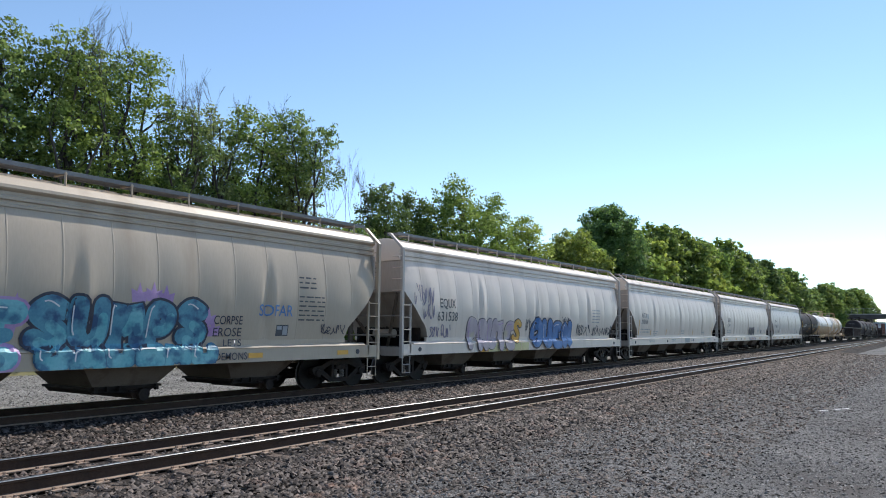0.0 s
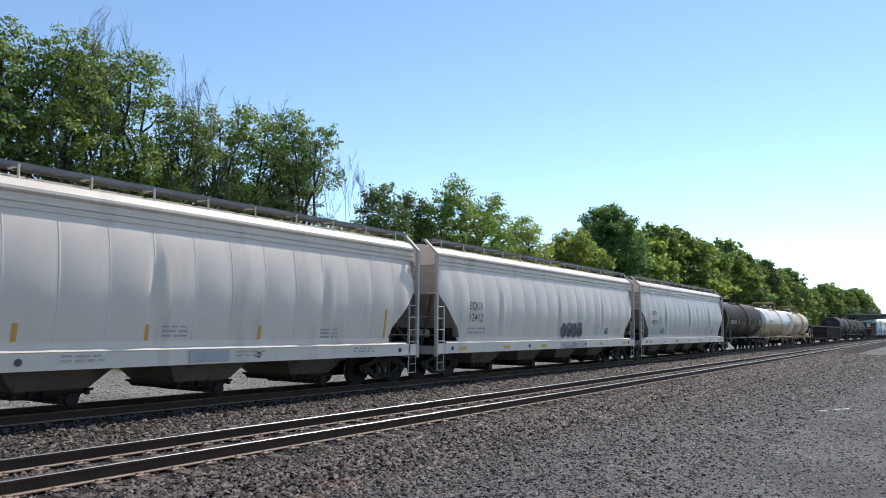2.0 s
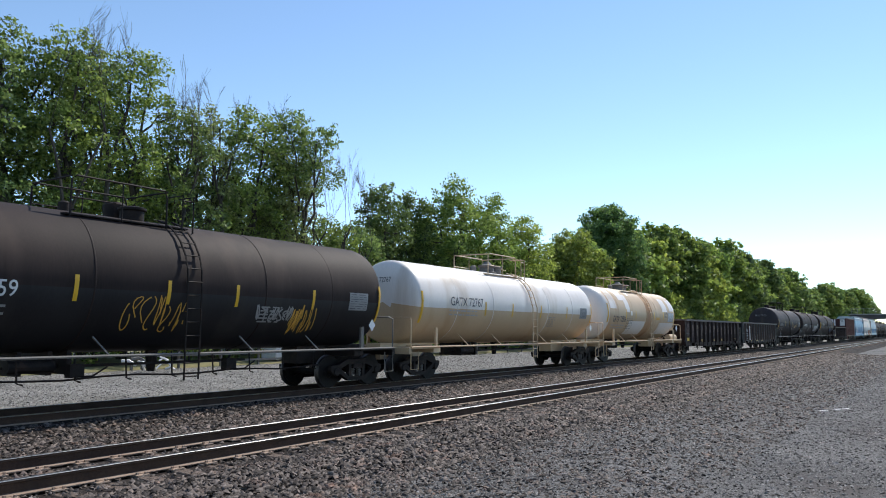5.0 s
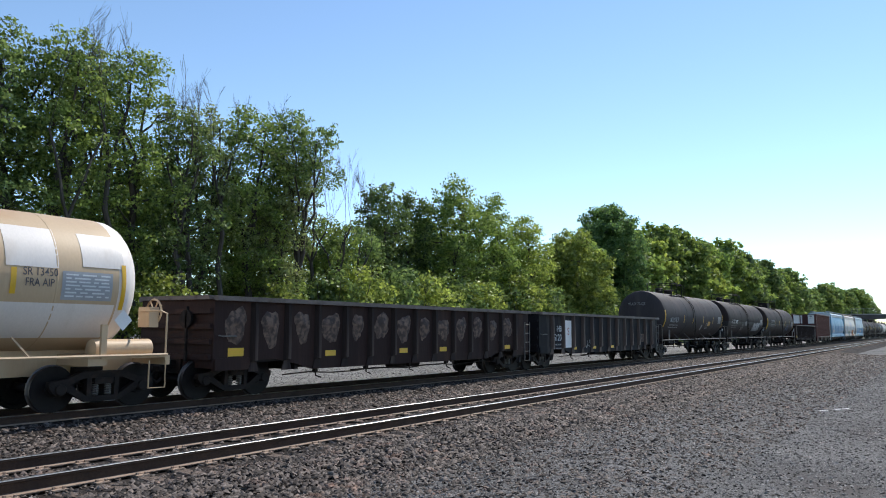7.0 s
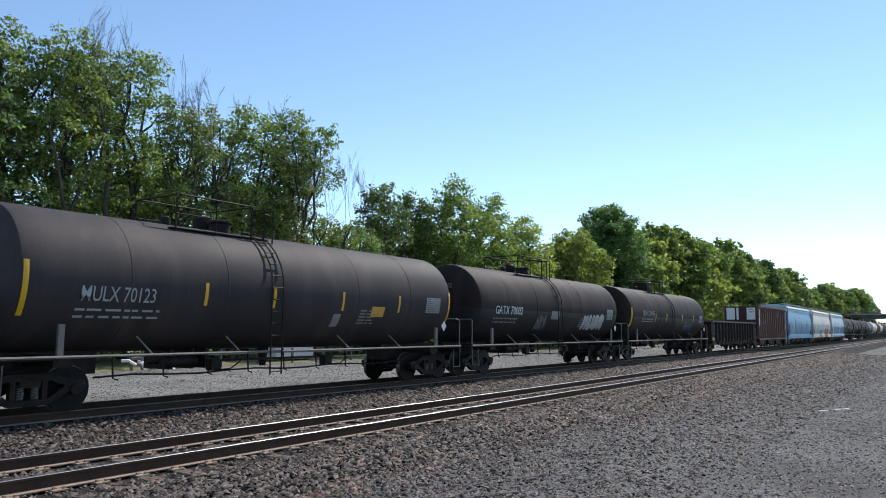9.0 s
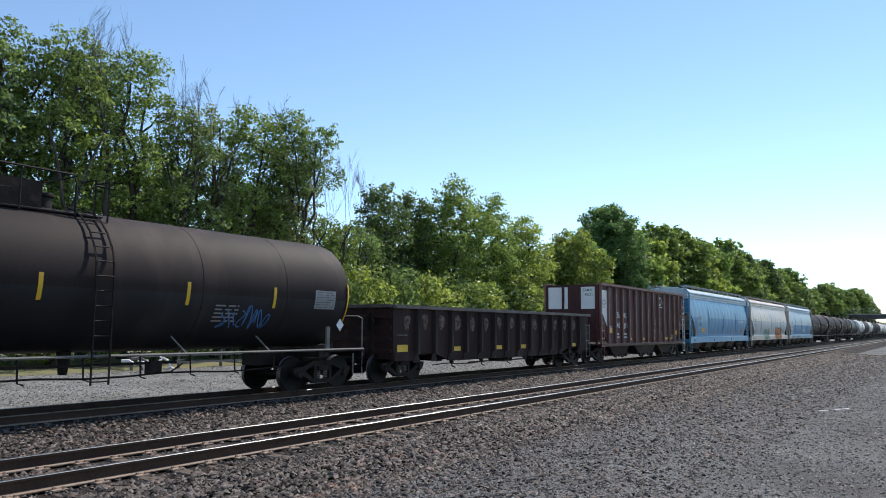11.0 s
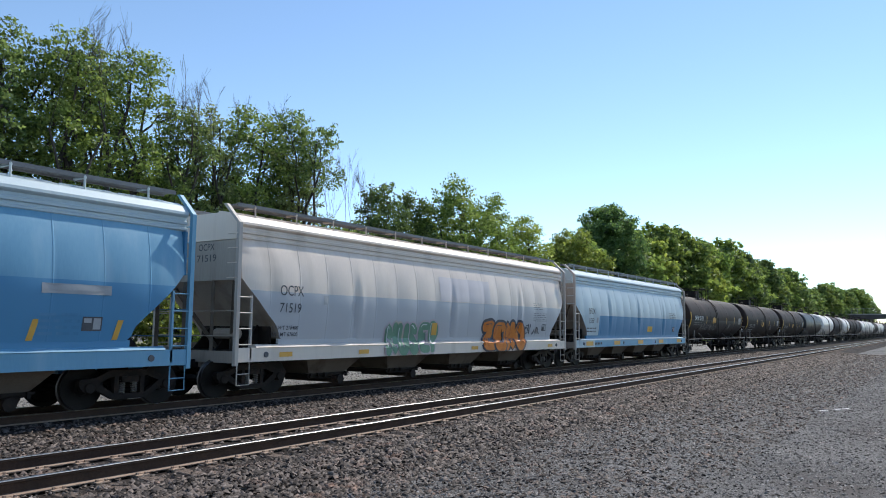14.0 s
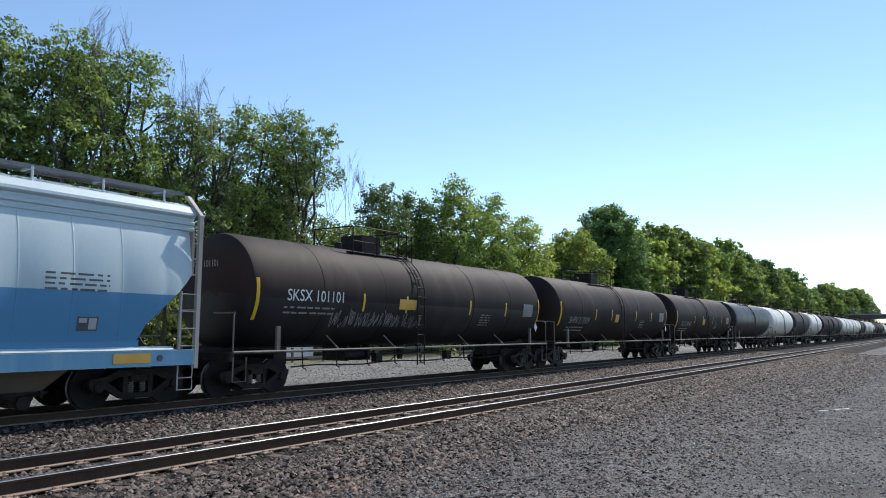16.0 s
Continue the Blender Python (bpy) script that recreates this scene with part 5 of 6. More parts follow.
# pale hopper with a small tag
c, h, s = couple(covered_hopper(18.8, M["palegrey"], "pale grey covered hopper car with dark lettering and a small tag", trim=M["white"], seed=5), 78.5, 97.3)
end_letters(c, "CBFX", -h + 0.092, 0.05, 3.62, 0.17, M["mark"], 0.62)
end_letters(c, "470250", -h + 0.092, 0.10, 3.34, 0.17, M["mark"], 0.75)
letters(c, "CBFX", -7.54, 2.58, 0.24, M["mark"], s, "dark stencilled car lettering", 0.86)
letters(c, "470250", -7.6, 2.05, 0.24, M["mark"], s, "dark stencilled car lettering", 1.22)
patch(c, "stencil_panel", rect(-6.15, -5.95, 2.2, 2.5), M["markgrey"], s, 0.006)
bars(c, -7.55, 1.66, 2, 1.0, M["markgrey"], s, 0.16, 0.07, 12)
tag_scrawl(c, -4.75, 1.5, 0.35, 0.7, M["markwhite"], s, 61, 3, thick=0.06)
tag_scrawl(c, -6.1, 1.50, 0.95, 0.34, M["spray_black"], s, 60, thick=0.035)
panel_box(c, h - 3.6, 1.50, s)
bars(c, h - 5.4, 1.95, 7, 0.9, M["markgrey"], s, 0.09, 0.04, 13)
reflectors(c, h, 7, M["ochre"])

# dark tank with a dusty top, its lower half blackened for shade
c, h, s = couple(tank_car(15.1, M["tankbrown"], "dark brown weathered tank car with white lettering", seed=1, low=M["tankblack"], lx=0.06), 98.5, 113.6)
tank_marks(c, h, s, "TILX 250559", M["markwhite"], -h + 1.8, tw=2.0, zt=2.25)
tag_scrawl(c, -1.6, 1.65, 1.6, 0.7, M["ochre"], s, 70, thick=0.025)
tag_scrawl(c, 3.2, 1.6, 1.0, 0.8, M["ochre"], s, 71, thick=0.03)
tag_scrawl(c, 2.0, 1.9, 1.2, 0.35, M["markdim"], s, 72, thick=0.04)

# white tank and the patched tan tank
c, h, s = couple(tank_car(15.7, M["tankwhite"], "white tank car with tan lower shell", seed=2, trim=M["tankbeige"], low=M["tankbeige"], dome="low", radius=1.42, zc=2.60, lx=0.8), 114.3, 130.0)
tank_marks(c, h, s, "GATX 72767", M["mark"], -h + 2.5, tw=2.2)
c, h, s = couple(tank_car(13.4, M["tankbeige"], "tan tank car patched with white paint squares", seed=3, trim=M["tankbeige"], band=M["rustband"], dome="low", head=0.75, radius=1.42, zc=2.60, lx=0.74, glare_caps=M["tankwhite"]), 130.4, 143.8)
tank_marks(c, h, s, "GATX 72806", M["mark"], -4.94, tw=1.85, zt=2.14, data=False, yellow=False)
letters(c, "SR 13450", 3.5, 2.66, 0.15, M["mark"], s, "", 0.66)
letters(c, "FRA AIP", 3.55, 2.46, 0.15, M["mark"], s, "", 0.55)
wheel_b = bmesh.new()
lathe(wheel_b, [(h + 0.02, 0.27), (h + 0.05, 0.30), (h + 0.08, 0.27), (h + 0.05, 0.25)], "x", 20, (0, -0.75, 2.05), cap=False)
spoke_b = bmesh.new()
for k in range(6):
    tube(spoke_b, [(h + 0.05, -0.75, 2.05), (h + 0.05, -0.75 + 0.27 * math.cos(k * 1.047), 2.05 + 0.27 * math.sin(k * 1.047))], 0.02, 4)
brake_w = part("hand_brake", wheel_b, M["tankbeige"], c, "tan spoked hand brake wheel")
part("spokes", spoke_b, M["tankbeige"], brake_w)
box_b = bmesh.new()
bx(box_b, h - 0.2, h + 0.04, -0.95, -0.55, 1.7, 2.15)
part("brake_housing", box_b, M["tankbeige"], c)
tank_b = bmesh.new()
lathe(tank_b, [(-1.05, 0.05), (-1.0, 0.2), (0.3, 0.2), (0.35, 0.05)], "x", 16, (h - 0.6, -1.1, 1.25))
part("air_reservoir", tank_b, M["tankbeige"], c, "tan air reservoir", smooth=True)
for x0, x1, z0, z1 in ((-5.5, -4.62, 2.83, 3.97), (-3.95, -3.0, 3.30, 3.97), (-3.28, -2.68, 2.68, 3.30), (-2.98, -2.66, 3.30, 3.63), (-2.56, -2.30, 2.50, 2.74), (-2.1, -1.75, 3.6, 3.8), (3.0, 3.98, 2.82, 3.61), (4.47, 5.36, 2.89, 3.58), (-2.7, -0.1, 1.48, 2.2), (2.5, 5.2, 1.48, 2.15)):
    patch(c, "paint_patch", rect(x0 + 0.2, x1 + 0.2, z0, z1, 6), M["tankwhite"], s, 0.003, "square of fresh white paint")
patch(c, "stencil_panel", rect(1.99, 2.65, 2.31, 2.46), M["ochre"], s, 0.006)
patch(c, "placard", [(h - 1.2, 1.62), (h - 1.0, 1.84), (h - 1.2, 2.06), (h - 1.4, 1.84)], M["markwhite"], lambda x, z: -1.545, 0.0, "white diamond hazard placard")
patch(c, "data_table", rect(4.25, 5.3, 2.22, 2.78, 6), M["markgrey"], s, 0.006, "pale grey data table")
bars(c, 4.32, 2.70, 7, 0.92, M["markwhite"], s, 0.07, 0.03, 5)
bars(c, -2.9, 2.3, 7, 0.95, M["mark"], s, 0.085, 0.022, 6)
for x, z0, z1 in ((-5.64, 2.1, 3.08), (-3.05, 2.3, 2.82), (-1.55, 2.3, 2.76), (1.61, 2.3, 2.76), (3.34, 2.3, 2.79), (5.55, 2.05, 2.98)):
    patch(c, "reflector", rect(x - 0.05, x + 0.05, z0, z1, 5), M["yellow"], s, 0.012, "upright yellow reflector strip")

# two gondolas
def dent(car, x, z, rx, rz, material, rg, deep=0.055):
    """A panel pushed outwards by the load and rubbed bare, fuller at its top."""
    bm = bmesh.new()
    n, ph = 22, [rg.uniform(0, 6.28) for _ in range(3)]
    rings = []
    for k in (1.0, 0.85, 0.68, 0.5, 0.3, 0.12):
        ring = []
        for i in range(n):
            a = 2 * math.pi * i / n
            r = k * (1 + 0.10 * math.sin(2 * a + ph[0]) + 0.09 * math.sin(3 * a + ph[1]) + 0.07 * math.sin(7 * a + ph[2]))
            sq = 1 + 0.18 * abs(math.sin(2 * a))
            pz = z + rz * r * sq * math.sin(a) * (1.0 if math.sin(a) > 0 else 1.15)
            ring.append(bm.verts.new((x + rx * r * sq * math.cos(a) * (1.0 if math.sin(a) > -0.3 else 0.8), -1.4145 - deep * (1 - k * k) * (1.0 + 0.4 * math.sin(a)), pz)))
        rings.append(ring)
    for p, q in zip(rings, rings[1:]):
        for i in range(n):
            bm.faces.new((p[i], p[(i + 1) % n], q[(i + 1) % n], q[i]))
    bm.faces.new(rings[-1])
    part("worn_dent", bm, material, car, smooth=True)


def gondola_marks(car, half, side, seed, cells, zc=1.75, worn="bleached", every=1, size=1.0):
    rg = random.Random(seed)
    step = (2 * half - 2.4) / (cells - 1)
    for k in range(cells):
        x = -half + 1.2 + (k - 0.5) * step
        if every < 20 and k % every == 0:
            dent(car, x, zc + rg.uniform(-0.05, 0.05), size * rg.uniform(0.24, 0.33), size * rg.uniform(0.30, 0.38), M[worn], rg, 0.055 * size)
        if k in (3, 6, 8, cells - 1) and every < 20:
            patch(car, "reflector", rect(x - 0.22, x + 0.2, 0.95, 1.10, 2), M["yellow"], side, 0.006, "yellow reflector")
    # brake rigging below the floor
    for k in range(5):
        bm = bmesh.new()
        x = -half + 3.6 + k * (2 * half - 7.2) / 4
        tube(bm, [(x, -1.2, 0.72), (x + 0.02, -1.22, 0.42), (x + 0.25, -1.2, 0.36)], 0.022, 5)
        bx(bm, x - 0.06, x + 0.06, -1.26, -1.16, 0.52, 0.62)
        part("brake_hanger", bm, M["black_iron"], car)
    bm = bmesh.new()
    tube(bm, [(-half + 2.4 + k * (2 * half - 4.8) / 12, -1.22, 0.50 + 0.035 * math.sin(k * 1.9)) for k in range(13)], 0.018, 5)
    part("brake_pipe", bm, M["black_iron"], car)
    for k in range(cells):           # gusset plates at the feet of the ribs
        x = -half + 1.2 + k * step
        bm = bmesh.new()
        prism(bm, [(x - 0.17, 0.64), (x + 0.17, 0.64), (x + 0.09, 0.875), (x - 0.09, 0.875)], -1.45, -1.412)
        part("rib_foot", bm, M["ribedge"] if every == 20 else M["ribdark"], car)


c, h, s = couple(gondola(15.8, M["gondola"], "dark brown gondola car with worn bleached panels", 13, 1), 145.0, 160.8)
gondola_marks(c, h, s, 5, 13)
patch(c, "reflector", rect(-h + 0.42, -h + 0.9, 1.02, 1.22), M["yellow"], s, 0.008, "yellow reflector")
c, h, s = couple(gondola(15.6, M["gondolablack"], "black gondola car with pale stencil panels", 13, 2), 161.8, 177.4)
gondola_marks(c, h, s, 6, 13, 1.7, "chord", 20)
letters(c, "IHB", -h + 1.70, 1.62, 0.26, M["markwhite"], s, "white stencilled car lettering", 0.50)
letters(c, "51208", -h + 1.42, 1.22, 0.28, M["markwhite"], s, "white stencilled car lettering", 0.92)
bars(c, -h + 1.4, 1.02, 2, 0.8, M["markdim"], s, 0.17, 0.06, 31)
patch(c, "white_panel", rect(-h + 2.52, -h + 3.26, 0.90, 2.12), M["whitepaint"], s, 0.008, "white painted panel")
letters(c, "S", -h + 2.80, 1.48, 0.32, M["redpaint"], lambda x, z: -1.416, "red stencilled letter", 0.2)
tag_scrawl(c, -h + 4.5, 0.86, 0.95, 0.36, M["markdim"], s, 77, 5, 0.035)
for k, x in enumerate((0.35, 3.42, 5.75, 8.1)):
    patch(c, "reflector", rect(-h + x, -h + x + 0.42, 0.80, 0.93, 2), M["yellow"], s, 0.0065, "yellow reflector")
patch(c, "white_panel", rect(h - 2.9, h - 2.3, 1.05, 1.5), M["bleached"], s, 0.008)

# three black tanks
c, h, s = couple(tank_car(15.8, M["tankgrey"], "dusty black tank car with white lettering", seed=4, lx=-0.87), 178.0, 193.8)
tank_marks(c, h, s, "MULX 70123", M["markgrey"], -h + 1.9, tw=1.68, zt=2.22)
patch(c, "stencil_panel", rect(h - 4.9, h - 4.3, 2.05, 2.35), M["ochre"], s, 0.008)
patch(c, "stencil_panel", rect(h - 6.5, h - 6.2, 1.75, 2.1), M["markdim"], s, 0.008)
c, h, s = couple(tank_car(15.2, M["tankbrown"], "brown-black tank car with a silver tag", seed=5, low=M["tankblack"], lx=-0.2), 194.4, 209.6)
tank_marks(c, h, s, "GATX 70002", M["markwhite"], -h + 1.8, tw=2.2, zt=2.3, yellow=False)
patch(c, "stencil_panel", rect(-0.9, -0.1, 2.15, 2.5), M["markdim"], s, 0.008)
graffiti(c, 2.6, 1.7, "MUSR", 0.62, 0.75, M["spray_silver"], M["tankblack"], s, 51)
tag_scrawl(c, -2.2, 1.7, 0.9, 0.6, M["markdim"], s, 73)
c, h, s = couple(tank_car(16.4, M["tankbrown"], "rust-brown tank car with dim lettering", seed=6, low=M["tankblack"], dome="box"), 210.3, 226.8)
tank_marks(c, h, s, "SHPX 20425", M["markdim"], -h + 2.6, tw=2.0)
tag_scrawl(c, 3.0, 1.7, 1.6, 0.5, M["spray_blue"], s, 74)

# dark red gondola, maroon open hopper
c, h, s = couple(gondola(15.2, M["gondola"], "dark maroon gondola car with yellow reflectors", 14, 3), 228.2, 243.4)
gondola_marks(c, h, s, 9, 14, 1.92, "bleached", 1, 0.6)
patch(c, "reflector", rect(-h + 0.2, -h + 0.75, 0.98, 1.2), M["yellow"], s, 0.008, "yellow reflector")
c, h, s = couple(open_hopper(14.2, M["maroon"], "maroon ribbed open hopper car with white end panels"), 244.7, 258.9)
letters(c, "EA", -h + 2.40, 2.33, 0.30, M["markwhite"], s, "white stencilled car lettering", 0.40)
letters(c, "MX", -h + 3.36, 2.33, 0.30, M["markwhite"], s, "white stencilled car lettering", 0.46)
letters(c, "40", -h + 2.38, 1.80, 0.30, M["markwhite"], s, "white stencilled car lettering", 0.42)
letters(c, "211", -h + 3.34, 1.80, 0.30, M["markwhite"], s, "white stencilled car lettering", 0.58)
bars(c, -h + 2.32, 1.46, 2, 0.4, M["markwhite"], s, 0.17, 0.08, 20)
bars(c, -h + 3.34, 1.46, 2, 0.5, M["markwhite"], s, 0.17, 0.08, 21)
patch(c, "white_panel", [(-h + 0.22, 2.75), (-h + 0.6, 2.35), (-h + 1.06, 1.85), (-h + 1.06, 3.7), (-h + 0.22, 3.7)], M["whitepaint"], s, 0.006, "white painted warning panel")
end_letters(c, "EAMX", -h - 0.036, -0.62, 3.62, 0.14, M["mark"], 0.5)
end_letters(c, "40211", -h - 0.036, -0.72, 3.40, 0.13, M["mark"], 0.42)
letters(c, "ROTARY", -h + 0.34, 3.12, 0.10, M["mark"], s, "", 0.54)
letters(c, "COUPLER", -h + 0.30, 2.97, 0.10, M["mark"], s, "", 0.62)
letters(c, "END", -h + 0.48, 2.82, 0.10, M["mark"], s, "", 0.28)
patch(c, "reflector", rect(-h + 1.25, -h + 1.74, 1.55, 1.80), M["yellow"], s, 0.008, "yellow reflector")
bars(c, -h + 1.25, 1.88, 2, 0.5, M["markwhite"], s, 0.09, 0.035, 22)
for x in (4.15, 6.25, 8.1, 10.5, 11.55):
    patch(c, "reflector", rect(-h + x, -h + x + 0.45, 1.16, 1.28), M["yellow"], s, 0.008, "yellow reflector")
patch(c, "reflector", rect(h - 1.65, h - 1.3, 1.45, 1.7), M["yellow"], s, 0.008, "yellow reflector")
patch(c, "stencil_panel", rect(h - 2.5, h - 2.1, 1.2, 1.42), M["markdim"], s, 0.008)
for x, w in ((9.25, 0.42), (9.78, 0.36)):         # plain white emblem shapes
    stroke(c, [(-h + x + w, 3.62), (-h + x + 0.1, 3.62), (-h + x, 3.5), (-h + x, 3.32), (-h + x + 0.1, 3.22), (-h + x + w, 3.22)] if w > 0.4 else [(-h + x, 3.22), (-h + x, 3.62), (-h + x + w, 3.22), (-h + x + w, 3.62)], 0.10, M["markwhite"], s)
bars(c, -h + 9.25, 3.04, 1, 0.9, M["markwhite"], s, 0.1, 0.08, 23)
for k in range(2):
    graffiti(c, -h + 8.15 + k * 1.08, 1.35, "SR"[k], 0.66, 1.0, M["maroon"], M["markdim"], s, 80 + k, M["markdim"], "hollow grey spray-painted letter shape", None, 0.26, 0.05)

# blue, grey and two-tone hoppers
c, h, s = couple(covered_hopper(17.7, M["bluepatch"], "faded blue covered hopper car with white roof edge", trim=M["blue"], seed=6, end_paint=M["midblue"], roof_paint=M["paleblue"]), 260.2, 277.9)
repaint(c, -h + 1.75, -4.15, 1.44, 2.62, M["blue"], s)
end_letters(c, "BFGX", -h + 0.092, 0.05, 3.62, 0.17, M["mark"], 0.62)
end_letters(c, "1755", -h + 0.092, 0.10, 3.34, 0.17, M["mark"], 0.75)
letters(c, "BFGX", -h + 1.75, 2.42, 0.28, M["mark"], s, "dark stencilled car lettering", 0.95)
letters(c, "1755", -h + 1.85, 1.98, 0.28, M["mark"], s, "dark stencilled car lettering", 0.80)
bars(c, -h + 1.7, 1.72, 2, 1.2, M["midblue"], s, 0.15, 0.07, 22)
patch(c, "reflector", rect(-5.98, -5.22, 1.60, 1.90), M["yellow"], s, 0.008, "yellow warning panel")
bars(c, -5.9, 1.80, 3, 0.58, M["ochre"], s, 0.08, 0.035, 28)
patch(c, "stencil_panel", rect(5.5, 6.9, 2.33, 2.52), M["markgrey"], s, 0.008)
bars(c, 5.5, 1.9, 4, 0.8, M["midblue"], s, 0.12, 0.06, 23)
panel_box(c, 6.35, 1.62, s)
for x in (-7.3, -4.58, -2.18, 0.45, 3.0, 5.4, 7.1):
    patch(c, "reflector", [(x - 0.09, 1.44), (x + 0.03, 1.44), (x + 0.12, 1.84), (x + 0.0, 1.84)], M["ochre"], s, 0.008, "slanted ochre reflector strip")
c, h, s = couple(covered_hopper(18.5, M["greytone"], "grey and white two-tone covered hopper car with orange graffiti", trim=M["white"], seed=7), 279.2, 297.7)
end_letters(c, "OCPX", -h + 0.092, 0.05, 3.62, 0.17, M["mark"], 0.62)
end_letters(c, "71519", -h + 0.092, 0.10, 3.34, 0.17, M["mark"], 0.75)
letters(c, "OCPX", -7.93, 2.53, 0.26, M["mark"], s, "dark stencilled car lettering", 0.85)
letters(c, "71519", -7.93, 2.10, 0.24, M["mark"], s, "dark stencilled car lettering", 0.78)
letters(c, "LT WT 218400", -8.12, 1.66, 0.10, M["mark"], s, "", 0.92)
letters(c, "LD LMT 67600", -8.12, 1.49, 0.10, M["mark"], s, "", 0.92)
patch(c, "stencil_panel", rect(-6.32, -6.12, 2.34, 2.58, 2), M["markgrey"], s, 0.006)
graffiti(c, 2.15, 0.92, "ZENO", 0.80, 1.10, M["spray_orange"], M["spray_black"], wrap(s), 61, M["spray_black"], "orange spray-painted bubble letter", None, 0.46, 0.2)
graffiti(c, -3.55, 0.90, "NUSEP", 0.56, 1.02, M["spray_green"], M["spray_grey"], wrap(s), 63, None, "green spray-painted bubble letter")
patch(c, "graffiti", rect(-1.15, -0.85, 1.5, 1.9, 3), M["ochre"], s, 0.03)
tag_scrawl(c, 5.3, 1.52, 1.4, 0.40, M["spray_black"], s, 75, thick=0.04)
repaint(c, -0.68, 2.6, 2.64, 3.45, M["lilacpale"], s, "square of lilac repaint")
bars(c, 6.1, 2.75, 4, 0.8, M["mark"], s, 0.075, 0.018, 24)
bars(c, 6.1, 2.35, 5, 1.2, M["mark"], s, 0.075, 0.018, 26)
panel_box(c, 6.9, 1.65, s)
reflectors(c, h, 6, M["ochre"])
c, h, s = couple(covered_hopper(17.5, M["bluetone"], "pale blue covered hopper car with a darker blue lower band", trim=M["paleblue"], seed=8), 298.8, 316.3)
repaint(c, -h + 0.5, -5.95, 1.44, 2.44, M["paleblue"], s, "", lambda x: 1.44 if x > -h + 1.46 else 1.44 + 0.33 * min(1, (-h + 1.46 - x) / 0.14) if x > -h + 1.32 else min(2.43, 2.90 - 1.15 * max(0, (x + h - 0.17) / 1.15) ** 0.9))
bars(c, -6.55, 1.0, 1, 0.9, M["mark"], sill_side, 0.1, 0.10, 34)
sill_b = bmesh.new()
bx(sill_b, -6.45, h - 0.1, -1.606, -1.59, 0.885, 1.20)
part("sill_band", sill_b, M["blue"], c, "blue band on the sill")
end_letters(c, "BFGX", -h + 0.092, 0.05, 3.62, 0.17, M["mark"], 0.62)
end_letters(c, "1569", -h + 0.092, 0.10, 3.34, 0.17, M["mark"], 0.75)
letters(c, "BFGX", -7.24, 2.46, 0.27, M["mark"], s, "dark stencilled car lettering", 0.80)
letters(c, "1569", -7.26, 2.02, 0.25, M["mark"], s, "dark stencilled car lettering", 0.68)
bars(c, -7.4, 1.75, 2, 1.1, M["mark"], s, 0.15, 0.06, 27)
patch(c, "stencil_panel", rect(-6.3, -6.08, 2.05, 2.3, 2), M["markgrey"], s, 0.008)
patch(c, "reflector", rect(1.25, 2.1, 1.62, 1.92), M["yellow"], s, 0.008, "yellow warning panel")
bars(c, 1.35, 1.82, 3, 0.66, M["ochre"], s, 0.08, 0.035, 29)
bars(c, h - 3.5, 2.70, 4, 1.3, M["mark"], s, 0.10, 0.04, 25)
panel_box(c, h - 2.8, 1.62, s)
reflectors(c, h, 5, M["ochre"], w=0.85, h=0.20, z=0.96)

# the long string of tanks behind
c, h, s = couple(tank_car(17.0, M["tankbrown"], "dark plum-black tank car with white lettering", seed=7, low=M["tankblack"], dome="box", lx=-0.83), 317.3, 334.3)
tank_marks(c, h, s, "SKSX 101101", M["markwhite"], -h + 1.81, tw=2.18, zt=2.42)
patch(c, "stencil_panel", rect(-1.9, -1.0, 2.3, 2.62), M["ochre"], s, 0.008, "yellow stencil panel")
for k in range(4):
    tag_scrawl(c, -4.9 + k * 1.1, 1.75, 1.0, 0.45, M["markdim"], s, 90 + k, thick=0.02)
STRING = [(334.9, 351.7, "tankbrown", "SHPX 213939"), (352.4, 368.3, "tankbrown", "TILX 29042"), (369.0, 384.6, "tankblack", ""), (385.3, 398.6, "tankwhite", ""), (399.3, 411.4, "tankgrey", ""),
          (412.0, 423.2, "tankwhite", ""), (423.9, 436.0, "tankbrown", ""), (436.7, 448.7, "tankgrey", ""), (449.4, 460.6, "tankwhite", ""), (461.3, 472.5, "tankwhite", ""), (473.2, 484.4, "tankwhite", "")]
x = 485.1
while x < 640:
    STRING.append((x, x + 12.2, ("tankbrown", "tankgrey", "tankwhite", "tankbrown")[int(x) % 4], ""))
    x += 12.9
WORDS = {"tankbrown": "brown-black weathered tank car", "tankblack": "plain black tank car", "tankwhite": "white tank car with dark running gear", "tankgrey": "dusty grey-black tank car"}
for a, b, p, text in STRING:
    c, h, s = couple(tank_car(round(b - a, 1), M[p], WORDS[p], seed=9, dome="box" if b < 370 else "low"), a, b)
    if text:
        tank_marks(c, h, s, text, M["markdim"], -h + 1.85, tw=2.3, zt=2.0)
        patch(c, "stencil_panel", rect(-0.9, -0.4, 2.1, 2.5), M["ochre"], s, 0.008)

# ---------------------------------------------------------------- trees
def branch(bm, a, b, r0, r1, rg, sag=0.10, n=4, seg=5):
    """A limb from a to b that rises first and wanders a little."""
    a, b = Vector(a), Vector(b)
    ln = (b - a).length
    pts, rad = [], []
    for i in range(n + 1):
        t = i / n
        w = math.sin(math.pi * t) * ln * 0.05
        pts.append(a.lerp(b, t) + Vector((rg.uniform(-w, w), rg.uniform(-w, w), math.sin(math.pi * t) * ln * -sag)))
        rad.append(r0 + (r1 - r0) * t)
    tube(bm, pts, rad, seg)
    return pts


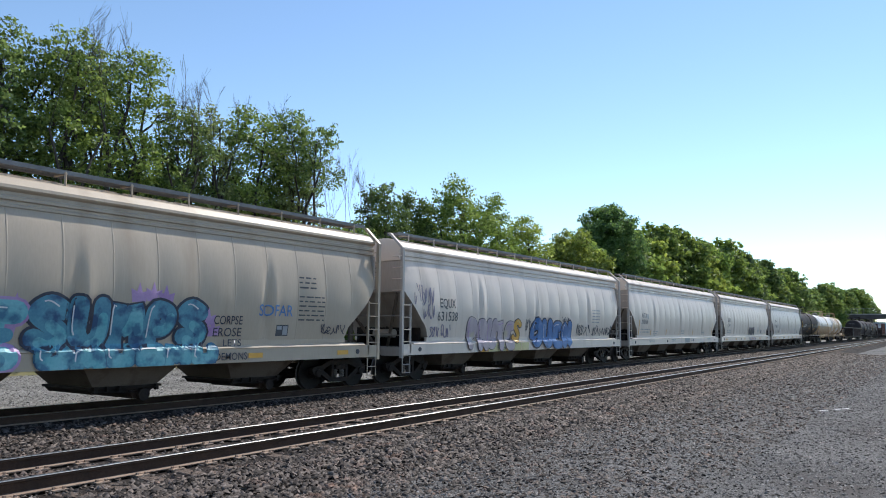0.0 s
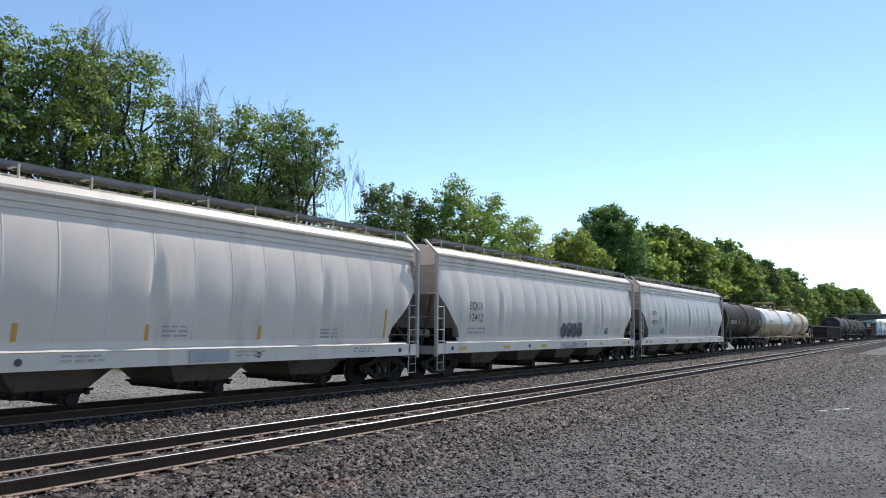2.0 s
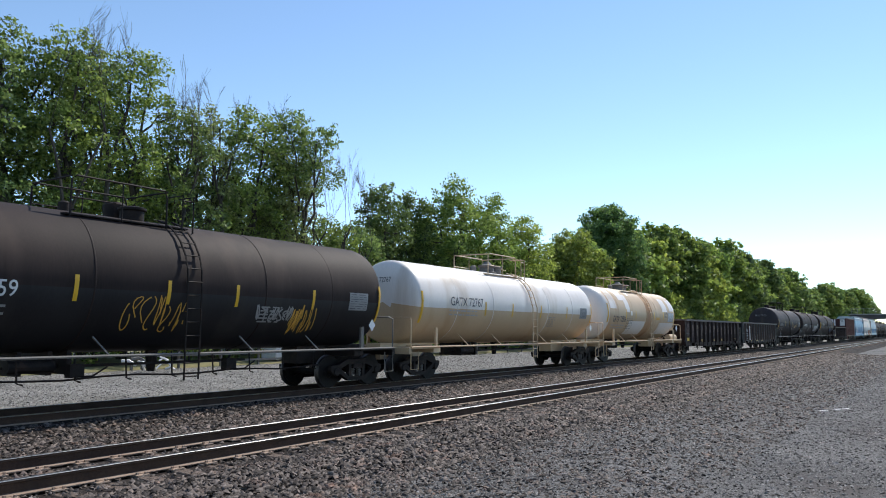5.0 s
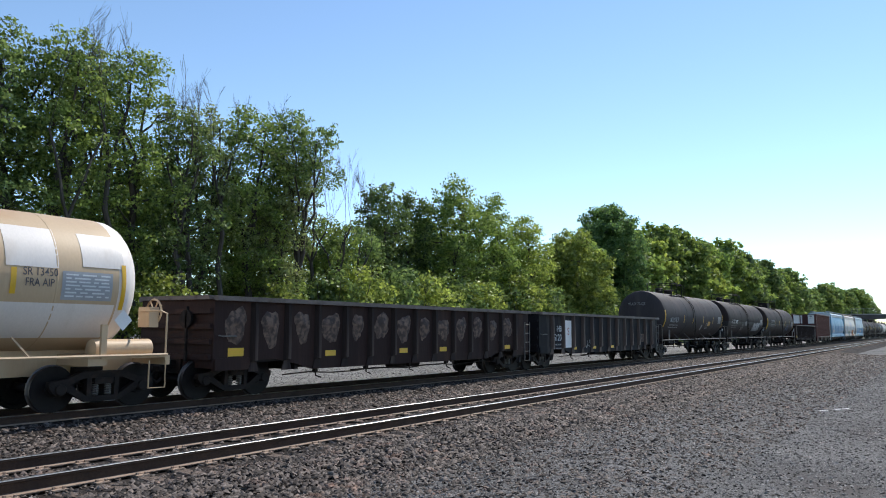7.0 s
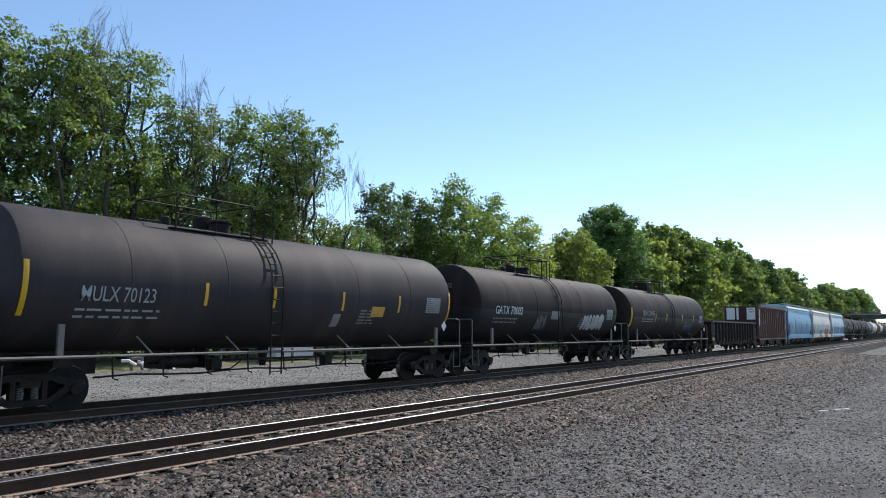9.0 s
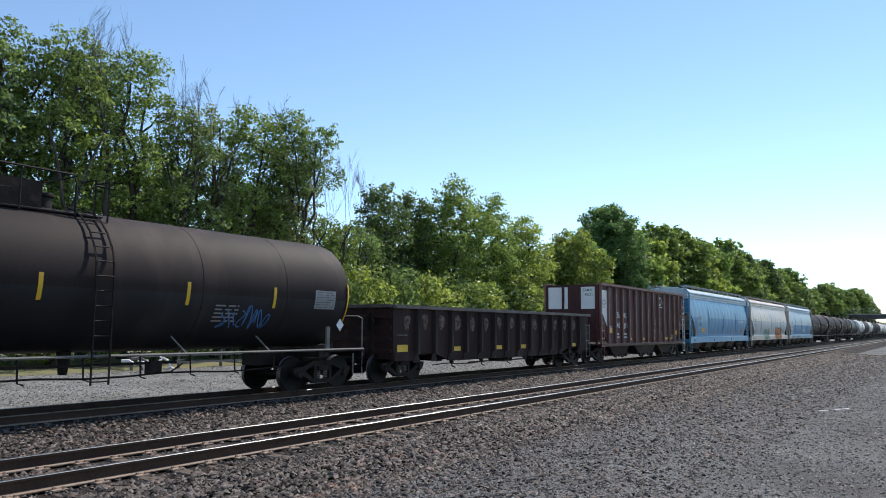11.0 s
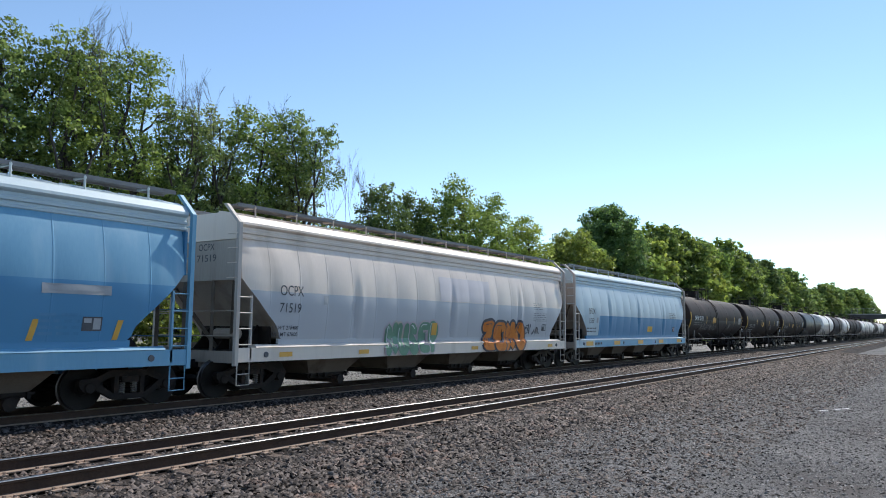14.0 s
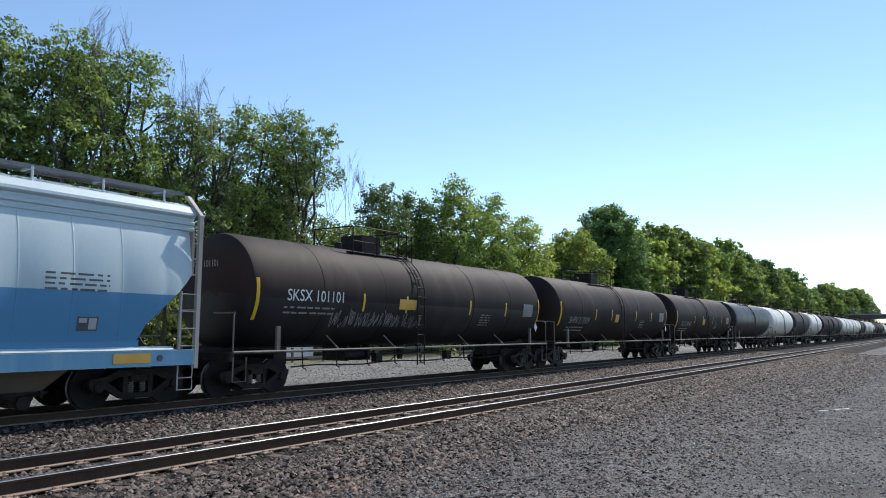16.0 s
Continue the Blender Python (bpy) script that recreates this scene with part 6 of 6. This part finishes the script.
def twigs(bm, p, d, length, r, rg, depth, spread):
    """Bare twigs that fork upwards."""
    q = p + d * length
    mid = p.lerp(q, 0.5) + Vector((rg.uniform(-1, 1), rg.uniform(-1, 1), 0)) * length * 0.05
    tube(bm, [p, mid, q], [r, r * 0.7, max(0.005, r * 0.4)], 3)
    if depth == 0:
        return
    for k in range(rg.randint(3, 4)):
        a = rg.uniform(0, 6.283)
        nd = (d + Vector((math.cos(a), math.sin(a), rg.uniform(-0.1, 0.3))) * rg.uniform(0.5, 1.0) * spread).normalized()
        twigs(bm, p.lerp(q, rg.uniform(0.3, 1.0)), nd, length * rg.uniform(0.45, 0.75), max(0.007, r * 0.5), rg, depth - 1, spread)


def leaf_mesh(clumps, rg, per, size):
    """Leaf blades in flattened sprays round the clump centres (x, y, z, radius)."""
    nr = np.random.RandomState(rg.randint(0, 10 ** 6))
    cs = np.array(clumps)
    cnt = np.maximum(8, (per * (cs[:, 3] / 0.5) ** 2).astype(int))
    base = np.repeat(cs, cnt, 0)
    n = len(base)
    dirs = nr.normal(0, 1, (n, 3))
    dirs /= np.linalg.norm(dirs, axis=1, keepdims=True)
    c = base[:, :3] + dirs * base[:, 3:4] * nr.uniform(0.1, 1.0, (n, 1)) ** 0.6 * np.array([1.0, 1.0, 0.62])
    c[:, 2] -= 0.25 * np.hypot(dirs[:, 0], dirs[:, 1]) * base[:, 3]
    k = nr.normal(0, 0.7, (n, 3)) + dirs * 0.45 + np.array([0.0, 0.0, 0.6])
    k /= np.linalg.norm(k, axis=1, keepdims=True)
    u = np.cross(k, nr.normal(0, 1, (n, 3)))
    u /= np.linalg.norm(u, axis=1, keepdims=True)
    w = np.cross(u, k)
    s = nr.uniform(0.6, 1.3, (n, 1)) * size
    v = np.stack([c - u * s, c + w * s * 0.6 + k * s * 0.2, c + u * s, c - w * s * 0.6 + k * s * 0.2], 1).reshape(-1, 3)
    me = bpy.data.meshes.new("crown")
    me.vertices.add(len(v))
    me.vertices.foreach_set("co", v.astype(np.float32).ravel())
    me.loops.add(n * 4)
    me.loops.foreach_set("vertex_index", np.arange(n * 4, dtype=np.int32))
    me.polygons.add(n)
    me.polygons.foreach_set("loop_start", (np.arange(n) * 4).astype(np.int32))
    me.polygons.foreach_set("loop_total", np.full(n, 4, np.int32))
    me.update(calc_edges=True)
    return me


def tree(seed, height, width, material, label, base=0.3, lobes=10, per=46, size=0.11, clump=0.52, leaders=3, fork=0.4, bare=0, name="tree", tight=1.0):
    """A forked trunk, limbs to each lobe of the crown, and leaf sprays on the shell of the lobes."""
    rg = random.Random(seed)
    t = thing(name, label, "tree" if name == "tree" else "shrub", "line of trees behind the tracks")
    bm = bmesh.new()
    r0 = 0.012 * height + 0.03
    top = Vector((rg.uniform(-0.06, 0.06) * width, rg.uniform(-0.06, 0.06) * width, height * fork))
    branch(bm, (0, 0, -0.4), top, r0 * 1.25, r0 * 0.8, rg, 0.0, 5, 8)
    spine = [top]
    for k in range(leaders):
        a = 6.283 * k / leaders + rg.uniform(-0.5, 0.5)
        reach = width * 0.24 * (0 if leaders == 1 else 1)
        tip = Vector((math.cos(a) * reach, math.sin(a) * reach, height * rg.uniform(0.78, 0.88)))
        spine += branch(bm, top, tip, r0 * 0.62, r0 * 0.14, rg, 0.03, 6, 6)[1:]
    clumps = []
    for k in range(lobes):
        f = (k + rg.uniform(0.2, 0.8)) / lobes
        zc = height * (base + (1 - base) * (0.06 + 0.84 * f))
        prof = (math.sin(math.pi * (0.12 + 0.80 * f))) ** 0.75
        a = k * 2.39996 + rg.uniform(-0.5, 0.5)
        rl = width * rg.uniform(0.19, 0.28) * (0.75 + 0.4 * prof)
        rr = max(0.0, width / 2 * prof * rg.uniform(0.85, 1.1) - rl * 0.7)
        c = Vector((math.cos(a) * rr, math.sin(a) * rr, min(zc, height - rl * 0.75)))
        start = min((p for p in spine if p.z < c.z + 0.2), key=lambda p: (p - c).length, default=top)
        branch(bm, start, c, r0 * 0.30, r0 * 0.10, rg, 0.06, 4, 5)
        n = max(6, int(6.2 * tight * rl * rl / (clump * clump)))
        for j in range(n):
            d = Vector((rg.gauss(0, 1), rg.gauss(0, 1), rg.gauss(0.25, 0.85))).normalized()
            p = c + d * rl * rg.uniform(0.55, 1.08)
            clumps.append((p.x, p.y, p.z, clump * rg.uniform(0.55, 1.15)))
            if j % 3 == 0 and name == "tree":
                branch(bm, c.lerp(p, 0.1), p, r0 * 0.075, 0.008, rg, 0.05, 2, 3)
    for k in range(bare):
        p = rg.choice([q for q in spine if q.z < height * (0.66 if leaders < 5 else 0.8)])
        a = rg.uniform(0, 6.283)
        twigs(bm, p, Vector((math.cos(a) * 0.5, math.sin(a) * 0.5, 1)).normalized(), height * rg.uniform(0.10, 0.15), r0 * 0.14, rg, 3, 0.55)
    part("trunk", bm, M["bark"], t)
    me = leaf_mesh(clumps, rg, per, size)
    me.materials.append(material)
    part("crown", me, None, t)
    return t


def snag(seed, height, label, leaders=2, fork=0.55, spread=0.4):
    """A bare tree whose thin upright limbs overtop the crowns."""
    rg = random.Random(seed)
    t = thing("bare_tree", label, "tree", "line of trees behind the tracks")
    bm = bmesh.new()
    top = Vector((rg.uniform(-0.2, 0.2), rg.uniform(-0.2, 0.2), height * fork))
    branch(bm, (0, 0, -0.4), top, 0.19, 0.12, rg, 0.0, 5, 7)
    for k in range(leaders):
        a = 6.283 * k / leaders + rg.uniform(-0.4, 0.4)
        p = top + Vector((math.cos(a) * spread, math.sin(a) * spread, 1)).normalized() * height * (1 - fork) * 0.45
        branch(bm, top, p, 0.09, 0.05, rg, 0.05, 4, 5)
        twigs(bm, p, Vector((rg.uniform(-0.15, 0.15), rg.uniform(-0.15, 0.15), 1)).normalized(), height * (1 - fork) * 0.38, 0.020, rg, 3, 0.34)
    part("trunk", bm, M["bark"], t)
    return t


def stand(ob, x, y, turn=0.0, k=1.0):
    ob.matrix_basis = pose(x, y, GROUND_Z + 0.15, 0, 0, turn)
    ob.scale = (k, k, k)
    return ob


rt = random.Random(77)
# the front row, tree by tree: x, y, height, crown width, crown base, leaf kind
FRONT = [(14.8, 26.8, 16.2, 6.2, 0.14, "leaf_dark"), (17.1, 28.2, 17.9, 5.4, 0.16, "leaf"), (19.0, 26.6, 17.5, 5.0, 0.34, "leaf"), (21.4, 28.4, 17.5, 4.6, 0.34, "leaf_dark"), (22.6, 26.5, 18.1, 5.0, 0.18, "leaf"),
         (25.2, 26.2, 15.4, 5.0, 0.2, "leaf_dark"), (27.8, 27.0, 15.7, 4.6, 0.2, "leaf_olive"), (30.6, 26.4, 16.4, 5.4, 0.18, "leaf"), (33.6, 26.8, 14.6, 4.8, 0.16, "leaf_olive")]
MIDDLE = [(46.6, 29.0, 14.2, 5.2, 0.16, "leaf_dark"), (51.8, 30.0, 14.6, 5.2, 0.16, "leaf_dark"), (55.3, 27.6, 15.8, 7.4, 0.14, "leaf"), (61.4, 27.5, 15.0, 7.0, 0.14, "leaf"), (67.3, 26.4, 14.0, 6.8, 0.12, "leaf_light"),
          (76.0, 25.0, 12.9, 8.4, 0.10, "leaf_light"), (92.4, 27.5, 18.7, 10.5, 0.12, "leaf_deep")]
LEAFY = {"leaf": "tall leafy green tree with a forked grey trunk", "leaf_dark": "tall dark green tree with an uneven crown", "leaf_olive": "olive green thinly leaved tree with dry twigs", "leaf_light": "yellow-green sunlit leafy tree at the wood's edge", "leaf_deep": "broad dense dark green tree with a rounded crown"}
for i, (x, y, hh, w, b, m) in enumerate(FRONT):
    stand(tree(100 + i, hh, w, M[m], LEAFY[m], b, 15, 26, 0.10, 0.56, bare=2 if m == "leaf_olive" else 0), x, y)
for i, (x, y, hh, w, b, m) in enumerate(MIDDLE):
    stand(tree(130 + i, hh, w, M[m], LEAFY[m], b, 16 if w < 9 else 22, 21, 0.13 if x < 70 else 0.17, 0.68 if w < 9 else 0.85), x, y)
# a half-bare tree whose limbs fan out, and a forked one before a gap of sky
stand(tree(151, 15.9, 5.6, M["leaf_dark"], "half-bare tree with limbs fanning out under leafy tufts", 0.62, 7, 40, 0.10, 0.5, leaders=7, fork=0.34, bare=9, tight=0.7), 33.8, 25.2)
stand(tree(152, 10.5, 4.4, M["leaf_olive"], "low olive green tree with dry twigs", 0.22, 8, 30, 0.095, 0.55, bare=3), 32.0, 25.6)
stand(tree(153, 9.8, 5.4, M["leaf"], "low leafy green tree beside bare stems", 0.14, 10, 24, 0.11, 0.6), 38.6, 26.6)
stand(tree(154, 10.2, 4.8, M["leaf_dark"], "low dark green tree beside bare stems", 0.14, 10, 24, 0.11, 0.6), 42.0, 27.4)
for i, (x, y, hh, n, f) in enumerate(((18.2, 24.6, 16.2, 2, 0.42), (20.5, 25.4, 17.4, 2, 0.55), (18.6, 26.2, 16.8, 1, 0.6), (24.7, 24.9, 14.6, 2, 0.5), (25.4, 25.6, 15.2, 2, 0.6), (27.6, 25.6, 15.0, 2, 0.6), (37.3, 25.0, 13.4, 3, 0.4), (39.0, 25.4, 12.4, 3, 0.35), (35.9, 26.2, 13.8, 3, 0.45))):
    stand(snag(170 + i, hh, "bare grey tree with thin upright limbs", n, f, 0.32 if x < 30 else 0.5), x, y)
# kinds that repeat: back row, far row, understorey
BACK = [tree(1, 14.0, 6.0, M["leaf_dark"], "dark green tree in the second row", 0.2, 12, 20, 0.15, 0.6), tree(2, 14.0, 5.6, M["leaf"], "green tree in the second row", 0.24, 12, 20, 0.15, 0.6)]
FAR = [tree(6, 15.5, 9.0, M["leaf"], "leafy green tree far along the tracks", 0.1, 15, 8, 0.34, 1.0), tree(7, 15.5, 8.5, M["leaf_dark"], "dark green tree far along the tracks", 0.1, 15, 8, 0.34, 1.0), tree(8, 15.5, 8.0, M["leaf_light"], "yellow-green tree far along the tracks", 0.1, 14, 8, 0.34, 1.0)]
BUSH = [tree(21, 5.0, 4.0, M["leaf_light"], "bright green bush under the taller trees", 0.06, 9, 14, 0.13, 0.52, name="bush", fork=0.2), tree(22, 5.0, 4.0, M["leaf_dark"], "dark green bush under the taller trees", 0.06, 9, 14, 0.13, 0.52, name="bush", fork=0.2), tree(23, 5.0, 3.6, M["leaf"], "leafy green bush under the taller trees", 0.06, 9, 14, 0.13, 0.52, name="bush", fork=0.2)]


def plant(proto, x, y, k):
    o = copy_thing(proto, pose(x, y, GROUND_Z + 0.15, 0, 0, rt.uniform(0, 360)))
    o.scale = (k, k, k)


for x, hh in ((10.5, 14.0), (13.0, 14.0), (16.0, 10.0), (19.4, 8.5), (25.6, 12.2), (29.0, 12.5), (33.4, 12.6), (36.5, 11.2), (40.5, 9.4), (43.5, 10.6), (50.0, 11.5), (58.0, 12.6), (64.5, 12.2), (70.5, 11.6), (78.0, 12.0), (84.0, 13.0)):
    plant(BACK[int(x) % 2], x, 32.5 + rt.uniform(-1.2, 1.5), hh / 14.0)
for x, y, hh, kind in ((82.0, 27.0, 12.8, 0), (101.0, 28.0, 16.4, 0), (108.0, 26.5, 15.5, 2), (118.2, 29.0, 18.4, 0), (123.7, 27.0, 18.2, 0), (133.0, 27.0, 17.6, 2), (143.0, 28.0, 18.2, 0), (154.9, 27.0, 19.6, 0), (166.0, 27.0, 18.6, 1), (178.0, 28.0, 18.4, 0), (192.0, 27.0, 18.9, 1), (203.0, 27.0, 17.0, 2)):
    plant(FAR[kind], x, y, hh / 15.0)
for x, y, hh, kind in ((215.0, 27.0, 17.8, 0), (229.0, 27.0, 19.5, 1), (243.0, 28.0, 17.0, 0), (256.0, 27.0, 14.8, 1), (268.0, 27.0, 15.0, 0), (285.0, 28.0, 16.5, 1), (305.0, 27.0, 18.6, 0), (325.6, 27.0, 20.6, 1), (350.0, 27.0, 19.4, 0), (385.0, 28.0, 20.8, 1), (425.0, 27.0, 23.0, 0), (463.0, 27.0, 24.6, 1), (505.0, 28.0, 23.0, 0)):
    plant(FAR[kind], x, y, hh / 15.0)
x = 8.0
i = 0
while x < 210:
    near = x < 34
    plant(BUSH[(2, 0, 2, 1, 0)[i % 5] if near else (0, 2, 1)[i % 3]], x, 24.0 + rt.uniform(-0.7, 0.9), (rt.uniform(3.2, 5.0) if near else rt.uniform(4.6, 6.6) if x < 60 else rt.uniform(5.0, 7.5)) / 5.0)
    if x < 120:
        plant(BUSH[(i + 1) % 3], x + rt.uniform(-1, 1), 29.6 + rt.uniform(-0.8, 0.8), rt.uniform(3.5, 5.0) / 5.0)
        if x > 34:
            plant(BUSH[1], x + rt.uniform(-1, 1), 36.0 + rt.uniform(-0.8, 0.8), rt.uniform(4.0, 6.0) / 5.0)
    x += rt.uniform(2.2, 3.0) * (1 if x < 70 else 1.7)
    i += 1
home = -30.0
for p in (*BACK, *FAR, *BUSH):            # the first of each kind stands in the wood behind
    home -= 9.0
    p.location = (home, 30.0, GROUND_Z + 0.15)

# ---------------------------------------------------------------- overpass in the distance
ov = tagged(new("overpass"), "dark steel road overpass far down the tracks", "bridge", kind="structure")
bm = bmesh.new()
bx(bm, 330, 340, -16, 60, 6.6, 8.2)
part("girder", bm, M["darksteel"], ov)
bm = bmesh.new()
bx(bm, 329.6, 340.4, -16, 60, 8.2, 8.6)
part("deck", bm, M["concrete"], ov)
bm = bmesh.new()
for k in range(39):
    bx(bm, 329.8, 329.95, -16 + 2 * k, -15.9 + 2 * k, 8.6, 10.6)
for z in (9.3, 10.0, 10.6):
    bx(bm, 329.82, 329.92, -16, 60, z, z + 0.06)
part("railing", bm, M["concrete"], ov)
for y in (-12.0, 14.0):
    bm = bmesh.new()
    bx(bm, 333, 337, y - 0.8, y + 0.8, -0.6, 6.6)
    part("pier", bm, M["concrete"], ov)

# ---------------------------------------------------------------- yard clutter behind the train
def yard_fence():
    f = thing("guard_fence", "low dark post-and-rail fence at the yard's edge", "fence")
    for z in (0.25, 0.6):
        bm = bmesh.new()
        bx(bm, 20, 60, 21.6, 21.66, GROUND_Z + z, GROUND_Z + z + 0.1)
        part("rail", bm, M["brake"], f)
    post = shared("fence_post", lambda b: bx(b, -0.05, 0.05, -0.05, 0.05, 0, 0.85), M["brake"])
    for k in range(17):
        part("post", post, None, f, at=pose(20 + 2.5 * k, 21.72, GROUND_Z))


yard_fence()
bm = bmesh.new()
rgc = random.Random(8)
scrap = thing("scrap_pile", "pile of white and grey scrap metal on gravel", "scrap pile")
for k in range(14):
    bm = bmesh.new()
    p = Vector((rgc.uniform(-0.8, 0.8), rgc.uniform(-0.4, 0.4), rgc.uniform(0.1, 0.5)))
    q = p + Vector((rgc.uniform(-0.7, 0.7), rgc.uniform(-0.5, 0.5), rgc.uniform(-0.1, 0.4)))
    tube(bm, [p, (p + q) / 2 + Vector((0, 0, 0.1)), q], rgc.uniform(0.03, 0.09), 5)
    part("scrap_piece", bm, M["whitepaint"] if k % 3 else M["brake"], scrap)
scrap.location = (20.3, 20.4, GROUND_Z)
trailer = thing("storage_box", "low white storage box beyond the yard", "container")
bm = bmesh.new()
bx(bm, -1.5, 1.5, -0.6, 0.6, 0.15, 0.95)
bmesh.ops.bevel(bm, geom=bm.edges[:], offset=0.03, segments=2, affect="EDGES")
part("box", bm, M["whitepaint"], trailer)
bm = bmesh.new()
bx(bm, -1.55, 1.55, -0.65, 0.65, 0.95, 1.02)
part("lid", bm, M["markgrey"], trailer)
for sx in (-1.2, 1.2):
    bm = bmesh.new()
    bx(bm, sx - 0.1, sx + 0.1, -0.5, 0.5, 0.0, 0.15)
    part("foot", bm, M["brake"], trailer)
trailer.location = (30.8, 22.9, GROUND_Z + 0.05)

# white paint scraps on the lot
for x, y, w, a in ((22.0, -6.5, 0.55, 8), (21.3, -6.15, 0.3, 12)):
    bm = bmesh.new()
    for k in range(5):
        o = -w / 2 + k * w / 5
        bx(bm, o, o + w / 6, -0.03 + 0.01 * (k % 2), 0.04, 0, 0.014)
    b = tagged(new("paint_dash", mesh_of("paint_dash", bm, M["whitepaint"])), "short worn white paint mark on gravel", "ground marking")
    b.matrix_basis = pose(x, y, GROUND_Z + 0.004, 0, 0, a - 40)

# ---------------------------------------------------------------- loose stones
def stones(name, n, x0, x1, y0, y1, size, material, label, bias=2.0, seed=1, zf=None):
    nr = np.random.RandomState(seed)
    x = x0 + (x1 - x0) * nr.uniform(0, 1, n) ** bias
    y = y1 - (y1 - y0) * nr.uniform(0, 1, n) ** (zf or 1.0)
    z = np.interp(y, [-2.7, -1.5, 2.1, 3.0, 4.5, 5.0, 5.4, 9.2, 10.2], [GROUND_Z, BED_Z, BED_Z, BED_Z - 0.05, BED_Z - 0.07, BED_Z - 0.06, BED_Z + 0.02, BED_Z, GROUND_Z + 0.012])
    s = size * nr.uniform(0.45, 1.2, (n, 1, 1)) * np.minimum(1.6, 1 + x / 60.0)[:, None, None]
    cap = np.array([(1, 0, 0), (0.1, 1, 0), (-1, 0.1, 0), (-0.1, -1, 0), (0.15, 0.1, 1)], float)      # chipped tops of stones
    v = (cap[None] + nr.uniform(-0.45, 0.45, (n, 5, 3))) * np.array([1.35, 0.8, 0.8])
    tip, turn = nr.normal(0, 0.45, n), nr.uniform(0, 6.283, n)
    ct, st, ca, sa = np.cos(tip), np.sin(tip), np.cos(turn), np.sin(turn)
    one, nil = np.ones(n), np.zeros(n)
    tilt = np.stack([np.stack([one, nil, nil], -1), np.stack([nil, ct, -st], -1), np.stack([nil, st, ct], -1)], 1)
    spin = np.stack([np.stack([ca, -sa, nil], -1), np.stack([sa, ca, nil], -1), np.stack([nil, nil, one], -1)], 1)
    v = np.einsum("nij,nkj->nki", spin @ tilt, v) * s
    v += np.stack([x, y, z + size * nr.uniform(-0.2, 0.6, n)], -1)[:, None]
    tri = np.array([(0, 1, 4), (1, 2, 4), (2, 3, 4), (3, 0, 4)])
    f = (np.arange(n)[:, None, None] * 5 + tri[None]).reshape(-1)
    me = bpy.data.meshes.new(name)
    me.vertices.add(n * 5)
    me.vertices.foreach_set("co", v.astype(np.float32).ravel())
    me.loops.add(n * 12)
    me.loops.foreach_set("vertex_index", f.astype(np.int32))
    me.polygons.add(n * 4)
    me.polygons.foreach_set("loop_start", (np.arange(n * 4) * 3).astype(np.int32))
    me.polygons.foreach_set("loop_total", np.full(n * 4, 3, np.int32))
    me.update(calc_edges=True)
    me.materials.append(material)
    return tagged(new(name, me), label, "stones", kind="stuff")


stones("ballast_stones", 34000, 3, 75, 1.6, 5.75, 0.036, M["stone"], "loose brown-grey crushed stones between the tracks", 1.9, 1)
stones("ballast_stones", 34000, 4, 75, -2.6, -0.62, 0.036, M["stone"], "loose brown-grey crushed stones beside the near rail", 1.9, 2)
stones("ballast_stones", 26000, 5, 75, -6.2, -2.4, 0.028, M["stone"], "crushed stones spilling onto the lot", 1.9, 5, 2.0)
stones("ballast_stones", 9000, 3, 60, -0.58, 1.3, 0.030, M["stone"], "loose brown-grey crushed stones between the rails", 1.9, 4)
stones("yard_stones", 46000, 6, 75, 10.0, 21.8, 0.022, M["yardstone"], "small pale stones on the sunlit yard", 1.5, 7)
stones("lot_stones", 115000, 6, 62, -11, -2.4, 0.0155, M["lotstone"], "small loose grey stones scattered on the lot", 1.7, 3)

# ---------------------------------------------------------------- the two tracks
track("track_near", GAUGE / 2, "empty near track with shiny rails on weathered wooden ties", 280)
track("track_far", TRACK_Y, "far track under the freight train, in shade", 160)


# ---------------------------------------------------------------- what moves
def motions():
    for car, s0 in TRAIN:
        walk(car, [(t, pose(s0 - SPEED * t, TRACK_Y, 0)) for t in range(17)])
    turn = math.degrees(SPEED / FPS / 0.457)
    first = {}
    for s, w in WHEELS:
        if s not in first:
            walk(w, [(k / FPS, pose(s * AXLE, 0, 0.457, 0, -turn * k, 0)) for k in range(481)])
            first[s] = w.animation_data
        else:
            w.rotation_mode = "QUATERNION"
            w.animation_data_create().action = first[s].action
            w.animation_data.action_slot = first[s].action_slot


motions()
